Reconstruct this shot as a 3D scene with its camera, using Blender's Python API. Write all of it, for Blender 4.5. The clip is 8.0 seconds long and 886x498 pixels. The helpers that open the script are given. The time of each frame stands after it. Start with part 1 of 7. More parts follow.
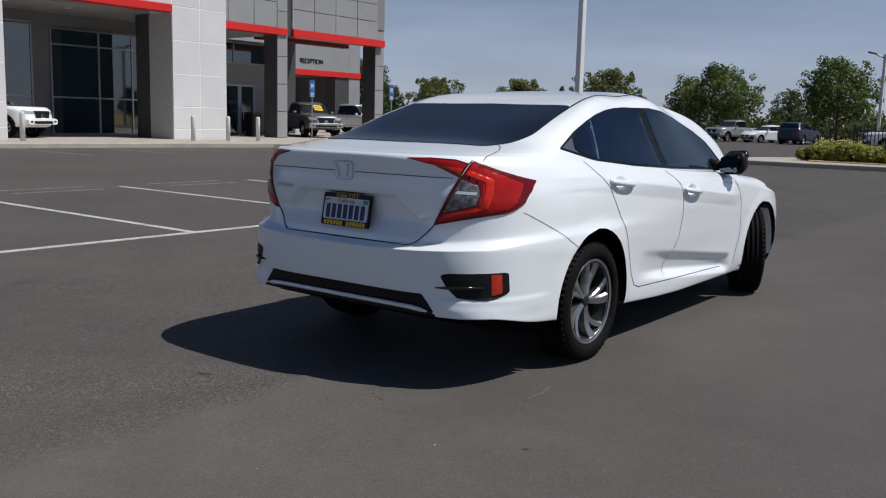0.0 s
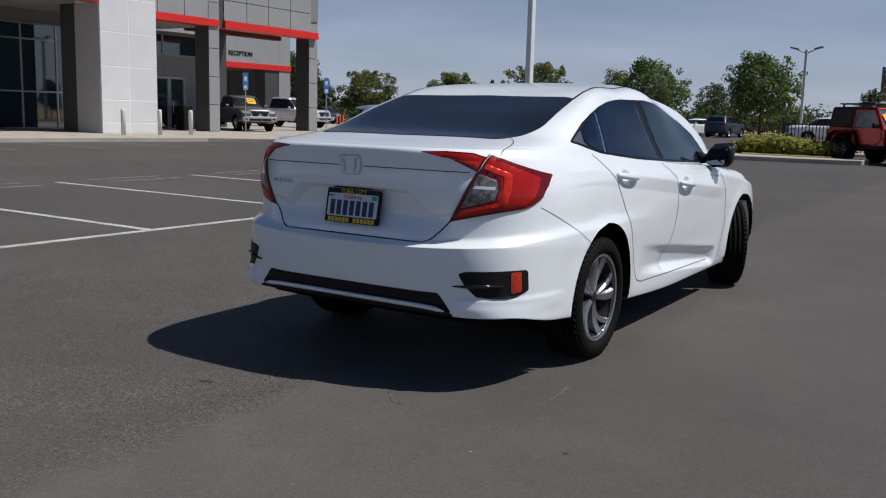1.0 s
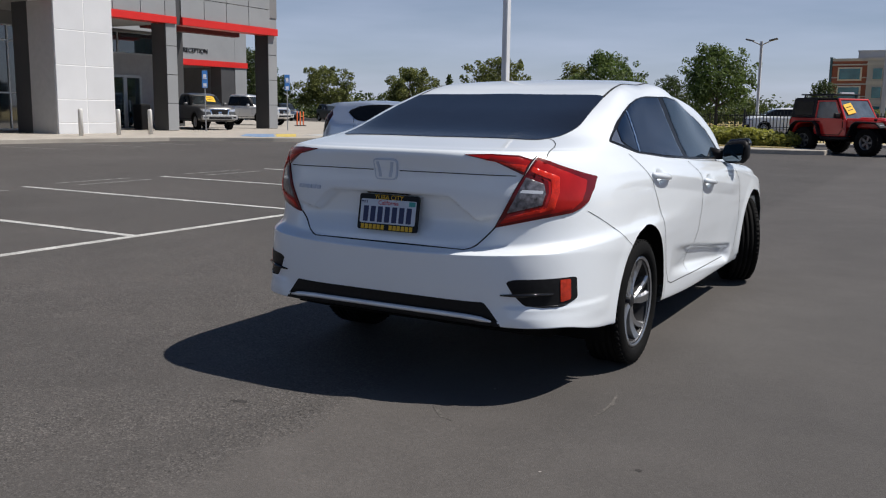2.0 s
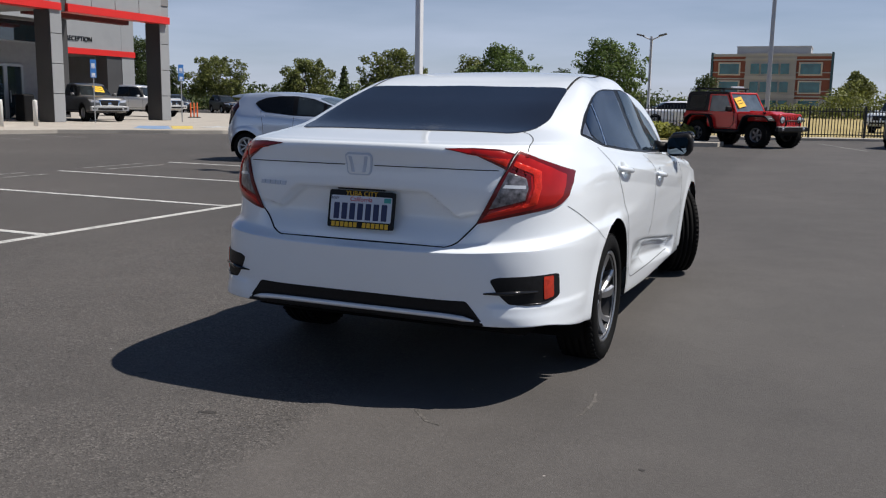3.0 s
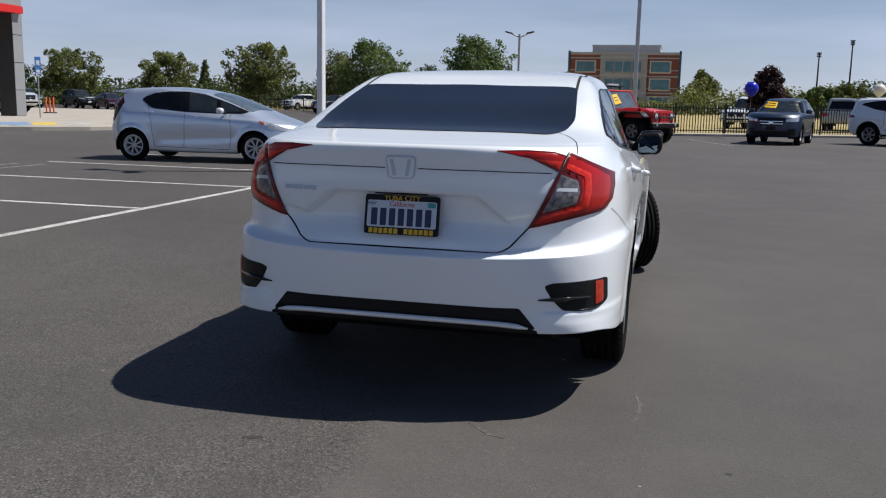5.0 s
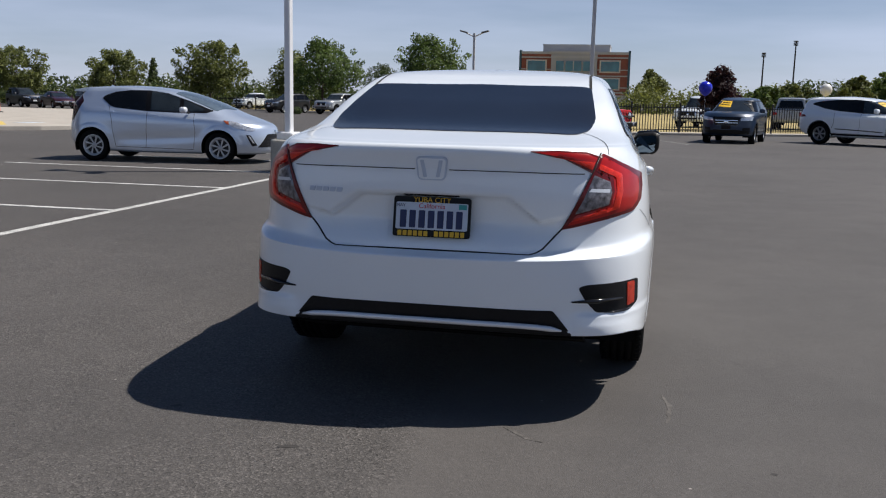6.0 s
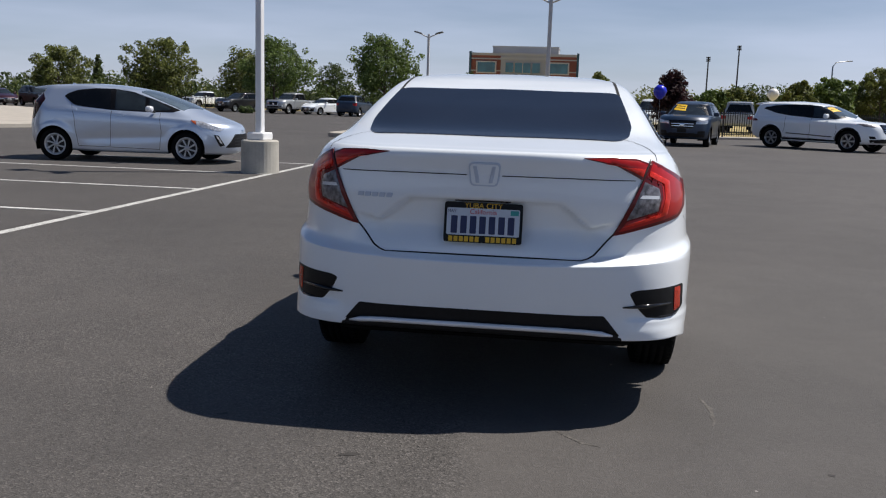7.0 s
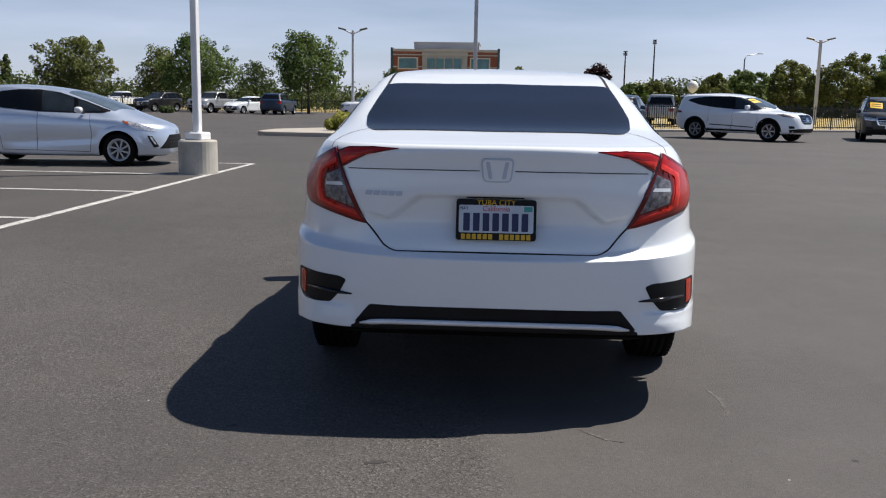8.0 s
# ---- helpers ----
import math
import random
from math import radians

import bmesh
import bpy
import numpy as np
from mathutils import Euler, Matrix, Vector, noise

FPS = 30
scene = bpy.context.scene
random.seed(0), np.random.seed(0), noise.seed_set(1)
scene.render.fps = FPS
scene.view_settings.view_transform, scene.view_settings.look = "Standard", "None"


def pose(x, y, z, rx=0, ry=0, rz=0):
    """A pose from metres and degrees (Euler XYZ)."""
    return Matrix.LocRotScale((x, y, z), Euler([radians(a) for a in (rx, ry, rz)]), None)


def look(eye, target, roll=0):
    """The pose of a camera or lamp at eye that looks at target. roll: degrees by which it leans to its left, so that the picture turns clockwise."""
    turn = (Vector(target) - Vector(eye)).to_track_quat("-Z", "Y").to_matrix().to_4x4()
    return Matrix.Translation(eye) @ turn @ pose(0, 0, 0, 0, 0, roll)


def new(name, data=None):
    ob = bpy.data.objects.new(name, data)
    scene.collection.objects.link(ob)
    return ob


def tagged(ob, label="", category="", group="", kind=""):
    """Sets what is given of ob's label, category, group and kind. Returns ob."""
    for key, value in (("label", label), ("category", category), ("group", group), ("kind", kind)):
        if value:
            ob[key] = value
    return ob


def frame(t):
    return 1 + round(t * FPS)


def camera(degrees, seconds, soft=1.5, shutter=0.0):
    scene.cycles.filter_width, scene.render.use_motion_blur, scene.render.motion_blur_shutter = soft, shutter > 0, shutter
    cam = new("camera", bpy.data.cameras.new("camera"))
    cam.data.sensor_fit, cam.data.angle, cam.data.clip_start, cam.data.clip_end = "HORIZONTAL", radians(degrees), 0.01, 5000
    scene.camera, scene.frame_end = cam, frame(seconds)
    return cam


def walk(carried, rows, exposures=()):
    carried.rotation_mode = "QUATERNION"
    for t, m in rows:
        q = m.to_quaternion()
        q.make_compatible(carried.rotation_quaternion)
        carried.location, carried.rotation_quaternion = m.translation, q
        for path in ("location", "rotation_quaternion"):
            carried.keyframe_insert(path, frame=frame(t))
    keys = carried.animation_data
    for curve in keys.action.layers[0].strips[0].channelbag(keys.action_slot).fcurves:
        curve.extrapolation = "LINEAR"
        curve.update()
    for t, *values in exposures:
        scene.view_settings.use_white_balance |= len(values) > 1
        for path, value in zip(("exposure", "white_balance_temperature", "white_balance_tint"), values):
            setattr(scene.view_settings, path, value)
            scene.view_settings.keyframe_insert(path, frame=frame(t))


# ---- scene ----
from mathutils.bvhtree import BVHTree

cam = camera(52.7, 8.0, soft=1.15)
PATH = [
    (0, (3.062, -3.154, 1.259), (1.863, -1.58, 0.971), 1.5),
    (0.5, (2.835, -3.241, 1.275), (1.669, -1.644, 0.98), 1.3),
    (1, (2.648, -3.25, 1.242), (1.578, -1.587, 0.944), 1.5),
    (2.5, (2.025, -3.311, 1.269), (1.113, -1.559, 0.954), 0.7),
    (3, (1.845, -3.322, 1.258), (1.065, -1.508, 0.937), 1.0),
    (3.5, (1.652, -3.319, 1.25), (0.894, -1.497, 0.926), 0.3),
    (4, (1.481, -3.324, 1.251), (0.771, -1.484, 0.92), 0.7),
    (4.5, (1.296, -3.373, 1.248), (0.628, -1.517, 0.918), 0.7),
    (5, (1.08, -3.424, 1.263), (0.586, -1.513, 0.938), 1.2),
    (6.5, (0.571, -3.46, 1.26), (0.213, -1.519, 0.937), 1.4),
    (7, (0.345, -3.513, 1.272), (0.069, -1.558, 0.951), 1.8),
    (7.5, (0.176, -3.519, 1.267), (-0.018, -1.556, 0.938), 1.8),
    (8, (-0.012, -3.467, 1.26), (-0.122, -1.497, 0.935), 1.0),
]
walk(cam, [(t, look(eye, target, roll)) for t, eye, target, roll in PATH], [(0, -0.17, 6220, 12.5), (1, -0.17, 6220, 12.5), (2.5, 0.13, 6300, 12.5), (5, 0.17, 6220, 12.5), (6.5, 0.22, 6300, 13), (7, 0.21, 6330, 13), (7.5, 0.27, 6350, 13), (8, 0.42, 6400, 13)])

# world, sun and exposure
SUN = Vector((0.575, 0.285, 1.0)).normalized()
world = bpy.data.worlds.new("daylight")
scene.world = world
world.use_nodes = True
wn, wl = world.node_tree.nodes, world.node_tree.links
sky = wn.new("ShaderNodeTexSky")
sky.sky_type = "NISHITA"
sky.sun_disc = False
sky.sun_elevation = math.asin(SUN.z)
sky.sun_rotation = math.atan2(SUN.x, SUN.y)
sky.altitude, sky.air_density, sky.dust_density, sky.ozone_density = 50, 0.95, 0.3, 6.5
wn["Background"].inputs["Strength"].default_value = 0.0505
# thin, faint high haze drawn out into streaks, denser towards the horizon
wc = wn.new("ShaderNodeTexCoord")
wm = wn.new("ShaderNodeMapping")
wm.inputs["Scale"].default_value = (1.0, 1.3, 7.0)
wm.inputs["Rotation"].default_value = (0.15, 0.1, 0.6)
wt = wn.new("ShaderNodeTexNoise")
wt.inputs["Scale"].default_value, wt.inputs["Detail"].default_value, wt.inputs["Roughness"].default_value = 1.6, 5, 0.55
wr = wn.new("ShaderNodeMapRange")
for key, v in zip(("From Min", "From Max", "To Min", "To Max"), (0.35, 0.75, 0.30, 0.75)):
    wr.inputs[key].default_value = v
wx = wn.new("ShaderNodeMixRGB")
wx.inputs["Color2"].default_value = (12.3, 13.4, 16.5, 1)
wl.new(wc.outputs["Generated"], wm.inputs["Vector"])
wl.new(wm.outputs[0], wt.inputs["Vector"])
wl.new(wt.outputs["Fac"], wr.inputs["Value"])
wz = wn.new("ShaderNodeSeparateXYZ")
wl.new(wc.outputs["Generated"], wz.inputs[0])
low = wn.new("ShaderNodeMapRange")
for key, v in zip(("From Min", "From Max", "To Min", "To Max"), (0.0, 0.36, 1.0, 0.0)):
    low.inputs[key].default_value = v
wl.new(wz.outputs["Z"], low.inputs["Value"])
thin = wn.new("ShaderNodeMath")
thin.operation = "MULTIPLY"
wl.new(low.outputs["Result"], thin.inputs[0])
wl.new(wr.outputs["Result"], thin.inputs[1])
wl.new(thin.outputs[0], wx.inputs["Fac"])
wl.new(sky.outputs[0], wx.inputs["Color1"])
wl.new(wx.outputs[0], wn["Background"].inputs["Color"])
sun = new("sun", bpy.data.lights.new("sun", "SUN"))
sun.data.energy, sun.data.angle, sun.data.color = 5.0, radians(0.53), (1.0, 0.94, 0.835)
sun.matrix_world = look(SUN * 100, (0, 0, 0))


# ---- materials ----
def material(name, color, rough=0.5, metal=0.0, vary=0.0, scale=4.0, grain=0.0, grain_scale=60.0, bump=0.0, bump_scale=80.0, coat=0.0, spec=0.5, random_vary=0.0, rough_vary=0.0):
    """A surface with slow variation (vary, scale), fine grain, relief and a slight difference from piece to piece."""
    m = bpy.data.materials.new(name)
    m.use_nodes = True
    n, l = m.node_tree.nodes, m.node_tree.links
    b = n["Principled BSDF"]
    b.inputs["Base Color"].default_value = (*color, 1)
    b.inputs["Roughness"].default_value = rough
    b.inputs["Metallic"].default_value = metal
    b.inputs["Coat Weight"].default_value = coat
    b.inputs["Coat Roughness"].default_value = 0.03
    b.inputs["Specular IOR Level"].default_value = spec
    co = n.new("ShaderNodeTexCoord")
    last = None

    def layer(amount, size, detail, previous, factor=None):
        mul = n.new("ShaderNodeMixRGB")
        mul.blend_type = "MULTIPLY"
        mul.inputs["Fac"].default_value = 1.0
        ramp = n.new("ShaderNodeMapRange")
        ramp.inputs["From Min"].default_value, ramp.inputs["From Max"].default_value = 0.3, 0.7
        ramp.inputs["To Min"].default_value, ramp.inputs["To Max"].default_value = 1 - amount, 1 + amount
        if factor is None:
            tex = n.new("ShaderNodeTexNoise")
            tex.inputs["Scale"].default_value = size
            tex.inputs["Detail"].default_value = detail
            l.new(co.outputs["Object"], tex.inputs["Vector"])
            factor = tex.outputs["Fac"]
        else:
            ramp.inputs["From Min"].default_value, ramp.inputs["From Max"].default_value = 0, 1
        l.new(factor, ramp.inputs["Value"])
        if previous is None:
            mul.inputs["Color1"].default_value = (*color, 1)
        else:
            l.new(previous, mul.inputs["Color1"])
        l.new(ramp.outputs["Result"], mul.inputs["Color2"])
        return mul.outputs["Color"]

    if vary:
        last = layer(vary, scale, 5, last)
    if grain:
        last = layer(grain, grain_scale, 2, last)
    if random_vary:
        info = n.new("ShaderNodeObjectInfo")
        last = layer(random_vary, 1, 1, last, info.outputs["Random"])
    if last is not None:
        l.new(last, b.inputs["Base Color"])
    if rough_vary:
        tex = n.new("ShaderNodeTexNoise")
        tex.inputs["Scale"].default_value = scale * 2
        tex.inputs["Detail"].default_value = 4
        l.new(co.outputs["Object"], tex.inputs["Vector"])
        r = n.new("ShaderNodeMapRange")
        r.inputs["To Min"].default_value, r.inputs["To Max"].default_value = max(0.02, rough - rough_vary), rough + rough_vary
        l.new(tex.outputs["Fac"], r.inputs["Value"])
        l.new(r.outputs["Result"], b.inputs["Roughness"])
    if bump:
        tex = n.new("ShaderNodeTexNoise")
        tex.inputs["Scale"].default_value = bump_scale
        tex.inputs["Detail"].default_value = 3
        l.new(co.outputs["Object"], tex.inputs["Vector"])
        bp = n.new("ShaderNodeBump")
        bp.inputs["Strength"].default_value = bump
        bp.inputs["Distance"].default_value = 0.01
        l.new(tex.outputs["Fac"], bp.inputs["Height"])
        l.new(bp.outputs["Normal"], b.inputs["Normal"])
    return m


def paint(name, color, metal=0.0, rough=0.35, coat=1.0):
    return material(name, color, rough, metal, vary=0.03, scale=1.5, grain=0.02, grain_scale=400, coat=coat, rough_vary=0.04)


WHITE_PAINT = paint("white_car_paint", (0.84, 0.89, 0.93))
TINT = material("tinted_glass", (0.010, 0.012, 0.018), 0.2, vary=0.2, scale=2, spec=0.5)
DARK_GLASS = material("dark_glass", (0.006, 0.007, 0.009), 0.05, vary=0.2, scale=2, spec=0.28)
TRIM_BLACK = material("satin_black_trim", (0.006, 0.006, 0.007), 0.35, vary=0.1, spec=0.2)
# dark tint, with the blue of the mirrored sky mixed into its base
SKY_BLUE_TINT = material("sky_blue_tinted_glass", (0.005, 0.011, 0.026), 0.05, vary=0.2, scale=2, spec=0.32)
FRONT_TINT = material("front_side_glass", (0.010, 0.020, 0.032), 0.05, vary=0.2, scale=2, spec=0.36)
CLEAR_DARK = material("car_glass", (0.02, 0.026, 0.03), 0.03, vary=0.4, scale=3, spec=0.7)
BLACK_PLASTIC = material("black_plastic", (0.009, 0.009, 0.010), 0.5, vary=0.2, grain=0.2, bump=0.1, bump_scale=300, spec=0.22)
GLOSS_BLACK = material("gloss_black", (0.01, 0.01, 0.011), 0.12, vary=0.1)
GAP = material("panel_gap", (0.008, 0.008, 0.009), 0.9)
UNDER = material("underbody", (0.006, 0.006, 0.006), 0.9, vary=0.3, spec=0.1)
CHROME = material("chrome", (0.75, 0.76, 0.78), 0.1, 1.0, vary=0.05)
BRIGHT_TRIM = material("bright_trim", (0.82, 0.83, 0.85), 0.22, 0.25, vary=0.05, coat=0.5)
RUBBER = material("rubber", (0.007, 0.007, 0.007), 0.8, vary=0.25, scale=12, grain=0.15, bump=0.1, bump_scale=200, spec=0.10)
ALLOY = material("alloy", (0.46, 0.47, 0.485), 0.36, 1.0, vary=0.06, scale=8)
ALLOY_DARK = material("alloy_dark", (0.022, 0.022, 0.024), 0.5, 0.4, vary=0.1)
RED_LENS = material("red_lens", (0.40, 0.008, 0.006), 0.3, vary=0.18, scale=9, spec=0.25, coat=0.35)
RED_DARK = material("dark_red_lens", (0.13, 0.003, 0.004), 0.3, vary=0.2, scale=9, spec=0.25, coat=0.35)
SMOKE_LENS = material("smoked_clear_lens", (0.15, 0.145, 0.16), 0.3, 0.2, vary=0.8, scale=45, coat=0.4)
RED_GUIDE = material("bright_red_lens", (0.68, 0.026, 0.010), 0.3, vary=0.22, scale=26, grain=0.12, grain_scale=160, spec=0.25, coat=0.35)
REFLECTOR = material("reflector_red", (0.50, 0.035, 0.01), 0.2, vary=0.2, scale=60, bump=0.3, bump_scale=500)
AMBER = material("amber_lens", (0.42, 0.09, 0.03), 0.2, coat=0.5, vary=0.1)
LAMP_GLASS = material("headlamp_glass", (0.58, 0.60, 0.63), 0.1, 0.5, vary=0.5, scale=25, coat=1.0)


# ---- mesh helpers ----
def thing(name, label, category, m=None, group="", kind=""):
    ob = new(name)
    ob.empty_display_size = 0.2
    if m is not None:
        ob.matrix_world = m
    return tagged(ob, label, category, group, kind)


def as_mesh(name, bm, mat_, smooth=True):
    me = bpy.data.meshes.new(name)
    bm.normal_update()
    bm.to_mesh(me)
    bm.free()
    me.materials.append(mat_)
    if smooth:
        me.polygons.foreach_set("use_smooth", [True] * len(me.polygons))
    return me


def part(name, bm, mat_, parent, label="", m=None, smooth=False):
    """One mesh object under a thing or a part; bm may also be a finished mesh."""
    me = bm if isinstance(bm, bpy.types.Mesh) else as_mesh(name, bm, mat_, smooth)
    ob = new(name, me)
    ob.parent = parent
    if m is not None:
        ob.matrix_basis = m
    return tagged(ob, label)


def single(name, bm, mat_, label, category, m=None, group="", kind="", smooth=False):
    ob = new(name, as_mesh(name, bm, mat_, smooth))
    if m is not None:
        ob.matrix_world = m
    return tagged(ob, label, category, group, kind)


def box(x0, x1, y0, y1, z0, z1, bevel=0.0, bm=None, segs=1):
    bm = bm or bmesh.new()
    made = bmesh.ops.create_cube(bm, size=1, matrix=Matrix.Translation(((x0 + x1) / 2, (y0 + y1) / 2, (z0 + z1) / 2)) @ Matrix.Diagonal((abs(x1 - x0), abs(y1 - y0), abs(z1 - z0), 1)))
    if bevel:
        edges = list({e for v in made["verts"] for e in v.link_edges})
        bmesh.ops.bevel(bm, geom=edges, offset=bevel, segments=segs, affect="EDGES", profile=0.5)
    return bm


def prism(points, axis, a, b, bm=None, bevel=0.0):
    """A plane outline pushed along an axis from a to b. Outline coordinates are the two other axes in order."""
    bm = bm or bmesh.new()

    def at(p, t):
        return {"x": (t, p[0], p[1]), "y": (p[0], t, p[1]), "z": (p[0], p[1], t)}[axis]

    lo, hi = [bm.verts.new(at(p, a)) for p in points], [bm.verts.new(at(p, b)) for p in points]
    n = len(points)
    faces = [bm.faces.new(lo), bm.faces.new(hi)] + [bm.faces.new((lo[i], lo[(i + 1) % n], hi[(i + 1) % n], hi[i])) for i in range(n)]
    bmesh.ops.recalc_face_normals(bm, faces=faces)
    if bevel:
        bmesh.ops.bevel(bm, geom=list({e for f in faces for e in f.edges}), offset=bevel, segments=1, affect="EDGES")
    return bm


def tube(path, radii, sides=10, bm=None, cap=True):
    """A tapered tube through the points of a path."""
    bm = bm or bmesh.new()
    pts = [Vector(p) for p in path]
    if not isinstance(radii, (list, tuple)):
        radii = [radii] * len(pts)
    rings = []
    up = Vector((0, 0, 1))
    for i, p in enumerate(pts):
        d = (pts[min(i + 1, len(pts) - 1)] - pts[max(i - 1, 0)]).normalized()
        ref = up if abs(d.z) < 0.95 else Vector((1, 0, 0))
        a = d.cross(ref).normalized()
        b = a.cross(d).normalized()
        rings.append([bm.verts.new(p + radii[i] * (a * math.cos(2 * math.pi * k / sides) + b * math.sin(2 * math.pi * k / sides))) for k in range(sides)])
    for r0, r1 in zip(rings, rings[1:]):
        for k in range(sides):
            bm.faces.new((r0[k], r0[(k + 1) % sides], r1[(k + 1) % sides], r1[k]))
    if cap:
        bm.faces.new(rings[0][::-1])
        bm.faces.new(rings[-1])
    return bm


def lathe(profile, sides=32, axis="x", bm=None, closed=False):
    """A profile of (along the axis, radius) turned round the axis."""
    bm = bm or bmesh.new()
    rings = []
    for a, r in profile:
        ring = []
        for k in range(sides):
            c, s = math.cos(2 * math.pi * k / sides), math.sin(2 * math.pi * k / sides)
            ring.append(bm.verts.new({"x": (a, r * c, r * s), "y": (r * s, a, r * c), "z": (r * c, r * s, a)}[axis]))
        rings.append(ring)
    pairs = list(zip(rings, rings[1:])) + ([(rings[-1], rings[0])] if closed else [])
    for r0, r1 in pairs:
        for k in range(sides):
            bm.faces.new((r0[k], r0[(k + 1) % sides], r1[(k + 1) % sides], r1[k]))
    bmesh.ops.recalc_face_normals(bm, faces=bm.faces[:])
    return bm


# ---- car shells: stacked outlines, smoothed both ways ----
def pchip(xs, ys, q):
    """Monotone cubic through the rows of ys at xs."""
    xs, ys, q = np.asarray(xs, float), np.asarray(ys, float), np.asarray(q, float)
    h = np.diff(xs)
    shape = (-1,) + (1,) * (ys.ndim - 1)
    d = np.diff(ys, axis=0) / h.reshape(shape)
    m = np.zeros_like(ys)
    same = d[:-1] * d[1:] > 0
    w1, w2 = (2 * h[1:] + h[:-1]).reshape(shape), (h[1:] + 2 * h[:-1]).reshape(shape)
    with np.errstate(divide="ignore", invalid="ignore"):
        inner = (w1 + w2) / (w1 / d[:-1] + w2 / d[1:])
    m[1:-1] = np.where(same, inner, 0)
    m[0], m[-1] = d[0], d[-1]
    i = np.clip(np.searchsorted(xs, q, side="right") - 1, 0, len(xs) - 2)
    t = ((q - xs[i]) / h[i]).reshape(shape)
    hh = h[i].reshape(shape)
    return (1 + 2 * t) * (1 - t) ** 2 * ys[i] + t * (1 - t) ** 2 * hh * m[i] + t * t * (3 - 2 * t) * ys[i + 1] + t * t * (t - 1) * hh * m[i + 1]


def outline(yr, yf, w, z, lr=1.0, lf=1.0, nr=3.0, nf=2.6, counts=(44, 54, 34)):
    """Half an outline seen from above, from rear centre to front centre. w: half widths at the rear, middle and front;
    z: heights at rear centre, rear corner, rear side, middle, front side, front corner, front centre."""
    a, b, c = counts
    th = np.linspace(0, math.pi / 2, a + 1)
    xr, yrr = w[0] * np.sin(th) ** (2 / nr), yr + lr * (1 - np.clip(np.cos(th), 0, 1) ** (2 / nr))
    ys = np.linspace(yr + lr, yf - lf, b + 1)[1:-1]
    xs = pchip([yr + lr, (yr + lr + yf - lf) / 2, yf - lf], w, ys)
    tf = np.linspace(math.pi / 2, 0, c + 1)
    xf, yff = w[2] * np.sin(tf) ** (2 / nf), yf - lf * (1 - np.clip(np.cos(tf), 0, 1) ** (2 / nf))
    x, y = np.r_[xr, xs, xf], np.r_[yrr, ys, yff]
    s = np.arange(len(x), dtype=float)
    knots = [0, a * 0.55, a, a + b / 2, a + b, a + b + c * 0.45, a + b + c]
    return np.stack([x, y, pchip(knots, z, s)], -1)


def shell(rings, steps=5, arches=(), push=None):
    """Vertices and faces of the whole skin. arches: (y, z, radius, least |x|) round holes cut into the flanks."""
    ctrl = np.stack(rings)
    k = np.linspace(0, len(rings) - 1, (len(rings) - 1) * steps + 1)
    v = pchip(np.arange(len(rings)), ctrl, k)
    if push is not None:
        v = push(v)
    rows, cols = v.shape[:2]
    left = v[:, ::-1].copy()
    left[..., 0] *= -1
    full = np.concatenate([v[:, :], left[:, 1:-1]], 1)
    cols2 = full.shape[1]
    verts = full.reshape(-1, 3)
    idx = np.arange(rows * cols2).reshape(rows, cols2)
    quads = np.stack([idx[:-1], np.roll(idx, -1, 1)[:-1], np.roll(idx, -1, 1)[1:], idx[1:]], -1).reshape(-1, 4)
    keep = np.ones(len(quads), bool)
    for ay, az, ar, least in arches:
        r = np.hypot(verts[:, 1] - ay, verts[:, 2] - az)
        inside = (r < ar) & (abs(verts[:, 0]) > least)
        keep &= ~inside[quads].all(1)
        used = np.zeros(len(verts), bool)
        used[quads[keep].ravel()] = True
        move = inside & used
        d = verts[move, 1:] - (ay, az)
        verts[move, 1:] = (ay, az) + d / np.maximum(np.linalg.norm(d, axis=1, keepdims=True), 1e-6) * ar
    quads = quads[keep]
    top = list(idx[-1])
    return verts, quads, top


class Skin:
    """A skin to lay fitted parts on: hits with the shading normal of the place."""

    def __init__(self, bm):
        bm.normal_update()
        bm.verts.index_update()
        bm.faces.index_update()
        self.tree = BVHTree.FromBMesh(bm)
        self.faces = [[v.index for v in f.verts] for f in bm.faces]
        self.co = [v.co.copy() for v in bm.verts]
        self.nrm = [v.normal.copy() for v in bm.verts]

    def shaded(self, p, i):
        n = Vector((0, 0, 0))
        for k in self.faces[i]:
            n += self.nrm[k] / ((self.co[k] - p).length + 0.002)
        return n.normalized()

    def ray(self, start, way):
        p, _, i, _ = self.tree.ray_cast(start, way)
        return (None, None) if p is None else (p, self.shaded(p, i))

    def nearest(self, q):
        p, _, i, _ = self.tree.find_nearest(q)
        return p, self.shaded(p, i)


def skin_mesh(name, verts, quads, mat_):
    me = bpy.data.meshes.new(name)
    me.from_pydata(verts.tolist(), [], quads.tolist())
    me.validate()
    bm = bmesh.new()
    bm.from_mesh(me)
    bmesh.ops.remove_doubles(bm, verts=bm.verts[:], dist=0.0004)
    bmesh.ops.delete(bm, geom=[v for v in bm.verts if not v.link_faces], context="VERTS")
    bmesh.ops.recalc_face_normals(bm, faces=bm.faces[:])
    bm.to_mesh(me)
    tree = Skin(bm)
    bm.free()
    me.materials.append(mat_)
    me.polygons.foreach_set("use_smooth", [True] * len(me.polygons))
    return me, tree


DEEP = 9.0


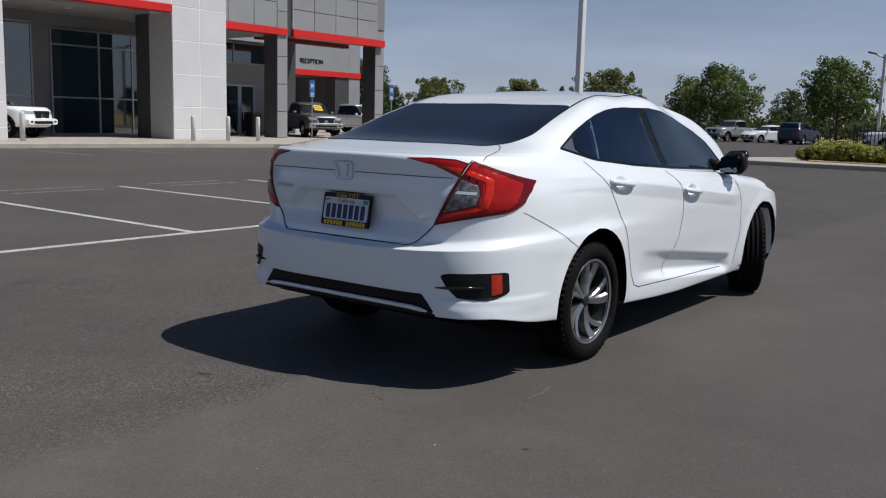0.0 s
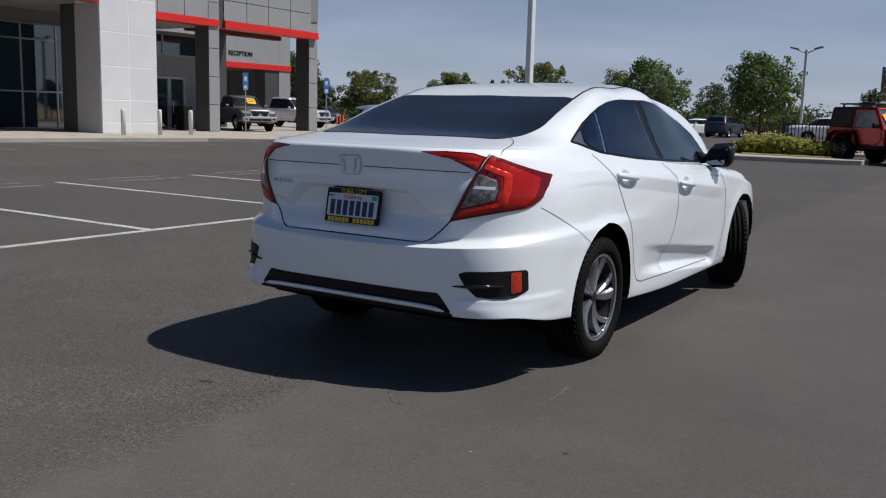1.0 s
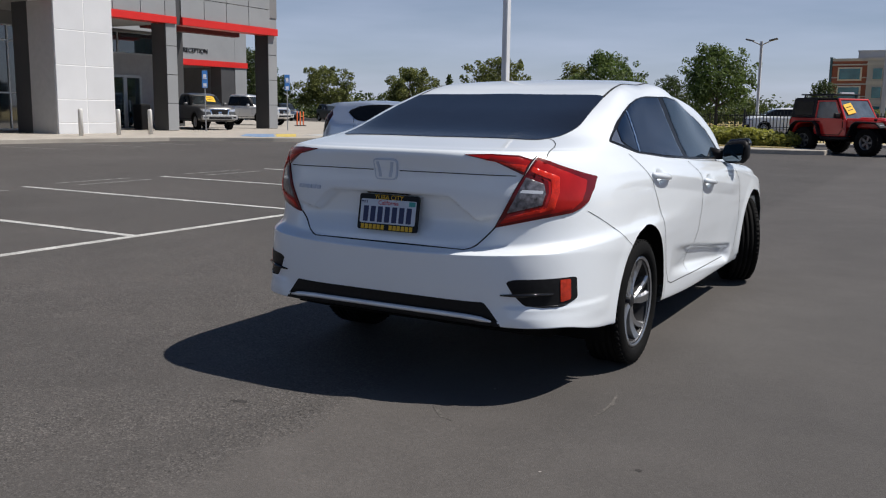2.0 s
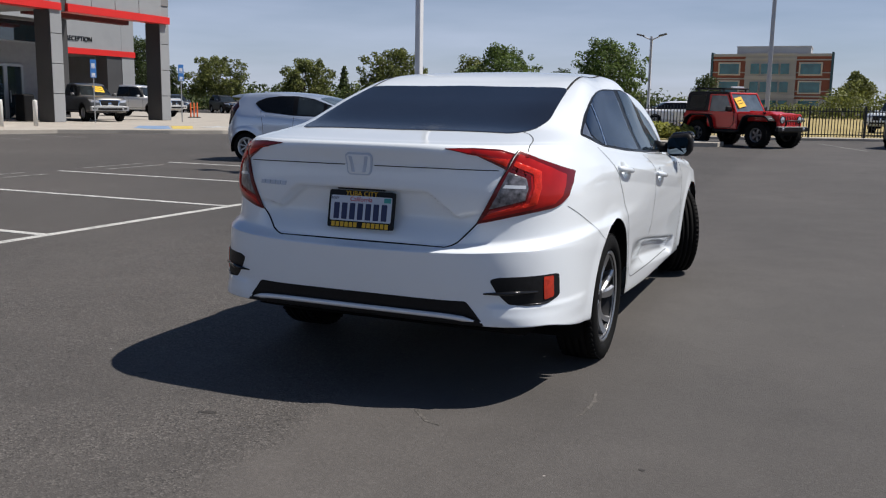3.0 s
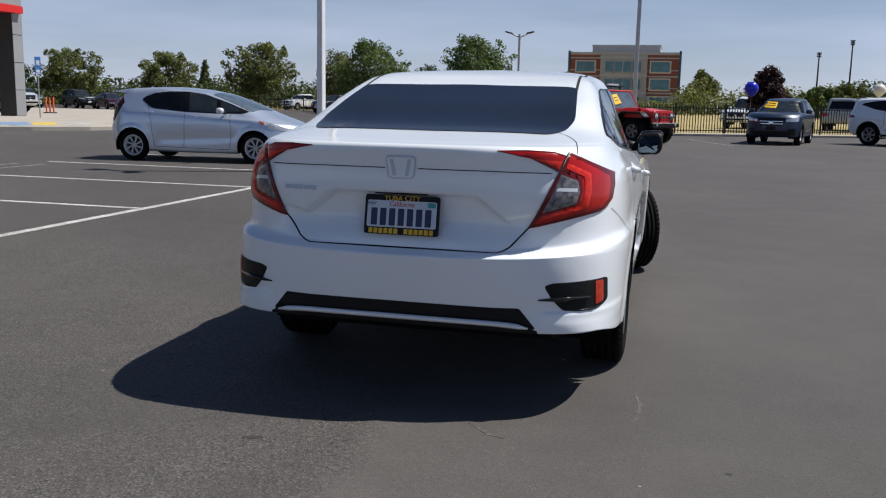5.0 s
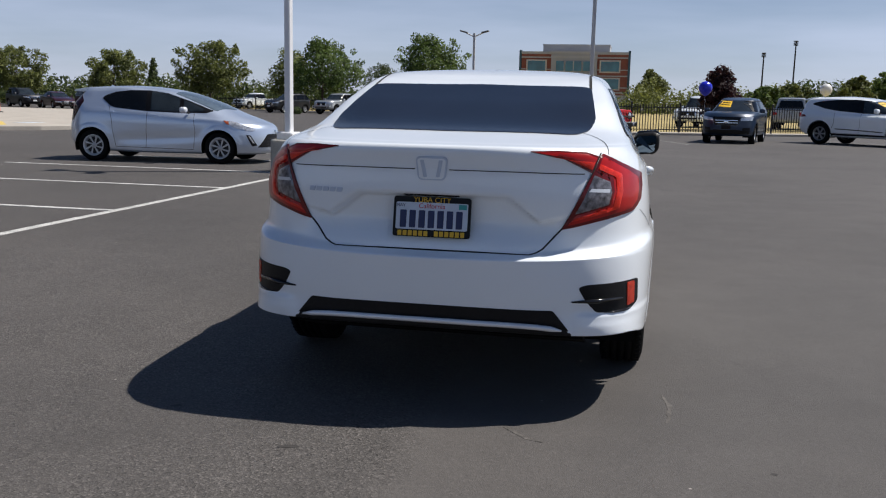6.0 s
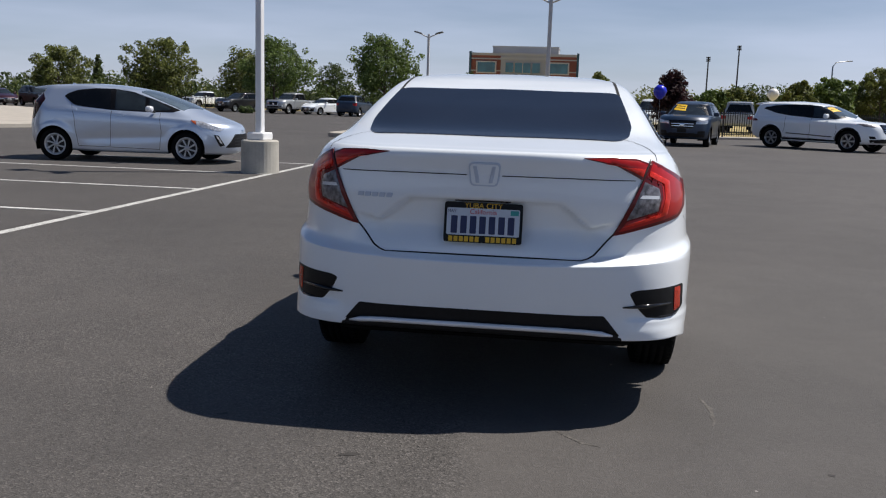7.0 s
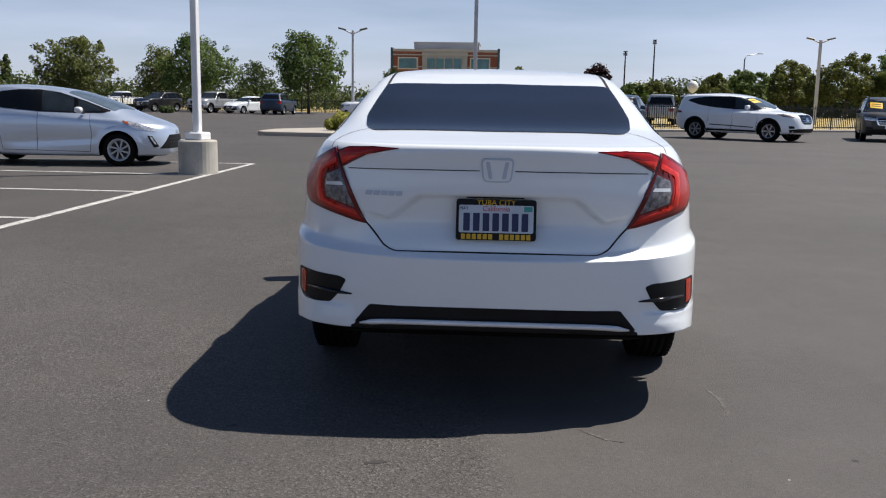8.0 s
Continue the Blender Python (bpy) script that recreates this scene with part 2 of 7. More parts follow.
def cast(tree, side, a, b):
    """The skin's point and outward normal, seen from behind ("y"), ahead ("f"), the right ("x"), the left ("l") or above ("z")."""
    start, way = {"y": ((a, -3, b), (0, 1, 0)), "f": ((a, 9, b), (0, -1, 0)), "x": ((3, a, b), (-1, 0, 0)), "l": ((-3, a, b), (1, 0, 0)), "z": ((a, b, 4), (0, 0, -1))}[side]
    p, n = tree.ray(Vector(start), Vector(way))
    if p is None or (side == "y" and p.y > DEEP):
        p, n = tree.nearest(Vector(start) + Vector(way) * {"y": 3.25, "f": 4.5, "x": 2.2, "l": 2.2, "z": 3}[side])
    if n.dot(Vector(way)) > 0:
        n = -n
    return p, n


def clip_cell(poly, x0, x1, y0, y1):
    for axis, lim, sign in ((0, x0, 1), (0, x1, -1), (1, y0, 1), (1, y1, -1)):
        out = []
        for i, p in enumerate(poly):
            q = poly[i - 1]
            ip, iq = sign * (p[axis] - lim) >= 0, sign * (q[axis] - lim) >= 0
            if ip != iq:
                t = (lim - q[axis]) / (p[axis] - q[axis])
                out.append((q[0] + t * (p[0] - q[0]), q[1] + t * (p[1] - q[1])))
            if ip:
                out.append(p)
        poly = out
        if len(poly) < 3:
            return []
    return poly


def rounded(points, r, segs=4):
    """An outline with its corners rounded."""
    out = []
    n = len(points)
    for i in range(n):
        p, a, b = Vector(points[i]), Vector(points[i - 1]), Vector(points[(i + 1) % n])
        ra = min(r, (a - p).length * 0.45)
        rb = min(r, (b - p).length * 0.45)
        s, e = p + (a - p).normalized() * ra, p + (b - p).normalized() * rb
        for k in range(segs + 1):
            t = k / segs
            q = s * (1 - t) ** 2 + p * 2 * t * (1 - t) + e * t * t
            out.append((q.x, q.y))
    return out


def patch(tree, side, points, lift=0.004, cell=0.04, round_=0.012, sink=0.006, dome=0.0):
    """A fitted plate over the skin: lamps, panes, badges and inserts, with a rolled rim."""
    pts = rounded(points, round_) if round_ else list(points)
    xs, ys = [p[0] for p in pts], [p[1] for p in pts]
    cx, cy = (min(xs) + max(xs)) / 2, (min(ys) + max(ys)) / 2
    bm = bmesh.new()
    known = {}

    def vert(p):
        key = (round(p[0], 5), round(p[1], 5))
        if key not in known:
            hit, n = cast(tree, side, *p)
            known[key] = (bm.verts.new(hit + n * lift), hit, n)
        return known[key][0]

    nx, ny = max(1, math.ceil((max(xs) - min(xs)) / cell)), max(1, math.ceil((max(ys) - min(ys)) / cell))
    for i in range(nx):
        for j in range(ny):
            x0, x1 = min(xs) + (max(xs) - min(xs)) * i / nx, min(xs) + (max(xs) - min(xs)) * (i + 1) / nx
            y0, y1 = min(ys) + (max(ys) - min(ys)) * j / ny, min(ys) + (max(ys) - min(ys)) * (j + 1) / ny
            piece = clip_cell(pts, x0, x1, y0, y1)
            vs = []
            for p in piece:
                v = vert(p)
                if v not in vs:
                    vs.append(v)
            if len(vs) >= 3:
                try:
                    bm.faces.new(vs)
                except ValueError:
                    pass
    bm.normal_update()
    rim = [e for e in bm.edges if len(e.link_faces) == 1]
    base = {}
    info = {v: (h, n) for v, h, n in known.values()}
    for e in rim:
        for v in e.verts:
            if v not in base:
                h, n = info[v]
                v.co = h + n * (lift * 0.8)
                base[v] = (bm.verts.new(v.co), bm.verts.new(h - n * sink))
    for e in rim:
        a, b = e.verts
        bm.faces.new((base[a][0], base[b][0], base[b][1], base[a][1]))
    bmesh.ops.recalc_face_normals(bm, faces=bm.faces[:])
    way = Vector({'y': (0, -1, 0), 'f': (0, 1, 0), 'x': (1, 0, 0), 'l': (-1, 0, 0), 'z': (0, 0, 1)}[side])
    flip = [f for f in bm.faces if len(f.verts) and all(v in info for v in f.verts) and f.normal.dot(way) < 0]
    bmesh.ops.reverse_faces(bm, faces=flip)
    return bm


def seam(tree, side, points, width=0.006, lift=0.0012, step=0.025):
    """A dark shut line that lies in the skin along a path."""
    pts = []
    for a, b in zip(points, points[1:]):
        n = max(1, math.ceil(math.dist(a, b) / step))
        pts += [(a[0] + (b[0] - a[0]) * k / n, a[1] + (b[1] - a[1]) * k / n) for k in range(n)]
    pts.append(points[-1])
    hits = [cast(tree, side, *p) for p in pts]
    bm = bmesh.new()
    rows = []
    for i, (p, n) in enumerate(hits):
        d = (hits[min(i + 1, len(hits) - 1)][0] - hits[max(i - 1, 0)][0]).normalized()
        s = d.cross(n).normalized() * width / 2
        rows.append((bm.verts.new(p + n * lift + s), bm.verts.new(p + n * lift - s)))
    for (a, b), (c, d) in zip(rows, rows[1:]):
        bm.faces.new((a, b, d, c))
    bmesh.ops.recalc_face_normals(bm, faces=bm.faces[:])
    return bm


def mirrored(points):
    return [(-p[0], p[1]) for p in points]


# ---- ground ----
def asphalt_material():
    """Worn asphalt: broad stains, areas where the stones show, single pale and dark stones, rare chips."""
    m = bpy.data.materials.new("asphalt")
    m.use_nodes = True
    n, l = m.node_tree.nodes, m.node_tree.links
    b = n["Principled BSDF"]
    b.inputs["Roughness"].default_value = 0.78
    b.inputs["Specular IOR Level"].default_value = 0.48
    b.inputs["Diffuse Roughness"].default_value = 0.5
    co = n.new("ShaderNodeTexCoord").outputs["Object"]

    def noise_(scale, detail=4, rough=0.6, coord=None):
        t = n.new("ShaderNodeTexNoise")
        t.inputs["Scale"].default_value, t.inputs["Detail"].default_value, t.inputs["Roughness"].default_value = scale, detail, rough
        l.new(coord or co, t.inputs["Vector"])
        return t.outputs["Fac"]

    def span(value, lo, hi, to_lo, to_hi):
        r = n.new("ShaderNodeMapRange")
        for k, v in zip(("From Min", "From Max", "To Min", "To Max"), (lo, hi, to_lo, to_hi)):
            r.inputs[k].default_value = v
        l.new(value, r.inputs["Value"])
        return r.outputs["Result"]

    def calc(op, x, y):
        k = n.new("ShaderNodeMath")
        k.operation = op
        for i, q in enumerate((x, y)):
            if isinstance(q, (int, float)):
                k.inputs[i].default_value = q
            else:
                l.new(q, k.inputs[i])
        return k.outputs[0]

    stones = n.new("ShaderNodeTexVoronoi")
    stones.inputs["Scale"].default_value = 130
    l.new(co, stones.inputs["Vector"])
    tone = n.new("ShaderNodeSeparateColor")
    l.new(stones.outputs["Color"], tone.inputs[0])
    # two paving passes meet along the y axis: the one towards -x is worn down to its stones
    place = n.new("ShaderNodeSeparateXYZ")
    l.new(co, place.inputs[0])
    across = calc("ADD", place.outputs["X"], calc("MULTIPLY", noise_(2.2, 5), 0.30))
    worn = span(across, 0.08, 0.26, 1.0, 0.26)
    bare = calc("MULTIPLY", span(noise_(0.75, 5, 0.6), 0.36, 0.60, 0.40, 1.0), worn)
    pale = span(tone.outputs[0], 0.62, 1.0, 0.0, 0.85)
    dark = span(tone.outputs[1], 0.60, 1.0, 0.0, 0.55)
    value = calc("ADD", span(across, 0.08, 0.26, 0.84, 1.02), calc("MULTIPLY", calc("SUBTRACT", pale, dark), bare))
    spots = n.new("ShaderNodeTexVoronoi")
    spots.inputs["Scale"].default_value = 0.55
    l.new(co, spots.inputs["Vector"])
    value = calc("MULTIPLY", value, span(calc("ADD", spots.outputs["Distance"], calc("MULTIPLY", noise_(9, 4), 0.12)), 0.07, 0.16, 0.72, 1.0))
    value = calc("MULTIPLY", value, span(noise_(0.28, 6, 0.65), 0.3, 0.7, 0.80, 1.20))
    value = calc("MULTIPLY", value, span(noise_(2.6, 5, 0.7), 0.3, 0.7, 0.90, 1.10))
    value = calc("MULTIPLY", value, span(noise_(55, 3), 0.3, 0.7, 0.91, 1.09))
    chips = n.new("ShaderNodeTexVoronoi")
    chips.inputs["Scale"].default_value = 4.2
    l.new(co, chips.inputs["Vector"])
    chip = span(chips.outputs["Distance"], 0.018, 0.026, 3.2, 0.0)
    value = calc("ADD", value, calc("MAXIMUM", chip, 0.0))
    mix = n.new("ShaderNodeMixRGB")
    mix.blend_type = "MULTIPLY"
    mix.inputs["Fac"].default_value = 1.0
    warm = n.new("ShaderNodeMixRGB")
    warm.inputs["Color1"].default_value = (0.0800, 0.0745, 0.0705, 1)
    warm.inputs["Color2"].default_value = (0.0885, 0.080, 0.073, 1)
    l.new(noise_(0.5, 4), warm.inputs["Fac"])
    l.new(warm.outputs[0], mix.inputs["Color1"])
    l.new(value, mix.inputs["Color2"])
    l.new(mix.outputs[0], b.inputs["Base Color"])
    bp = n.new("ShaderNodeBump")
    bp.inputs["Strength"].default_value, bp.inputs["Distance"].default_value = 0.5, 0.006
    l.new(calc("ADD", calc("MULTIPLY", stones.outputs["Distance"], bare), noise_(180, 2)), bp.inputs["Height"])
    l.new(bp.outputs["Normal"], b.inputs["Normal"])
    return m


ASPHALT = asphalt_material()
LINE = material("road_marking", (0.44, 0.44, 0.42), 0.8, vary=0.28, scale=6, grain=0.45, grain_scale=70)
FADED = material("faded_marking", (0.20, 0.20, 0.19), 0.85, vary=0.5, scale=9, grain=0.5, grain_scale=60)
CONCRETE = material("concrete", (0.38, 0.35, 0.305), 0.85, vary=0.12, scale=1.2, grain=0.12, grain_scale=40, bump=0.15, bump_scale=60)
DRY_GRASS = material("dry_grass", (0.34, 0.27, 0.11), 0.95, vary=0.25, scale=0.2, grain=0.3, grain_scale=12)

single("ground", box(-900, 900, -900, 900, -0.6, 0.0), ASPHALT, "dark grey worn asphalt car park", "ground", kind="structure")


def marking(x0, x1, y0, y1):
    single("parking_line", box(x0, x1, y0, y1, -0.01, 0.004), LINE, "worn white painted parking line on asphalt", "road marking", group="parking lines", kind="structure")


marking(-4.77, -4.67, -9.0, 13.8)
for y in (-2.78, -0.04, 2.71, 5.44, 8.22, 11.02, 13.75):
    marking(-10.35, -4.775, y - 0.05, y + 0.05)


single("parking_line", prism([(1.31, 33.6), (1.41, 33.63), (2.91, 28.02), (2.81, 27.98)], "z", -0.01, 0.004), FADED, "worn white painted parking line on asphalt", "road marking", group="parking lines", kind="structure")


def ground_strip(name, points, width, mat_, label, seed, height=0.0015):
    """A thin uneven scuff on the asphalt."""
    rng = np.random.default_rng(seed)
    bm = bmesh.new()
    pts = []
    for (x0, y0), (x1, y1) in zip(points, points[1:]):
        k = max(2, int(math.hypot(x1 - x0, y1 - y0) / 0.05))
        pts += [(x0 + (x1 - x0) * i / k + 0.004 * rng.normal(), y0 + (y1 - y0) * i / k + 0.004 * rng.normal()) for i in range(k)]
    rows = []
    for i, (x, y) in enumerate(pts):
        q, p = pts[min(i + 1, len(pts) - 1)], pts[max(i - 1, 0)]
        d = Vector((q[0] - p[0], q[1] - p[1])).normalized()
        w = width * (0.35 + 0.65 * rng.random()) * min(1, 4 * (i + 0.5) / len(pts), 4 * (len(pts) - i - 0.5) / len(pts))
        rows.append((bm.verts.new((x - d.y * w, y + d.x * w, height)), bm.verts.new((x + d.y * w, y - d.x * w, height))))
    for (a, b), (c, d) in zip(rows, rows[1:]):
        bm.faces.new((a, b, d, c))
    bmesh.ops.recalc_face_normals(bm, faces=bm.faces[:])
    single(name, bm, mat_, label, "road mark", kind="structure")


SCUFF = material("scuff", (0.091, 0.084, 0.077), 0.9, vary=0.3, scale=12, grain=0.4)
for i, pts in enumerate(([(0.97, 0.49), (0.99, 0.34), (0.99, 0.18), (0.96, 0.07)], [(0.34, -0.09), (0.44, -0.19), (0.57, -0.24)])):
    ground_strip("tyre_scuff", pts, 0.012, SCUFF, "pale tyre scuff on the asphalt", 10 + i)
STAIN = material("oil_stain", (0.036, 0.033, 0.031), 0.8, vary=0.3, scale=30)
for i, (pts, wide) in enumerate((([(-0.44, -0.51), (-0.39, -0.485), (-0.33, -0.48)], 0.018), ([(1.31, -0.31), (1.37, -0.325)], 0.010), ([(-1.02, -0.2), (-0.95, -0.16)], 0.012))):
    ground_strip("oil_stain", pts, wide, STAIN, "small dark oil stain on the asphalt", 20 + i)
# ---- the white sedan ----
def inside(poly, a, b):
    hit = False
    for i, (x1, y1) in enumerate(poly):
        x0, y0 = poly[i - 1]
        if (y0 > b) != (y1 > b) and a < (x1 - x0) * (b - y0) / (y1 - y0) + x0:
            hit = not hit
    return hit


def split_skin(me, parent, names, label_of, mats=None):
    """Divides a smooth skin into panels that keep the shading of the whole."""
    normals = [v.normal.copy() for v in me.vertices]
    groups = {}
    for p in me.polygons:
        groups.setdefault(names(p.center, p.normal), []).append(tuple(p.vertices))
    for key, faces in groups.items():
        used = sorted({i for f in faces for i in f})
        at = {i: n for n, i in enumerate(used)}
        piece = bpy.data.meshes.new(key)
        piece.from_pydata([me.vertices[i].co[:] for i in used], [], [[at[i] for i in f] for f in faces])
        piece.materials.append((mats or {}).get(key, me.materials[0]))
        piece.polygons.foreach_set("use_smooth", [True] * len(piece.polygons))
        piece.normals_split_custom_set_from_vertices([normals[i] for i in used])
        panel = part(key.split("|")[0], piece, None, parent, label_of.get(key, ""))
        panel.shadow_terminator_geometry_offset = 0.25


def smooth_step(t):
    t = np.clip(t, 0, 1)
    return t * t * (3 - 2 * t)


def tyre_mesh(radius, width, rim):
    h = width / 2
    prof = [(-h * 0.75, rim), (-h * 0.98, rim + 0.02), (-h, rim + (radius - rim) * 0.5), (-h * 0.93, radius - 0.018), (-h * 0.8, radius - 0.004)]
    for c in (-0.5, -0.17, 0.17, 0.5):
        prof += [(h * (c - 0.055), radius), (h * (c - 0.05), radius - 0.008), (h * (c + 0.05), radius - 0.008), (h * (c + 0.055), radius)]
    prof += [(h * 0.8, radius - 0.004), (h * 0.93, radius - 0.018), (h, rim + (radius - rim) * 0.5), (h * 0.98, rim + 0.02), (h * 0.75, rim)]
    bm = lathe(prof, 56, "x", closed=True)
    for k in range(56):
        a = 2 * math.pi * k / 56
        for s in (-1, 1):
            m = Matrix.Rotation(a, 4, "X") @ Matrix.Translation((s * h * 0.72, 0, radius - 0.003)) @ Matrix.Rotation(0.3 * s, 4, "Z")
            box(-h * 0.14, h * 0.14, -0.011, 0.011, -0.006, 0.0006, 0, b2 := bmesh.new())
            b2.transform(m)
            me = bpy.data.meshes.new("block")
            b2.to_mesh(me)
            b2.free()
            bm.from_mesh(me)
            bpy.data.meshes.remove(me)
    return bm


def alloy_wheel(parent, m, radius=0.318, width=0.206, rim=0.227, spokes=5, twist=0.35):
    """A wheel whose outer face looks along +x."""
    light, dark = ALLOY, ALLOY_DARK
    h = width / 2
    barrel = lathe([(-h * 0.85, rim - 0.004), (-h * 0.85, rim - 0.02), (h * 0.1, rim - 0.045), (h * 0.62, rim - 0.02), (h * 0.8, rim - 0.016), (h * 0.86, rim - 0.002), (h * 0.78, rim + 0.008), (-h * 0.7, rim + 0.006)], 48, "x", closed=True)
    wheel = part("wheel", barrel, dark, parent, m=m, smooth=True)
    part("rim_lip", lathe([(h * 0.70, rim - 0.022), (h * 0.80, rim - 0.014), (h * 0.88, rim - 0.004), (h * 0.84, rim + 0.006), (h * 0.70, rim + 0.004)], 48, "x", closed=True), light, wheel, "bright machined rim", smooth=True)
    part("tyre", tyre_mesh(radius, width, rim), RUBBER, wheel, "black rubber tyre", smooth=True)
    disc = lathe([(-h * 0.1, rim - 0.045), (-h * 0.08, 0.03), (0.0, 0.03)], 32, "x")
    part("brake_disc", disc, dark, wheel, smooth=True)
    me = None
    for k in range(spokes):
        if me is None:
            bm = bmesh.new()
            for off, wide in ((-0.20, 0.046), (0.20, 0.032)):
                rows = []
                for i in range(7):
                    t = i / 6
                    r = 0.03 + (rim - 0.018 - 0.03) * t
                    ang = off * (0.25 + 0.95 * t) + twist * (t - 0.4) * t
                    wd = wide * (0.65 + 0.75 * t)
                    x = h * (0.50 + 0.22 * t - 0.12 * math.sin(math.pi * t))
                    c, s = math.cos(ang), math.sin(ang)
                    mid = Vector((0, r * c, r * s))
                    tan = Vector((0, -s, c))
                    rows.append([bm.verts.new(mid + tan * q * wd * 0.5 + Vector((x + dx, 0, 0))) for q, dx in ((-1, -0.035), (-0.8, 0), (0.55, 0.006), (1, -0.004), (1, -0.035))])
                for r0, r1 in zip(rows, rows[1:]):
                    for q in range(4):
                        bm.faces.new((r0[q], r0[q + 1], r1[q + 1], r1[q]))
                bm.faces.new(rows[0][::-1])
                bm.faces.new(rows[-1])
            bmesh.ops.recalc_face_normals(bm, faces=bm.faces[:])
            me = as_mesh("spoke", bm, light, False)
        part("spoke", me, None, wheel, m=Matrix.Rotation(2 * math.pi * k / spokes, 4, "X"))
    cap = lathe([(h * 0.3, 0.034), (h * 0.52, 0.034), (h * 0.56, 0.028), (h * 0.57, 0.0005)], 24, "x")
    part("hub_cap", cap, dark, wheel, smooth=True)
    return wheel


def letters(text, size, mat_, parent, m, name="lettering", depth=0.0006, align="CENTER"):
    """Raised lettering as one mesh; the words lie in the local xy plane."""
    cu = bpy.data.curves.new(name, "FONT")
    cu.body, cu.size, cu.extrude, cu.align_x, cu.align_y = text, size, depth, align, "CENTER"
    tmp = bpy.data.objects.new(name, cu)
    me = bpy.data.meshes.new_from_object(tmp)
    bpy.data.objects.remove(tmp)
    me.materials.clear()
    me.materials.append(mat_)
    ob = new(name, me)
    ob.parent = parent
    ob.matrix_basis = m
    return ob


def civic_rings():
    def o(*a, **k):
        return outline(*a, counts=(110, 170, 36), **k)

    return [
        o(0.14, 4.45, (0.80, 0.82, 0.80), (0.335, 0.335, 0.272, 0.20, 0.20, 0.18, 0.18), nf=3.1, lf=0.9, nr=4.6),
        o(0.035, 4.55, (0.880, 0.862, 0.86), (0.352, 0.350, 0.28, 0.212, 0.212, 0.2, 0.2), nf=3.1, lf=0.9, nr=5.4),
        o(0.030, 4.58, (0.890, 0.872, 0.885), (0.42, 0.42, 0.35, 0.29, 0.29, 0.3, 0.3), nf=3.1, lf=0.9, nr=4.6),
        o(0.012, 4.62, (0.895, 0.872, 0.90), (0.52, 0.52, 0.45, 0.42, 0.42, 0.42, 0.42), nf=3.1, lf=0.9, nr=4.2),
        o(0.0, 4.63, (0.900, 0.8855, 0.90), (0.605, 0.612, 0.575, 0.57, 0.57, 0.54, 0.52), nf=3.1, lf=0.9, nr=3.9),
        o(-0.006, 4.62, (0.904, 0.8895, 0.90), (0.641, 0.664, 0.635, 0.63, 0.63, 0.57, 0.54), nf=3.1, lf=0.9, nr=3.7),
        o(-0.002, 4.62, (0.902, 0.8935, 0.90), (0.647, 0.671, 0.690, 0.69, 0.64, 0.58, 0.55), nf=3.1, lf=0.9, nr=3.7),
        o(0.052, 4.60, (0.886, 0.898, 0.895), (0.667, 0.718, 0.748, 0.76, 0.72, 0.64, 0.60), nf=3.1, lf=0.9, nr=3.75),
        o(0.06, 4.58, (0.879, 0.894, 0.89), (0.78, 0.82, 0.84, 0.84, 0.78, 0.68, 0.64), nf=3.1, lf=0.9, nr=3.75),
        o(0.05, 4.55, (0.868, 0.888, 0.885), (0.90, 0.90, 0.915, 0.905, 0.83, 0.72, 0.67), nr=3.75),
        o(0.053, 4.52, (0.85, 0.878, 0.875), (0.992, 0.975, 0.965, 0.93, 0.86, 0.74, 0.69), nr=3.75),
        o(0.036, 4.46, (0.82, 0.855, 0.85), (1.066, 1.055, 1.03, 0.955, 0.885, 0.76, 0.71), nr=3.5),
        o(0.047, 4.38, (0.795, 0.84, 0.82), (1.089, 1.088, 1.07, 0.975, 0.90, 0.78, 0.73), nr=3.4),
        o(0.125, 4.25, (0.785, 0.82, 0.76), (1.100, 1.100, 1.09, 0.99, 0.92, 0.82, 0.77), lr=0.95, nr=3.4),
        o(0.54, 3.75, (0.768, 0.790, 0.745), (1.148, 1.146, 1.13, 1.03, 0.965, 0.94, 0.93), lr=0.8, lf=0.6, nr=4.2, nf=3.2),
        o(1.02, 3.38, (0.71, 0.728, 0.70), (1.272, 1.284, 1.235, 1.18, 1.12, 1.13, 1.13), lr=0.5, lf=0.5, nr=5.0, nf=6.0),
        o(1.40, 2.95, (0.645, 0.664, 0.637), (1.378, 1.392, 1.352, 1.352, 1.30, 1.30, 1.30), lr=0.3, lf=0.35, nr=5.0, nf=6.0),
        o(1.55, 2.70, (0.59, 0.606, 0.565), (1.415, 1.420, 1.404, 1.416, 1.38, 1.375, 1.375), lr=0.25, lf=0.3, nr=4.5),
        o(1.7, 2.45, (0.40, 0.41, 0.34), (1.437, 1.440, 1.443, 1.452, 1.43, 1.42, 1.41), lr=0.2, lf=0.2),
        o(1.8, 2.35, (0.004, 0.004, 0.004), (1.447, 1.449, 1.453, 1.460, 1.45, 1.44, 1.43), lr=0.1, lf=0.1),
    ]


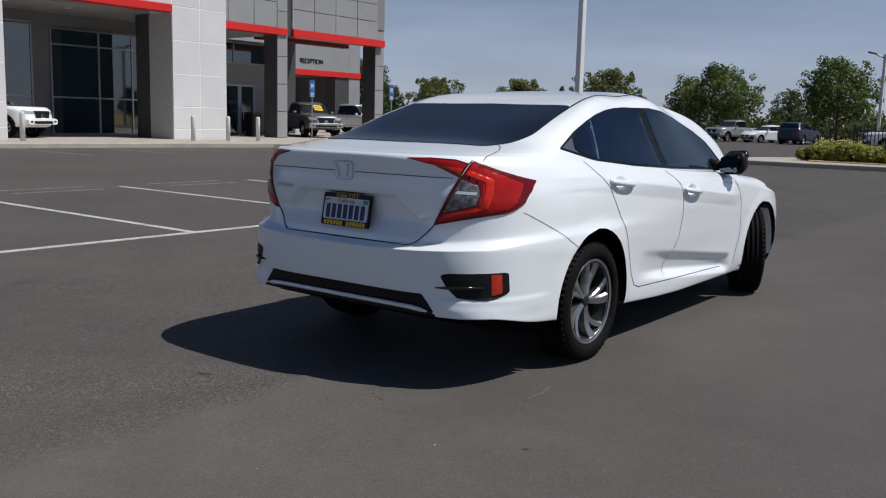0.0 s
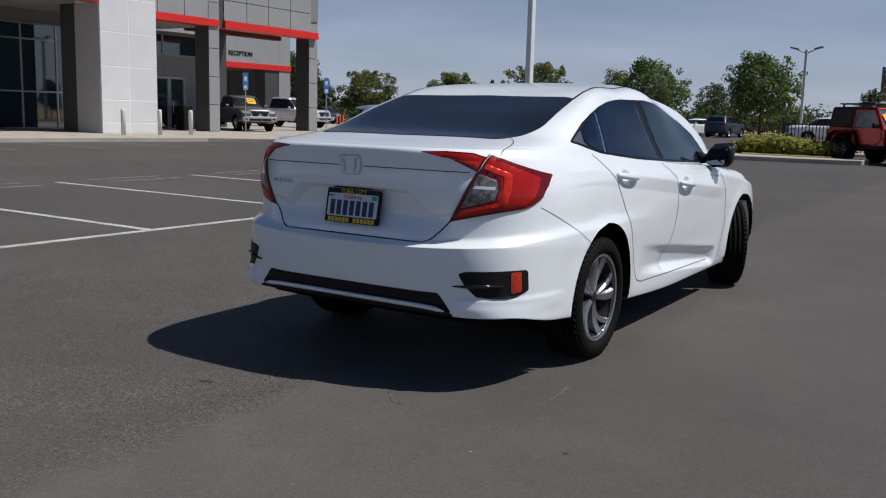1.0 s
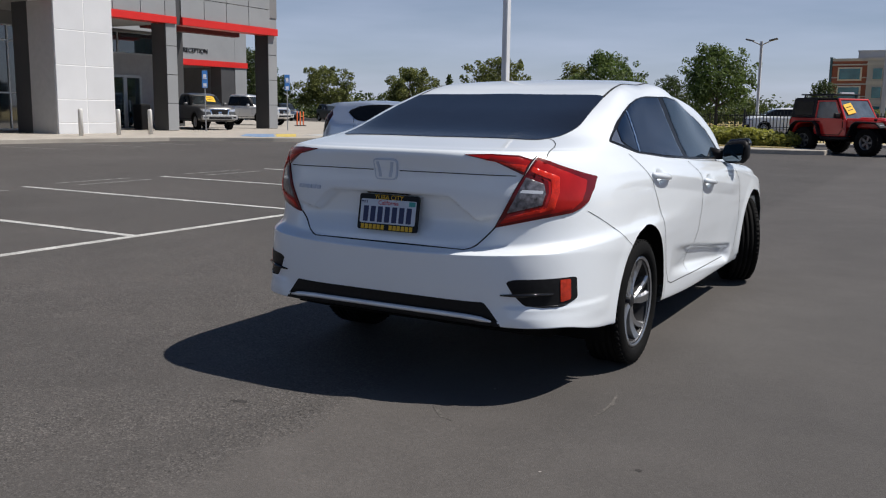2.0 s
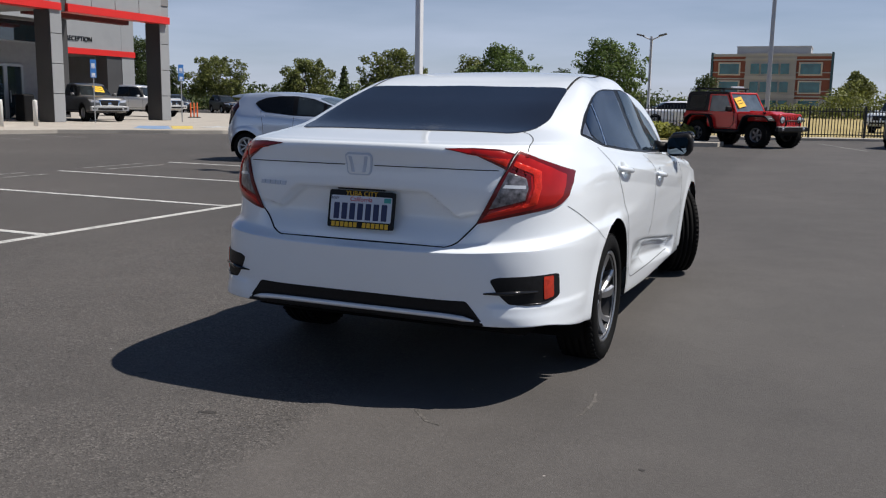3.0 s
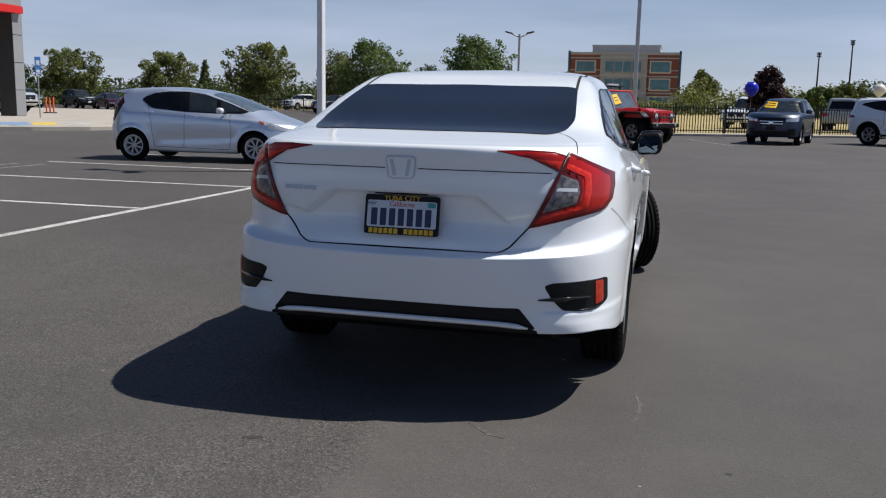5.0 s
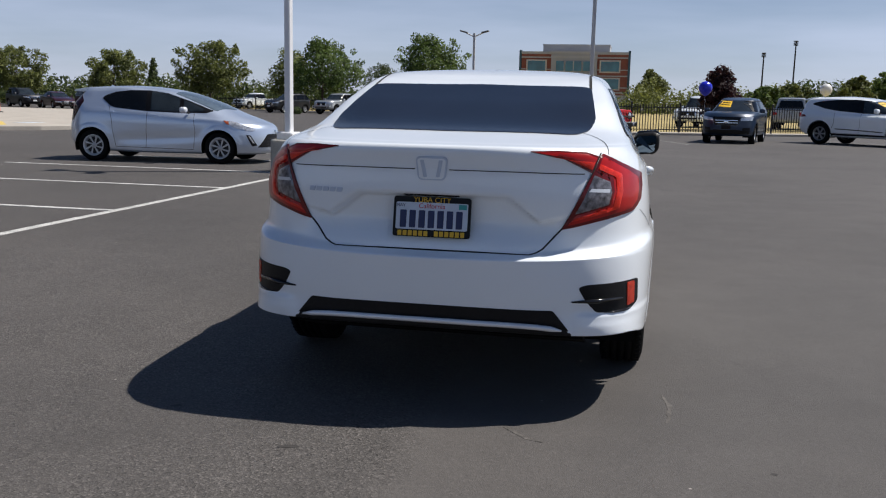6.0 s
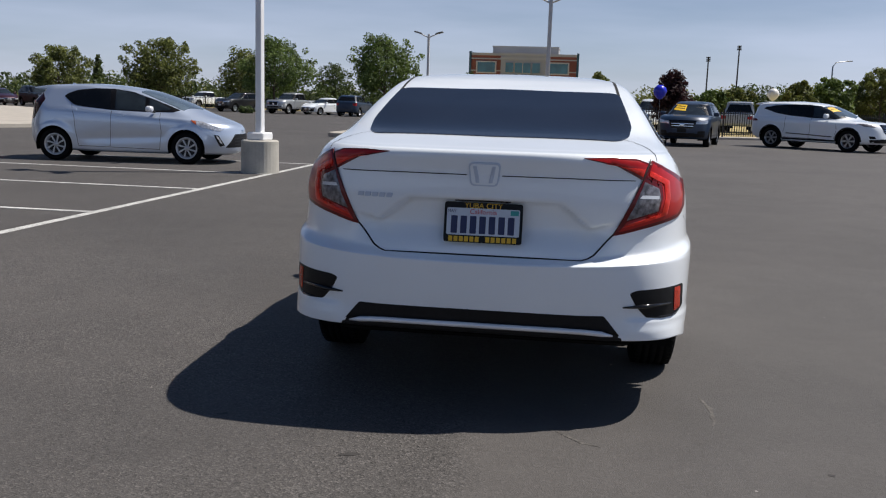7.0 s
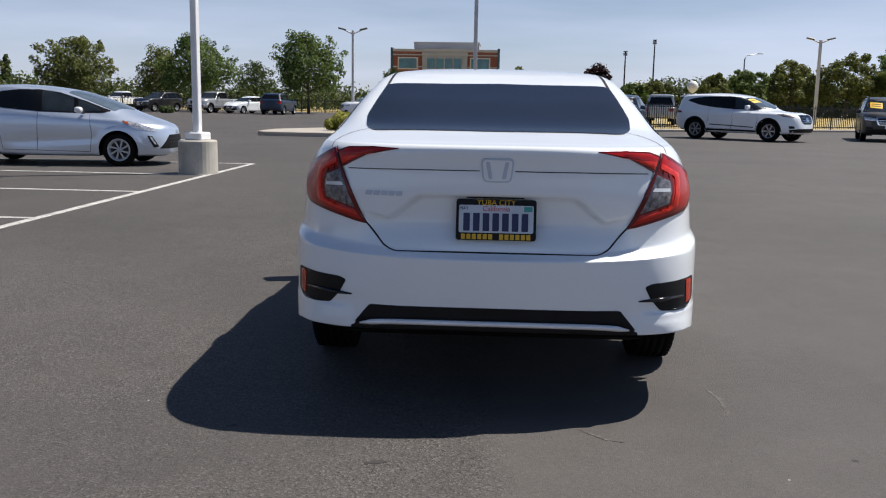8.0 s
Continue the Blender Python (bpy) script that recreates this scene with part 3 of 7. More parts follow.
def civic_push(v):
    x, y, z = v[..., 0], v[..., 1], v[..., 2]
    rear = y < 0.3
    crest = np.interp(x, [0, 0.31, 0.43, 0.56], [0.897, 0.895, 0.80, 0.832])
    depth = 0.055 * smooth_step((crest - z) * 0.75 / 0.011) * smooth_step((z - 0.685) / 0.10) * (1 - smooth_step((x - 0.42) / 0.14)) * rear
    v[..., 1] = y = y + depth
    # ledge of the rear bumper below the side vents
    turn = smooth_step((x - 0.70) / 0.18)
    ledge = 0.012 * smooth_step((0.446 - z) / 0.022) * smooth_step((z - 0.335) / 0.06) * smooth_step((x - 0.56) / 0.07) * smooth_step((0.60 - y) / 0.14)
    v[..., 1] = y = y - ledge * (1 - 0.65 * turn)
    x = x + ledge * 0.3 * turn
    for wy in (1.03, 3.73):
        r = np.hypot(y - wy, z - 0.325)
        x = x + 0.006 * smooth_step((0.47 - r) / 0.085) * (x > 0.7) * (z > 0.25)
    side = (x > 0.7) & (y > 1.45) & (y < 3.2)
    # undercut low in the doors: deepest some way below its crisp upper edge
    line = 0.535 - 0.115 * (y - 1.63)
    deep = line - 0.125 + 0.03 * (y - 1.63)
    low = smooth_step((z - deep + 0.065) / 0.065)
    cut = (0.015 * smooth_step((line - z) / 0.036) + 0.028 * np.clip((line - z) / (line - deep), 0, 1)) * low * np.clip((y - 1.56) / 0.5, 0, 1) * smooth_step((3.12 - y) / 0.10) * side
    # handle cups
    for hy, hz in ((1.325, 0.935), (2.275, 0.852)):
        cut = cut + 0.020 * smooth_step((1.0 - np.hypot((y - hy) / 0.085, (z - hz) / 0.046)) / 0.75) * (x > 0.7)
    shoulder = np.interp(y, [0.54, 0.94, 1.5, 2.08, 3.1], [0.980, 0.985, 0.935, 0.877, 0.778])
    ridge = 0.012 * np.clip(1 - abs(z - shoulder) / 0.075, 0, 1) * smooth_step((y - 0.55) / 0.3) * smooth_step((3.3 - y) / 0.4) * (x > 0.7)
    v[..., 0] = x - cut + ridge
    return v


# black plastic corner; the sky's reflection is put in as grey metal
CORNER_SKY_GREY = material("corner_sky_grey", (0.22, 0.24, 0.28), 0.2, 0.7, vary=0.1)
MARK_SILVER = material("mark_silver", (0.52, 0.59, 0.70), 0.3, 0.1, vary=0.05)


def sedan():
    car = thing("white_sedan", "clean white four-door sedan with tinted windows on the asphalt", "car", Matrix.Translation((0, 0.07, 0)) @ Matrix.Rotation(radians(0.35), 4, "Z") @ Matrix.Translation((0, -0.07, 0)))
    verts, quads, _ = shell(civic_rings(), 12, ((1.03, 0.325, 0.388, 0.45), (3.73, 0.325, 0.380, 0.45)), civic_push)
    me, tree = skin_mesh("body", verts, quads, WHITE_PAINT)
    lid = [(-0.523, 0.775), (-0.45, 0.69), (-0.40, 0.667), (0.40, 0.667), (0.45, 0.69), (0.523, 0.775), (0.63, 0.99), (0.66, 1.12), (-0.66, 1.12), (-0.63, 0.99)]
    rear_door = [(1.0, 1.06), (1.19, 0.916), (1.36, 0.67), (1.48, 0.413), (1.57, 0.327), (1.99, 0.312), (2.02, 0.407), (2.14, 0.575), (2.15, 0.81), (1.965, 0.985)]
    front_door = [(1.965, 0.985), (2.15, 0.81), (2.14, 0.575), (2.02, 0.407), (1.99, 0.312), (3.10, 0.275), (3.17, 0.285), (3.25, 0.51), (3.22, 0.72), (3.04, 0.92)]

    valance = [(-0.61, 0.2), (-0.592, 0.335), (-0.51, 0.435), (0.51, 0.435), (0.592, 0.335), (0.61, 0.2)]

    def names(c, n):
        if c.y < 0.7 and c.z < 1.12 and inside(lid, c.x, c.z) and abs(c.x) < 0.66:
            return "trunk_lid"
        if c.y < 0.6 and inside(valance, c.x, c.z):
            return "rear_valance"
        if c.y < 0.9 and c.z < (0.79 if abs(c.x) < 0.6 else 0.835 - 0.46 * max(0, c.y - 0.4)):
            return "rear_bumper"
        if abs(c.x) > 0.7:
            s = "right" if c.x > 0 else "left"
            if inside(rear_door, c.y, c.z):
                return "rear_door|" + s
            if inside(front_door, c.y, c.z):
                return "front_door|" + s
        if c.y > 4.2 and c.z < 0.66:
            return "front_bumper"
        if c.y > 3.5 and n.z > 0.5:
            return "hood"
        return "body"

    split_skin(me, car, names, {"trunk_lid": "white trunk lid with plate recess", "rear_valance": "black plastic valance"}, {"rear_valance": BLACK_PLASTIC})
    # dark floor pan and wheel wells
    pan = prism([(0.20, 0.30), (0.50, 0.21), (1.4, 0.17), (4.3, 0.17), (4.4, 0.3), (4.3, 0.5), (3.3, 0.9), (1.6, 0.9), (0.5, 0.62), (0.25, 0.5)], "x", -0.62, 0.62)
    part("floor_pan", pan, UNDER, car)
    for wy in (1.03, 3.73):
        for s in (-1, 1):
            arc = bmesh.new()
            rows = []
            for k in range(25):
                a = math.pi * (-0.12 + 1.24 * k / 24)
                rows.append([arc.verts.new((s * x, wy + 0.388 * math.cos(a), 0.325 + 0.388 * math.sin(a))) for x in (0.84 if wy < 2 else 0.79, 0.55)])
            for (a0, b0), (a1, b1) in zip(rows, rows[1:]):
                arc.faces.new((a0, b0, b1, a1))
            part("wheel_well", arc, UNDER, car, smooth=True)
            if wy < 2:
                continue
            lip = bmesh.new()
            rows = []
            for k in range(13):
                a = math.pi * (-0.06 + 0.36 * k / 12)
                rr = 0.378
                rows.append([lip.verts.new((s * x, wy + rr * math.cos(a), 0.325 + rr * math.sin(a))) for x in (0.862, 0.80)])
            for (a0, b0), (a1, b1) in zip(rows, rows[1:]):
                lip.faces.new((a0, b0, b1, a1))
            part("arch_lip", lip, WHITE_PAINT, car, smooth=True)
    # wheels; the front pair is steered to the left
    for wy, steer in ((1.035, 0), (3.73, 27)):
        for s in (-1, 1):
            turn = Matrix.Translation((s * 0.785, wy, 0.318)) @ Matrix.Rotation(radians(steer), 4, "Z")
            if s < 0:
                turn = turn @ Matrix.Rotation(math.pi, 4, "Z")
            alloy_wheel(car, turn)
    # glass
    part("rear_window", patch(tree, "z", [(-0.615, 0.80), (-0.592, 0.60), (-0.54, 0.465), (0, 0.44), (0.54, 0.465), (0.592, 0.60), (0.615, 0.80), (0.572, 1.27), (0, 1.315), (-0.572, 1.27)], 0.004, 0.025, 0.05), TINT, car, "dark tinted rear window")
    win = [(0.82, 1.122), (0.92, 1.160), (1.05, 1.214), (1.2, 1.263), (1.35, 1.304), (1.496, 1.332), (1.62, 1.345), (1.74, 1.352), (1.9, 1.353), (2.07, 1.356), (2.26, 1.340), (2.47, 1.305), (2.75, 1.230), (2.97, 1.150), (3.20, 1.0), (2.97, 0.955), (2.11, 0.99), (1.57, 1.022), (1.136, 1.06)]
    quarter = [(0.965, 1.118), (1.0, 1.178), (1.10, 1.220), (1.225, 1.260), (1.155, 1.066), (1.10, 1.078)]
    rear_pane = [(1.262, 1.270), (1.36, 1.298), (1.496, 1.325), (1.62, 1.338), (1.90, 1.345), (1.955, 1.009), (1.57, 1.031), (1.175, 1.064)]
    front_pane = [(1.985, 1.347), (2.07, 1.346), (2.26, 1.330), (2.47, 1.294), (2.75, 1.218), (2.95, 1.140), (3.12, 1.01), (2.97, 0.966), (2.055, 1.003)]
    for side in "xl":
        trim = part("window_surround", patch(tree, side, win, 0.004, 0.02, 0.02), TRIM_BLACK, car, "black window surround", smooth=True)
        for pane, mat_ in ((quarter, SKY_BLUE_TINT), (rear_pane, SKY_BLUE_TINT), (front_pane, FRONT_TINT)):
            part("side_window", patch(tree, side, pane, 0.007, 0.022, 0.015), mat_, car, smooth=True)
        part("corner_fillet", patch(tree, side, [(0.845, 1.124), (0.985, 1.176), (0.95, 1.118), (0.985, 1.098)], 0.0075, 0.02, 0.004), CORNER_SKY_GREY, car, "black window corner, greyed to stand for reflected sky", smooth=True)
        part("window_divider", patch(tree, side, [(1.232, 1.264), (1.256, 1.271), (1.172, 1.062), (1.152, 1.064)], 0.010, 0.02, 0.003), CHROME, car, "chrome strip", smooth=True)
        part("roof_seam", seam(tree, "z", [((0.545 if side == "x" else -0.545) * k, y) for k, y in ((1.045, 1.24), (1.03, 1.40), (1.015, 1.6), (1.0, 2.0), (0.93, 2.5))], 0.014), GAP, car)
        for line in ([(1.0, 1.06), (1.19, 0.916), (1.36, 0.67), (1.48, 0.413), (1.53, 0.345), (1.60, 0.325), (1.99, 0.312), (3.03, 0.275)], [(1.965, 0.985), (2.09, 0.90), (2.15, 0.81), (2.16, 0.70), (2.14, 0.575), (2.02, 0.407), (1.99, 0.32)], [(3.04, 0.92), (3.16, 0.83), (3.22, 0.72), (3.25, 0.51), (3.17, 0.285)], [(0.40, 0.832), (0.63, 0.73), (0.80, 0.635)]):
            part("shut_line", seam(tree, side, line, 0.0042 if line[0][0] > 0.5 else 0.0024), GAP, car)
        for hy, hz in ((1.19, 0.948), (2.145, 0.864)):
            s = 1 if side == "x" else -1
            p0, p2 = cast(tree, side, hy, hz)[0], cast(tree, side, hy + 0.26, hz - 0.026)[0]
            mid = [p0.lerp(p2, t) + Vector((s * lift, 0, 0)) for t, lift in ((0, -0.004), (0.08, 0.009), (0.3, 0.017), (0.55, 0.019), (0.8, 0.016), (0.94, 0.008), (1, -0.004))]
            bar = tube(mid, [0.013, 0.0155, 0.0165, 0.0165, 0.016, 0.0145, 0.011], 12)
            part("door_handle", bar, WHITE_PAINT, car, smooth=True)
    # mirrors
    for s in (-1, 1):
        hous = box(0.90, 1.07, 3.02, 3.15, 0.955, 1.075, 0.045, segs=4)
        for v in hous.verts:
            t = (v.co.x - 0.90) / 0.17
            v.co.y -= 0.05 * t * t
            v.co.z += 0.012 * t
            if v.co.y > 3.06:
                v.co.z = 1.017 + (v.co.z - 1.017) * 0.8
            v.co.x = (0.815 + (v.co.x - 0.90) * 1.06) * s
            v.co.y -= 0.06
            v.co.z = 1.0 + (v.co.z - 1.017) * 1.32
        if s < 0:
            bmesh.ops.reverse_faces(hous, faces=hous.faces[:])
        mir = part("door_mirror", hous, BLACK_PLASTIC, car, "black door mirror", smooth=True)
        cap = box(0.915, 1.072, 3.06, 3.155, 1.03, 1.082, 0.03, segs=3)
        for v in cap.verts:
            t = (v.co.x - 0.90) / 0.17
            v.co.y -= 0.05 * t * t
            v.co.z += 0.012 * t
            v.co.x = (0.815 + (v.co.x - 0.90) * 1.06) * s
            v.co.y -= 0.06
            v.co.z = 1.0 + (v.co.z - 1.017) * 1.32
        if s < 0:
            bmesh.ops.reverse_faces(cap, faces=cap.faces[:])
        part("cap", cap, GLOSS_BLACK, mir, "gloss black cap", smooth=True)
        glass = prism(rounded([(s * 0.832, 0.942), (s * 0.962, 0.947), (s * 0.975, 1.064), (s * 0.836, 1.052)], 0.03), "y", 2.968, 3.03)
        for v in glass.verts:
            v.co.y -= 0.05 * ((abs(v.co.x) - 0.845) / 0.17) ** 2 + 0.06
        part("mirror_glass", glass, material("mirror_silver", (0.09, 0.115, 0.14), 0.04, 1.0, vary=0.02), mir)
        stalk = tube([(s * 0.73, 2.97, 0.995), (s * 0.79, 3.0, 0.985), (s * 0.87, 3.02, 0.985)], [0.042, 0.036, 0.026], 10)
        part("stalk", stalk, BLACK_PLASTIC, mir, smooth=True)
    global DEEP
    DEEP = 0.75
    # tail lamps: a piece in the lid and a piece in the wing
    for s in (1, -1):
        f = (lambda p: p) if s > 0 else mirrored
        lid_lamp = part("tail_lamp", patch(tree, "y", f([(0.388, 1.075), (0.50, 1.078), (0.60, 1.073), (0.652, 1.056), (0.626, 0.993), (0.595, 1.010), (0.52, 1.048)]), 0.007, 0.03, 0.004), RED_DARK, car, "red tail lamp", smooth=True)
        part("lens", patch(tree, "y", f([(0.41, 1.071), (0.50, 1.072), (0.60, 1.066), (0.642, 1.051), (0.622, 1.004), (0.595, 1.019), (0.52, 1.054)]), 0.0095, 0.015, 0.004), RED_LENS, lid_lamp, smooth=True)
        lamp = part("tail_lamp", patch(tree, "y", f([(0.660, 1.068), (0.70, 1.050), (0.77, 1.012), (0.822, 0.979), (0.828, 0.93), (0.824, 0.876), (0.806, 0.846), (0.785, 0.830), (0.648, 0.798), (0.522, 0.767), (0.58, 0.89), (0.638, 1.01)]), 0.008, 0.015, 0.006), RED_DARK, car, "red tail lamp with smoked clear inset", smooth=True)
        part("lens", patch(tree, "y", f([(0.664, 1.056), (0.70, 1.036), (0.762, 0.999), (0.806, 0.966), (0.811, 0.92), (0.807, 0.878), (0.784, 0.844), (0.648, 0.812), (0.542, 0.784), (0.572, 0.827), (0.700, 0.862), (0.714, 0.917), (0.707, 0.968), (0.641, 1.0)]), 0.0105, 0.015, 0.006), RED_LENS, lamp, smooth=True)
        part("reversing_lens", patch(tree, "y", f([(0.634, 0.985), (0.695, 0.957), (0.705, 0.917), (0.695, 0.868), (0.568, 0.832), (0.598, 0.89)]), 0.0105, 0.015, 0.004), SMOKE_LENS, lamp, "smoked clear lens", smooth=True)
        part("lens_bar", patch(tree, "y", f([(0.625, 0.932), (0.695, 0.928), (0.695, 0.915), (0.615, 0.919)]), 0.014, 0.03, 0.002), BRIGHT_TRIM, lamp, smooth=True)
        part("light_guide", patch(tree, "y", f([(0.47, 1.056), (0.56, 1.043), (0.634, 1.036), (0.624, 1.006), (0.595, 1.020), (0.52, 1.052)]), 0.0115, 0.015, 0.003), RED_GUIDE, lid_lamp, smooth=True)
        part("lens_bar", patch(tree, "y", f([(0.610, 0.872), (0.640, 0.878), (0.636, 0.870), (0.604, 0.862)]), 0.012, 0.03, 0.002), BRIGHT_TRIM, lamp, smooth=True)
        part("light_guide", patch(tree, "y", f([(0.652, 1.028), (0.737, 0.985), (0.745, 0.917), (0.733, 0.850), (0.60, 0.813), (0.556, 0.801), (0.578, 0.820), (0.709, 0.856), (0.722, 0.917), (0.714, 0.974), (0.647, 1.008)]), 0.0145, 0.012, 0.006), RED_GUIDE, lamp, smooth=True)
        # side vents of the bumper, with reflector and fin
        vent = part("bumper_vent", patch(tree, "y", f([(0.830, 0.562), (0.63, 0.557), (0.598, 0.545), (0.628, 0.49), (0.672, 0.442), (0.80, 0.436), (0.834, 0.466)]), 0.003, 0.02, 0.012), BLACK_PLASTIC, car, "black plastic vent", smooth=True)
        lip = [cast(tree, "y", s * a, b) for a, b in ((0.70, 0.441), (0.74, 0.440), (0.78, 0.440), (0.81, 0.450))]
        part("vent_lip", tube([p + n * 0.004 for p, n in lip], [0.002, 0.005, 0.005, 0.002], 8), GLOSS_BLACK, vent, smooth=True)
        part("reflector", patch(tree, "y", f([(0.786, 0.553), (0.814, 0.555), (0.817, 0.466), (0.790, 0.456)]), 0.007, 0.015, 0.006), REFLECTOR, vent, "red reflector", smooth=True)
        p0, n0 = cast(tree, "y", s * 0.575, 0.487)
        p1, n1 = cast(tree, "y", s * 0.66, 0.492)
        p2, n2 = cast(tree, "y", s * 0.765, 0.495)
        part("fin", tube([p0 + n0 * 0.002, p1 + n1 * 0.012, p2 + n2 * 0.010], [0.003, 0.010, 0.006], 8), GLOSS_BLACK, vent, smooth=True)
        part("shut_line", seam(tree, "z", [(s * a, b) for a, b in ((0.555, 0.555), (0.61, 0.505), (0.645, 0.445), (0.668, 0.375), (0.680, 0.30), (0.688, 0.245))], 0.004), GAP, car)
        part("shut_line", seam(tree, "y", f([(0.60, 0.99), (0.35, 0.994), (0.07, 0.994)]), 0.0038), GAP, car)
        part("lamp_gap", seam(tree, "y", f([(0.656, 1.070), (0.643, 1.04), (0.63, 1.0), (0.58, 0.885), (0.523, 0.772)]), 0.005, 0.006), GAP, car)
    part("shut_line", seam(tree, "y", [(-0.523, 0.772), (-0.45, 0.69), (-0.425, 0.675), (-0.40, 0.668), (0.40, 0.668), (0.425, 0.675), (0.45, 0.69), (0.523, 0.772)], 0.007), GAP, car)
    insert = part("lower_insert", patch(tree, "y", [(-0.592, 0.340), (-0.502, 0.450), (-0.40, 0.448), (0.40, 0.448), (0.502, 0.450), (0.592, 0.340)], 0.003, 0.04, 0.01), BLACK_PLASTIC, car, "black lower bumper insert", smooth=True)
    ends = []
    for k in range(25):
        x = -0.54 + 1.08 * k / 24
        p0, n0 = cast(tree, "y", x, 0.384 - 0.014 * (abs(x) / 0.54) ** 8)
        ends.append(p0 + n0 * 0.009)
    part("trim_strip", tube(ends, [0.004] + [0.0115] * 23 + [0.004], 10), BRIGHT_TRIM, insert, "bright trim strip", smooth=True)
    DEEP = 9.0
    # plate with its frame
    tilt = Matrix.Translation((0, 0.074, 0.798)) @ Matrix.Rotation(radians(90 - 10), 4, "X")
    frame_ = part("number_plate_frame", prism(rounded([(-0.159, -0.0815), (0.159, -0.0815), (0.159, 0.0815), (-0.159, 0.0815)], 0.012), "z", 0, 0.012), TRIM_BLACK, car, "black plate frame with yellow lettering", m=tilt)
    part("number_plate", prism(rounded([(-0.148, -0.052), (0.148, -0.052), (0.148, 0.058), (-0.148, 0.058)], 0.008), "z", 0.0125, 0.0135), material("plate_white", (0.58, 0.63, 0.70), 0.4, vary=0.05, scale=20), frame_, "white number plate")
    yellow = material("plate_yellow", (0.75, 0.45, 0.02), 0.5, vary=0.05)
    navy = material("plate_blue", (0.02, 0.03, 0.10), 0.5, vary=0.05)
    letters("YUBA CITY", 0.031, yellow, frame_, pose(0, 0.0675, 0.0135), "frame_lettering")
    letters("California", 0.028, material("plate_red", (0.5, 0.03, 0.05), 0.5, vary=0.05), frame_, pose(0.0, 0.043, 0.0142), "plate_lettering")
    letters("MAY", 0.018, navy, frame_, pose(-0.128, 0.044, 0.0142), "plate_lettering")
    for k in range(13):
        if k != 6:
            part("frame_bar", box(-0.138 + k * 0.0216, -0.122 + k * 0.0216, -0.078, -0.057, 0.012, 0.0138), yellow, frame_)
    for k in range(7):
        part("plate_bar", box(-0.130 + k * 0.0385, -0.104 + k * 0.0385, -0.045, 0.026, 0.013, 0.0142, 0.002), navy, frame_)
    part("sticker", box(0.11, 0.143, 0.034, 0.054, 0.013, 0.0141), material("sticker_teal", (0.05, 0.35, 0.33), 0.5, vary=0.1), frame_)
    # badge and model mark as plain shapes
    badge = part("badge", patch(tree, "y", [(-0.066, 1.046), (0.066, 1.046), (0.056, 0.950), (-0.056, 0.950)], 0.008, 0.02, 0.022), MARK_SILVER, car, "bright badge", smooth=True)
    part("badge_field", patch(tree, "y", [(-0.059, 1.040), (0.059, 1.040), (0.050, 0.956), (-0.050, 0.956)], 0.0105, 0.02, 0.016), WHITE_PAINT, badge, smooth=True)
    for s in (-1, 1):
        part("badge_bar", patch(tree, "y", [(s * 0.046, 1.034), (s * 0.031, 1.034), (s * 0.018, 0.963), (s * 0.033, 0.963)], 0.015, 0.02, 0.003), MARK_SILVER, badge, smooth=True)
    for k in range(5):
        x0 = -0.525 + k * 0.031
        part("model_mark", patch(tree, "y", [(x0, 0.888), (x0 + 0.024, 0.888), (x0 + 0.028, 0.906), (x0 + 0.004, 0.906)], 0.006, 0.02, 0.003), MARK_SILVER, car)
    part("camera_pod", box(-0.12, 0.11, 0.070, 0.115, 0.884, 0.898, 0.004), BLACK_PLASTIC, car)
    # front marker and headlamp seen past the wing
    for side in "xl":
        part("side_marker", patch(tree, side, [(4.16, 0.66), (4.30, 0.65), (4.30, 0.61), (4.17, 0.62)], 0.004, 0.04, 0.01), AMBER, car, "amber side marker", smooth=True)
        part("headlamp", patch(tree, side, [(4.05, 0.735), (4.42, 0.64), (4.45, 0.60), (4.25, 0.62)], 0.004, 0.04, 0.01), LAMP_GLASS, car, smooth=True)
    part("windscreen", patch(tree, "z", [(-0.58, 3.40), (0, 3.52), (0.58, 3.40), (0.47, 2.72), (0, 2.76), (-0.47, 2.72)], 0.003, 0.06, 0.04), CLEAR_DARK, car, smooth=True)
    return car


sedan()
# ---- lot surroundings ----
apron = [(-25.6, 4), (-24.0, 16.3), (-23.0, 20.2), (-21.6, 21.6), (-20.2, 22.7), (-19.0, 24.2), (-18.3, 26.2), (-18.4, 29), (-20, 34), (-28, 46), (-40, 57), (-75, 57), (-75, 4)]
single("pavement", prism(apron, "z", -0.1, 0.15, bevel=0.02), CONCRETE, "pale concrete apron with kerb before the showroom", "pavement", kind="structure")
island = [(-8.3, 27.6), (-8.0, 27.1), (-5.5, 26.9), (-2.6, 27.0), (-1.6, 27.4), (-1.5, 28.2), (-3, 29.5), (-5, 33.5), (-6.5, 33.5), (-8.3, 30)]
single("kerb_island", prism(island, "z", -0.1, 0.15, bevel=0.02), CONCRETE, "pale concrete planting island with rounded kerb", "kerb", kind="structure")
single("planting_bed", prism([(-5.6, 28.4), (-2.6, 28.1), (-4.2, 30.5), (-5.6, 33), (-6.4, 32)], "z", 0.1, 0.19, bevel=0.02), DRY_GRASS, "bark-brown planting bed on the island", "planting bed", kind="structure")
field = [(-200, 118), (-60, 96), (-12, 84), (-3, 37.5), (32, 56.5), (200, 120), (200, 240), (-200, 240)]
single("field", prism(field, "z", -0.05, 0.02), DRY_GRASS, "dry yellow grass field behind the fence", "field", kind="structure")
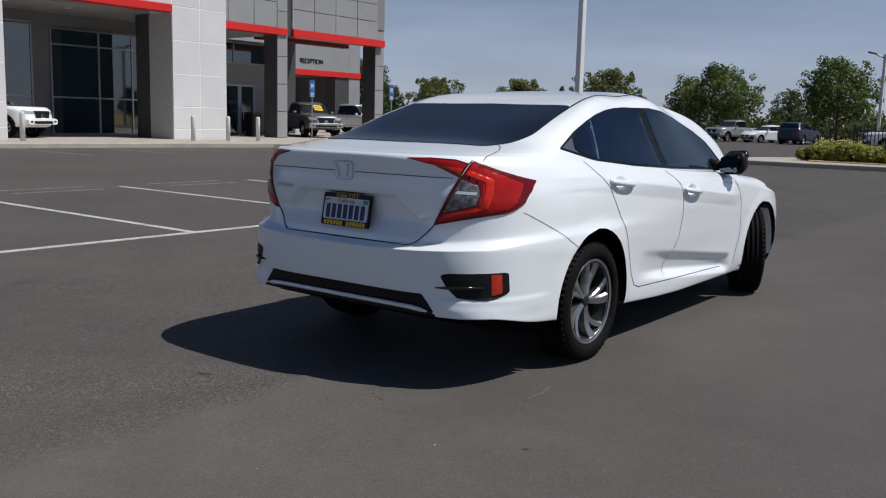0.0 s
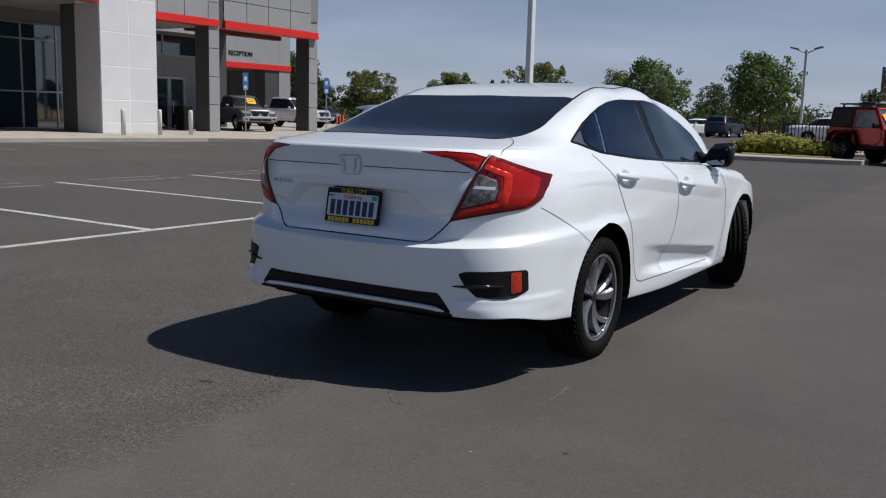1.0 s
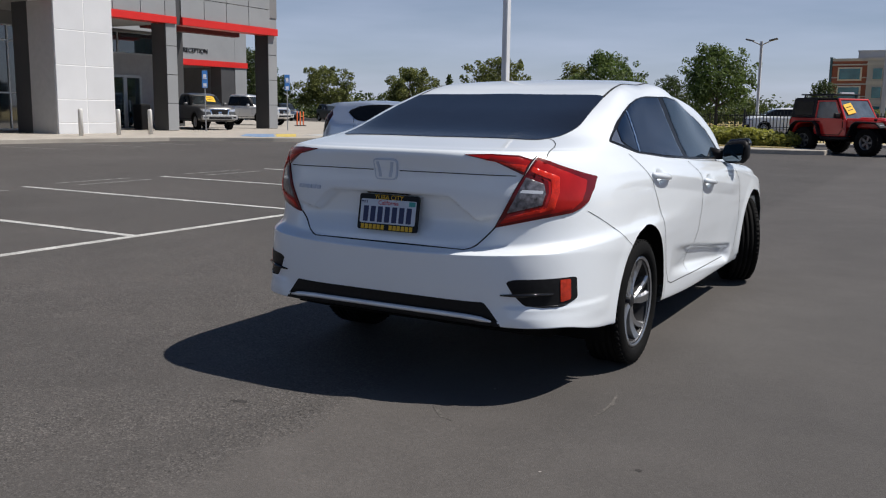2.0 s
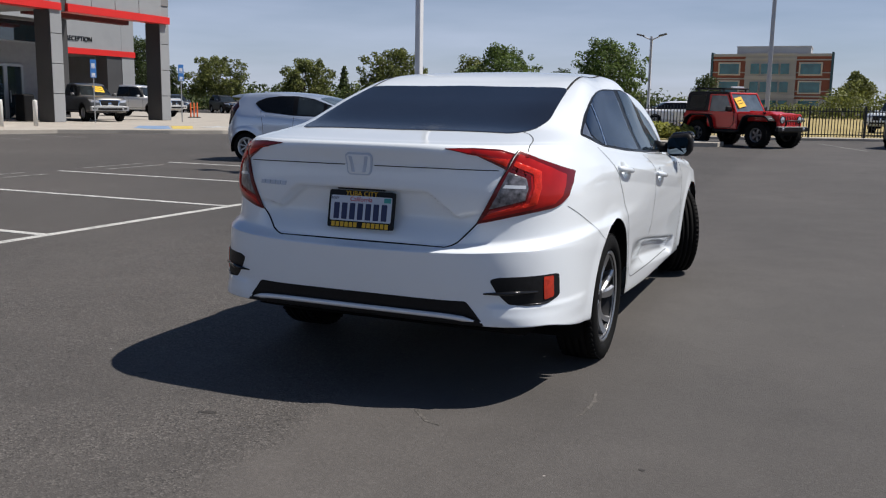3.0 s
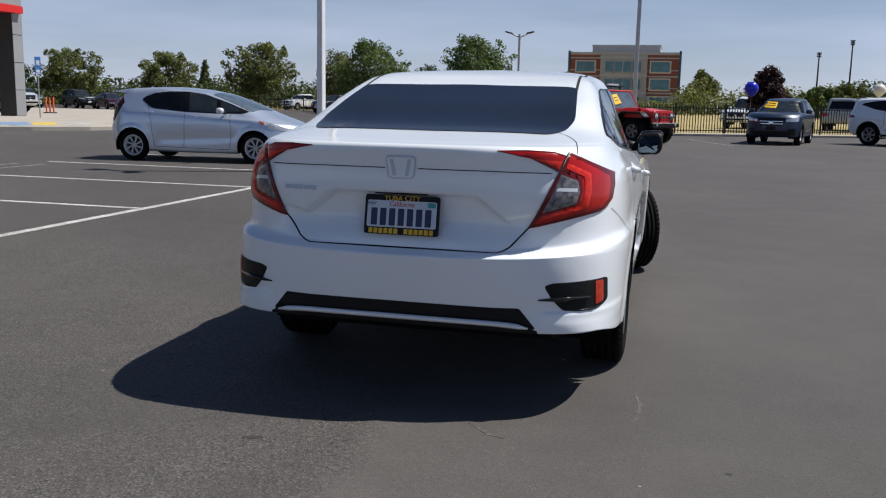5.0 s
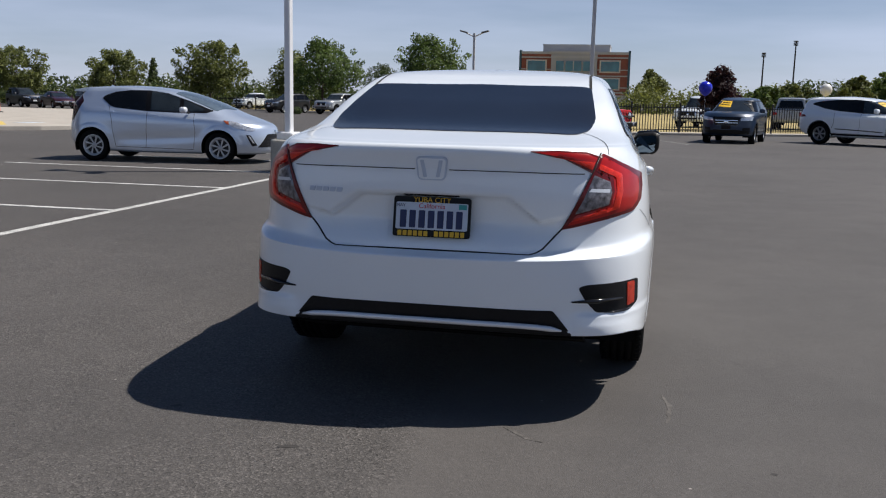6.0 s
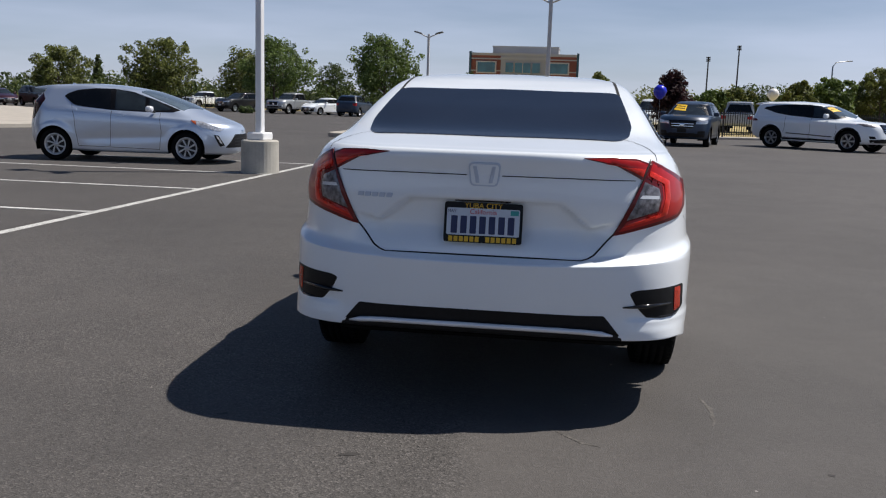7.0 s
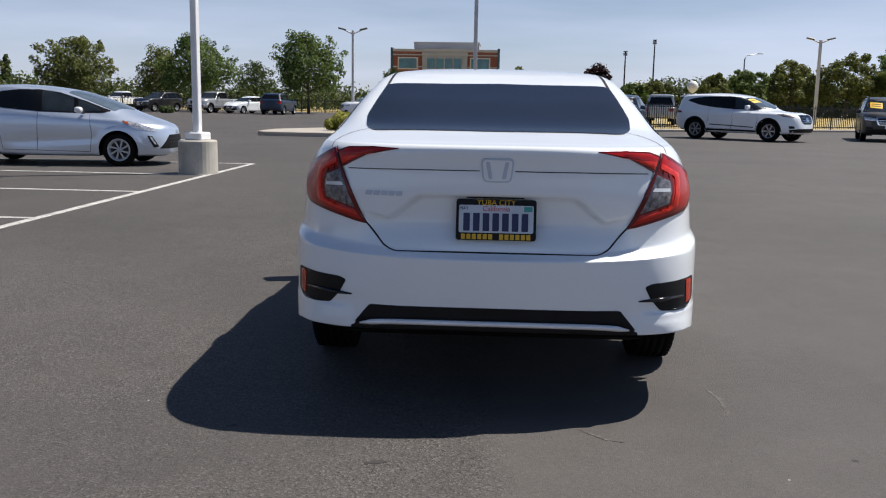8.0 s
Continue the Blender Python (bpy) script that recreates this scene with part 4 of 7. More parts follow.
single("road_verge", prism([(-6, 33.4), (32.2, 53.1), (31.8, 53.9), (-6.4, 34.2)], "z", -0.05, 0.12, bevel=0.02), CONCRETE, "pale concrete kerb below the fence", "kerb", kind="structure")

# worn lettering painted at the stall mouths, as plain bars
for y in (10.75, 13.5, 16.3, 18.5):
    single("parking_line", box(-25.2 if y < 11 else -23.6, -20.0, y - 0.05, y + 0.05, -0.01, 0.004), FADED, "faded white parking line on asphalt before the showroom", "road marking", group="parking lines", kind="structure")
for y0 in (0.75, 3.45, 6.15, 8.95):
    for x in (-10.55, -10.02):
        for k in range(5):
            y = y0 + k * 0.30
            single("stall_lettering", box(x, x + 0.07, y, y + 0.27, -0.01, 0.0035), FADED, "faded white lettering painted on asphalt", "road marking", group="stall lettering", kind="structure")

RAMP_BLUE = material("ramp_blue", (0.18, 0.27, 0.42), 0.8, vary=0.2, scale=5)
RAMP_YELLOW = material("ramp_yellow", (0.55, 0.42, 0.10), 0.8, vary=0.2, scale=5)
single("ramp_patch", prism([(-22.3, 23.2), (-21.0, 22.9), (-20.9, 23.6), (-23.3, 26.3), (-24.2, 25.6)], "z", 0.12, 0.156), RAMP_BLUE, "faded blue painted ramp on the concrete", "ramp marking", kind="structure")
single("ramp_patch", prism([(-20.85, 23.65), (-20.35, 24.2), (-22.8, 27.2), (-23.25, 26.4)], "z", 0.12, 0.156), RAMP_YELLOW, "yellow bumpy warning strip on the concrete", "ramp marking", kind="structure")

single("ramp_patch", box(-21.7, -21.1, 26.3, 27.4, 0.12, 0.156), material("ramp_pale", (0.45, 0.50, 0.54), 0.8, vary=0.3, scale=6), "worn pale paint patch on the concrete", "ramp marking", kind="structure")

# ---- showroom ----
PANEL_WHITE = material("white_cladding", (0.62, 0.63, 0.645), 0.45, vary=0.04, scale=0.8, grain=0.02, random_vary=0.03)
JOINT_WHITE = material("white_joint", (0.86, 0.86, 0.86), 0.6, vary=0.03)
PANEL_GREY = material("grey_cladding", (0.27, 0.28, 0.29), 0.45, vary=0.05, scale=0.8, grain=0.02, random_vary=0.04)
PANEL_DARK = material("dark_cladding", (0.06, 0.06, 0.062), 0.5, vary=0.1, scale=0.8, random_vary=0.05)
RED_BAND = material("red_fascia", (0.60, 0.02, 0.015), 0.4, vary=0.05, scale=1)
STUCCO = material("grey_stucco", (0.20, 0.20, 0.205), 0.9, vary=0.08, scale=0.7, bump=0.2, bump_scale=30)
# fascia red darkened: the shade under the canopy is in the colour
SHADED_RED = material("shaded_red_beam", (0.16, 0.02, 0.017), 0.7, vary=0.1)
SOFFIT = material("soffit", (0.33, 0.33, 0.33), 0.8, vary=0.05)
SHOW_GLASS = material("showroom_glass", (0.018, 0.038, 0.050), 0.03, vary=0.3, scale=0.6, spec=0.8)
SHOW_GLASS.node_tree.nodes["Principled BSDF"].inputs["IOR"].default_value = 1.8
ALUMINIUM = material("aluminium", (0.42, 0.43, 0.44), 0.4, 0.8, vary=0.06)
LAMP_SPOT = material("lamp_spot", (0.7, 0.68, 0.62), 0.4)

shop = thing("showroom_building", "car showroom with white and grey cladding and red fascia", "building", kind="structure")


def panels(x, y0, y1, z0, z1, ys, zs, mat_, thick=0.026, joint=0.03):
    """Cladding panels on a front that looks along +x; ys and zs are the joints between."""
    ys, zs = [y0, *[v for v in ys if y0 < v < y1], y1], [z0, *[v for v in zs if z0 < v < z1], z1]
    for a, b in zip(ys, ys[1:]):
        for c, d in zip(zs, zs[1:]):
            part("panel", box(x - thick, x, a + joint / 2, b - joint / 2, c + joint / 2, d - joint / 2, 0.006), mat_, shop)


Z0 = 0.15
zj = [0.57, 1.47, 2.78, 4.11, 5.44, 6.77]
# white portal
part("portal_leg", box(-29.4, -27.908, 9.72, 12.45, Z0, 8.1), JOINT_WHITE, shop)
part("portal_leg", box(-29.4, -27.908, 19.27, 21.95, Z0, 8.1), JOINT_WHITE, shop)
part("portal_beam", box(-29.4, -27.908, 12.45, 19.27, 5.48, 8.1), JOINT_WHITE, shop)
panels(-27.9, 9.7, 12.47, Z0, 8.1, [11.08], zj, PANEL_WHITE)
panels(-27.9, 19.25, 21.97, Z0, 8.1, [20.61], zj, PANEL_WHITE)
panels(-27.9, 12.47, 19.25, 5.48, 8.1, [13.8, 15.2, 16.5, 17.9], zj, PANEL_WHITE)
part("return_panel", box(-29.42, -27.96, 19.235, 19.262, Z0, 5.18), material("return_cladding", (0.42, 0.42, 0.42), 0.5, vary=0.05), shop)
part("fascia_band", box(-28.4, -27.82, 9.7, 19.23, 5.18, 5.475, 0.01), RED_BAND, shop, "red fascia band")
part("dark_pier", box(-30.42, -29.43, 19.28, 21.9, Z0, 5.3), PANEL_DARK, shop)
# soffits and roof slab
part("soffit", box(-33.6, -29.42, 6.0, 21.9, 5.2, 5.4), SOFFIT, shop)
for y in (8, 11, 14, 16.5):
    part("downlight", lathe([(5.17, 0.001), (5.17, 0.11), (5.2, 0.12)], 16, "z"), LAMP_SPOT, shop, m=pose(-30.8, y, 0))
part("soffit", box(-36.0, -29.75, 21.97, 27.0, 5.02, 5.2), SOFFIT, shop)
part("roof_slab", box(-60, -29.8, -8, 27.05, 5.45, 8.0), STUCCO, shop)
# showroom glazing
part("stucco_wall", box(-33.9, -33.4, -8, 22.0, Z0, 5.3), STUCCO, shop)


def glazing(y0, y1, z0, z1, x, vs, hs, parent=shop, name="showroom_window"):
    win = part(name, box(x - 0.06, x + 0.02, y0, y1, z0, z1), SHOW_GLASS, parent, "dark reflecting showroom glazing")
    for y in (y0, *vs, y1):
        part("mullion", box(x - 0.05, x + 0.07, y - 0.035, y + 0.035, z0, z1, 0.006), ALUMINIUM, win)
    for z in (z0, *hs, z1):
        part("transom", box(x - 0.05, x + 0.065, y0 + 0.035, y1 - 0.035, z - 0.035, z + 0.035, 0.006), ALUMINIUM, win)
    return win


glazing(8.0, 16.3, 0.35, 4.75, -33.36, [10.2, 12.6, 14.4], [1.75])
glazing(17.15, 21.85, 0.2, 4.6, -33.36, [19.35, 21.0], [1.75, 3.95])
# entrance between the portals
part("stucco_wall", box(-35.6, -35.1, 21.97, 31.5, Z0, 5.1), material("entrance_stucco", (0.33, 0.335, 0.34), 0.85, vary=0.06, bump=0.2, bump_scale=30), shop)
door = part("entrance_door", box(-35.14, -35.06, 27.6, 29.6, Z0, 2.75), SHOW_GLASS, shop, "double glass entrance door")
for y in (27.6, 28.55, 28.65, 29.6):
    part("door_frame", box(-35.16, -35.0, y - 0.06, y + 0.06, Z0, 2.75, 0.01), ALUMINIUM, door)
part("door_head", box(-35.16, -34.995, 27.66, 29.54, 2.68, 2.82, 0.01), ALUMINIUM, door)
for y in (28.42, 28.78):
    part("door_pull", tube([(-34.96, y, 0.95), (-34.94, y, 1.0), (-34.94, y, 1.5), (-34.96, y, 1.55)], 0.018, 8), ALUMINIUM, door)
glazing(26.0, 30.6, 3.9, 4.95, -35.05, [28.2], [], name="transom_window")
single("waste_bin", box(-32.2, -31.6, 26.55, 27.15, Z0, 1.35, 0.06, segs=2), BLACK_PLASTIC, "black square waste bin by the entrance column", "bin")
# grey portals and columns
zg = [1.4, 2.7, 4.0, 6.1, 7.0]


def column(x, y0, y1, depth):
    part("column", box(x - depth, x - 0.05, y0 + 0.03, y1 - 0.01, Z0, 6.0), PANEL_DARK, shop)
    part("column_return", box(x - depth, x - 0.045, y0, y0 + 0.028, Z0, 5.0), PANEL_DARK, shop, "dark column side")
    panels(x, y0, y1, Z0, 8.0, [], zg, PANEL_GREY)


column(-29.65, 26.40, 27.07, 0.92)
column(-29.95, 33.70, 34.40, 0.92)
panels(-29.65, 21.97, 26.40, 5.32, 8.0, [23.5, 25.0], [6.5, 7.3], PANEL_GREY)
part("fascia_band", box(-30.2, -29.55, 21.98, 27.0, 5.0, 5.32, 0.01), RED_BAND, shop, "red fascia band")
part("dark_slot", box(-30.6, -29.85, 27.07, 27.5, 5.0, 8.0), PANEL_DARK, shop)
panels(-29.8, 27.5, 33.70, 5.35, 8.0, [29.0, 30.5, 32.1], [6.3, 7.2], PANEL_GREY)
part("fascia_band", box(-30.4, -29.7, 27.5, 34.2, 5.0, 5.35, 0.01), RED_BAND, shop, "red fascia band")
part("canopy_roof", box(-37.5, -29.9, 27.08, 34.35, 5.92, 7.9), STUCCO, shop)
part("canopy_soffit", box(-37.5, -30.42, 27.5, 34.3, 5.75, 5.9), SOFFIT, shop)
part("canopy_beam", box(-32.6, -32.1, 27.52, 33.88, 4.98, 5.74), SHADED_RED, shop, "red inner canopy beam, coloured dark for its shade")
part("canopy_beam", box(-37.0, -30.42, 33.9, 34.3, 5.4, 5.75), STUCCO, shop)
part("column", box(-37.6, -36.8, 33.6, 34.3, Z0, 5.4), PANEL_DARK, shop)

# service reception farther back
svc = thing("service_building", "grey service building with red fascia band", "building", pose(-57.6, 62.4, 0), kind="structure")
part("fascia", box(-1.0, 0.0, -16, -1.62, 5.4, 8.4), PANEL_GREY, svc)
part("fascia_band", box(-1.1, 0.1, -16, 0.0, 4.9, 5.4), RED_BAND, svc, "red fascia band")
part("column", box(-1.3, 0.0, -1.6, -0.05, 0, 8.4), PANEL_GREY, svc)
part("column_side", box(-1.35, -0.05, -3.4, -1.62, 0, 4.9), PANEL_DARK, svc)
part("soffit", box(-8, -1.1, -16, 0, 4.95, 5.3), SOFFIT, svc)
part("back_wall", box(-8.5, -8, -40, 0, 0, 8.4), STUCCO, svc)
part("end_wall", box(-8.0, -1.4, -1.5, -1.0, 0, 5.0), STUCCO, svc)
for y in (-13.5, -9.5):
    part("service_window", box(-8.02, -7.94, y, y + 3.2, 1.2, 3.6), SHOW_GLASS, svc)
letters("RECEPTION", 0.56, GLOSS_BLACK, svc, pose(0.02, -6.6, 6.17, 90, 0, 90), "sign_lettering", 0.05)

# bollards
for i, (x, y) in enumerate(((-26.6, 12.3), (-25.9, 18.69), (-25.9, 20.39), (-25.9, 21.95), (-26.6, 6.0), (-26.6, 8.2))):
    b = lathe([(0, 0.001), (0, 0.085), (0.93, 0.085), (0.985, 0.07), (1.0, 0.001)], 20, "z")
    single("bollard", b, material("bollard_white", (0.62, 0.61, 0.58), 0.5, vary=0.08, scale=5) if i == 0 else bpy.data.materials["bollard_white"], "white painted steel bollard on the pavement", "bollard", pose(x, y, 0.14), group="bollards before the showroom", smooth=True)

SIGN_BLUE = material("sign_blue", (0.05, 0.20, 0.55), 0.4, vary=0.05)
SIGN_WHITE = material("sign_white", (0.7, 0.72, 0.75), 0.4, vary=0.03)
GALV = material("galvanised", (0.36, 0.37, 0.38), 0.5, 0.6, vary=0.1, scale=5)
for x, y in ((-28.0, 27.1), (-27.2, 31.9)):
    s = thing("parking_sign", "blue and white accessible parking sign on a steel post", "sign", pose(x, y, 0.15, 0, 0, -44), group="accessible parking signs")
    part("post", box(-0.02, 0.02, -0.025, 0.025, -0.02, 2.75, 0.004), GALV, s)
    for z0, z1 in ((2.34, 2.74), (1.96, 2.33)):
        plate = part("sign_plate", box(0.022, 0.03, -0.125, 0.125, z0, z1, 0.003), SIGN_BLUE, s)
        part("sign_mark", box(0.029, 0.033, -0.07, 0.07, z0 + 0.08, z1 - 0.16), SIGN_WHITE, plate)
        part("sign_mark", box(0.029, 0.033, -0.09, 0.09, z0 + 0.03, z0 + 0.06), SIGN_WHITE, plate)

# ---- light poles ----
POLE = material("pole_paint", (0.78, 0.79, 0.80), 0.5, vary=0.05, scale=3)
FAR_POLE = material("grey_pole_paint", (0.52, 0.525, 0.54), 0.5, vary=0.06, scale=3)
HEAD_GREY = material("lamp_head_grey", (0.10, 0.103, 0.108), 0.5, vary=0.08)
PIER = material("pier_concrete", (0.44, 0.42, 0.37), 0.9, vary=0.16, scale=3, grain=0.12, bump=0.3, bump_scale=40)


def light_pole(x, y, height, turn, pier=0.0, width=0.065, reach=1.0, label="grey steel lamp post with two lamp heads", paint_=None):
    paint_ = paint_ or FAR_POLE
    p = thing("lamp_post", label, "lamp post", pose(x, y, 0, 0, 0, turn), group="car park lamp posts")
    if pier:
        part("pier", lathe([(-0.02, 0.001), (-0.02, 0.322), (pier - 0.02, 0.317), (pier, 0.298), (pier, 0.001)], 32, "z"), PIER, p, "round weathered concrete pier", smooth=False)
        part("base_cover", box(-0.16, 0.16, -0.16, 0.16, pier - 0.005, pier + 0.13, 0.02), paint_, p)
    bm = bmesh.new()
    for z, w in ((pier, width), (height, width * 0.85)):
        for a, b in ((-1, -1), (1, -1), (1, 1), (-1, 1)):
            bm.verts.new((a * w, b * w, z))
    bm.verts.ensure_lookup_table()
    v = bm.verts
    for k in range(4):
        bm.faces.new((v[k], v[(k + 1) % 4], v[4 + (k + 1) % 4], v[4 + k]))
    bm.faces.new((v[4], v[5], v[6], v[7]))
    bmesh.ops.bevel(bm, geom=bm.edges[:], offset=0.012, segments=1, affect="EDGES")
    part("pole", bm, paint_, p)
    for s in (-1, 1):
        part("arm", tube([(0, 0, height - 0.25), (s * 0.35 * reach, 0, height - 0.1), (s * 0.6 * reach, 0, height + 0.02)], 0.045, 8), paint_, p, smooth=True)
        part("lamp_head", box(min(s * 0.5 * reach, s * 1.05 * reach), max(s * 0.5 * reach, s * 1.05 * reach), -0.17, 0.17, height - 0.02, height + 0.09, 0.03), HEAD_GREY, p, m=Matrix.Translation((s * 0.55, 0, height)) @ Matrix.Rotation(radians(-14 * s), 4, "Y") @ Matrix.Translation((-s * 0.55, 0, -height)))
    return p


light_pole(-4.97, 11.30, 5.4, -14, 0.56, 0.060, reach=0.56, label="tall pale grey steel lamp post on a round concrete pier", paint_=POLE)
light_pole(-10.2, 60.6, 6.1, 0, width=0.09)
light_pole(-1.1, 41.6, 6.5, 8, width=0.10)
light_pole(23.9, 66.0, 6.25, 0, width=0.11)

# ---- office block ----
BRICK = material("office_brick", (0.25, 0.085, 0.058), 0.85, vary=0.1, scale=0.5, grain=0.15, grain_scale=20)
BAND = material("office_band", (0.42, 0.42, 0.425), 0.8, vary=0.08, scale=0.5)
OFFICE_GREY = material("office_grey", (0.36, 0.365, 0.38), 0.8, vary=0.08, scale=0.5)
TEAL = material("teal_glass", (0.03, 0.13, 0.17), 0.06, vary=0.3, scale=0.7, spec=0.8)
TEAL_DARK = material("dark_teal_glass", (0.02, 0.06, 0.075), 0.1, vary=0.2, scale=0.7)
FRAME_PALE = material("office_frame", (0.55, 0.52, 0.48), 0.7, vary=0.05)
office = thing("office_block", "three-storey red brick office block with teal windows", "building", pose(-14.3, 246, -0.45, 0, 0, -0.5) @ Matrix.Scale(1.375, 4), kind="structure")
part("wall", box(-10.4, 10.4, 0, 16, 0, 11.4), BRICK, office)
for z0, z1 in ((3.55, 3.85), (4.55, 4.75), (6.75, 7.0), (7.95, 8.15), (10.25, 10.5), (11.0, 11.5)):
    for x0, x1 in ((-10.45, -4.52), (4.52, 10.45)):
        part("band", box(x0, x1, -0.12, 0.05, z0, z1), BAND, office)
part("central_bay", box(-4.5, 4.5, -0.45, 0.1, 0, 11.5), OFFICE_GREY, office)
for z0, z1 in ((3.4, 4.0), (6.8, 7.4), (10.3, 10.7), (11.15, 11.55)):
    part("bay_band", box(-4.55, 4.55, -0.56, -0.40, z0, z1), BAND, office)
part("base", box(-10.45, 10.45, -0.15, 0.06, 0, 3.2), BAND, office)
part("roof", box(-10.3, 10.3, 0.1, 15.9, 11.38, 11.46), OFFICE_GREY, office)
part("penthouse", box(-6.5, 6.7, 3, 12, 11.4, 12.9), OFFICE_GREY, office)
part("penthouse_cap", box(-6.6, 6.8, 2.9, 12.1, 12.9, 13.1), BAND, office)
for s in (-1, 1):
    part("corner_glass", box(s * 10.65 - 0.22, s * 10.65 + 0.22, -0.2, 4, 0, 11.75), TEAL_DARK, office)
for z in (1.0, 4.4, 7.75):
    for x, w in ((-7.4, 1.75), (7.0, 1.75)):
        win = part("window", box(x - w - 0.28, x + w + 0.28, -0.28, 0.1, z - 0.26, z + 2.16), FRAME_PALE, office, "pale framed window")
        part("pane", box(x - w, x + w, -0.33, 0.0, z, z + 1.9), TEAL, win)
    for x, w in ((-2.75, 0.75), (-0.1, 1.55), (2.55, 0.75)):
        win = part("window", box(x - w - 0.12, x + w + 0.12, -0.58, -0.3, z - 0.12, z + 2.02), OFFICE_GREY, office)
        part("pane", box(x - w, x + w, -0.64, -0.3, z, z + 1.9), TEAL, win)
    part("mullion", box(-0.16, -0.04, -0.70, -0.5, z - 0.1, z + 2.0), FRAME_PALE, office)

# ---- fence ----
IRON = material("black_iron", (0.012, 0.012, 0.013), 0.5, vary=0.1)
f0, f1 = Vector((-5.5, 34.0, 0)), Vector((32.0, 53.4, 0))
fd = (f1 - f0).normalized()
ftot = (f1 - f0).length
fence = thing("iron_fence", "black iron picket fence beside the field", "fence", Matrix.Translation(f0 + Vector((0, 0, 0.1))) @ Matrix.Rotation(math.atan2(fd.y, fd.x), 4, "Z"))
for z in (0.15, 1.12):
    part("rail", box(0, ftot, -0.02, 0.02, z - 0.02, z + 0.02), IRON, fence)
post_me = as_mesh("post", box(-0.032, 0.032, -0.032, 0.032, 0, 1.36, 0.006), IRON, False)
for k in range(int(ftot / 2.4) + 1):
    part("post", post_me, None, fence, m=Matrix.Translation((k * 2.4, 0, 0)))
pick_me = as_mesh("picket", box(-0.014, 0.014, -0.014, 0.014, 0.05, 1.26), IRON, False)
for k in range(int(ftot / 0.135)):
    part("picket", pick_me, None, fence, m=Matrix.Translation((0.07 + k * 0.135, 0, 0)))

g0, g1 = Vector((-42.0, 86.0, 0)), Vector((-10.5, 80.0, 0))
gd, gtot = (g1 - g0).normalized(), (g1 - g0).length
fence = thing("iron_fence", "black iron picket fence behind the far row", "fence", Matrix.Translation(g0) @ Matrix.Rotation(math.atan2(gd.y, gd.x), 4, "Z"))
for z in (0.2, 1.12):
    part("rail", box(0, gtot, -0.02, 0.02, z - 0.025, z + 0.025), IRON, fence)
for k in range(int(gtot / 2.4) + 1):
    part("post", post_me, None, fence, m=Matrix.Translation((k * 2.4, 0, 0)))
for k in range(int(gtot / 0.16)):
    part("picket", pick_me, None, fence, m=Matrix.Translation((0.08 + k * 0.16, 0, 0)))

# balloons
for x, y, z, r, c, label in ((3.9, 36.4, 2.05, 0.29, (0.02, 0.03, 0.55), "blue balloon tied above a parked car"), (12.4, 55.0, 2.45, 0.36, (0.75, 0.75, 0.72), "white balloon tied beyond the fence")):
    b = thing("balloon", label, "balloon", pose(x, y, z))
    part("skin", lathe([(-1.15 * r, 0.001), (-1.1 * r, 0.08 * r), (-0.92 * r, 0.42 * r), (-0.45 * r, 0.84 * r), (0.1 * r, r), (0.6 * r, 0.86 * r), (0.95 * r, 0.48 * r), (1.06 * r, 0.001)], 24, "z"), material("balloon_skin", c, 0.25, vary=0.05), b, smooth=True)
    part("string", tube([(0, 0, -1.15 * r), (0.01, 0, -0.6), (0, 0.01, -z + 0.1)], 0.004, 5), SIGN_WHITE, b)
# ---- other vehicles: a lower body and a cabin, with fitted glass, lamps and wheels ----
SILVER = paint("silver_blue_paint", (0.56, 0.635, 0.755), 0.55, 0.30)
SMOKED_RED = material("smoked_red_lens", (0.022, 0.004, 0.005), 0.15, vary=0.3, scale=14, spec=0.4)
# glass whose pale blue base colour stands in for reflected sky
SKY_PALE_GLASS = material("sky_pale_glass", (0.085, 0.115, 0.145), 0.06, vary=0.3, scale=3, spec=0.8)
GREY_METAL = paint("grey_metal_paint", (0.10, 0.10, 0.10), 0.4, 0.38, 0.6)
SILVER_METAL = paint("silver_metal_paint", (0.62, 0.62, 0.62), 0.5)
RED_PAINT = paint("red_paint", (0.58, 0.012, 0.012), 0.0, 0.35, 0.5)
CHARCOAL = paint("charcoal_paint", (0.026, 0.027, 0.030), 0.3, 0.4, 0.4)
BLUE_GREY = paint("blue_grey_paint", (0.012, 0.030, 0.066), 0.2, 0.4, 0.35)
DARK_PAINT = paint("dark_paint", (0.02, 0.021, 0.023), 0.3)
MAROON = paint("maroon_paint", (0.045, 0.008, 0.010), 0.3)
PALE_BLUE = paint("pale_grey_paint", (0.36, 0.38, 0.40), 0.4)
STICKER = material("price_sticker", (0.80, 0.48, 0.01), 0.5, vary=0.05)
SEAT = material("seat_cloth", (0.04, 0.04, 0.042), 0.9, vary=0.2)


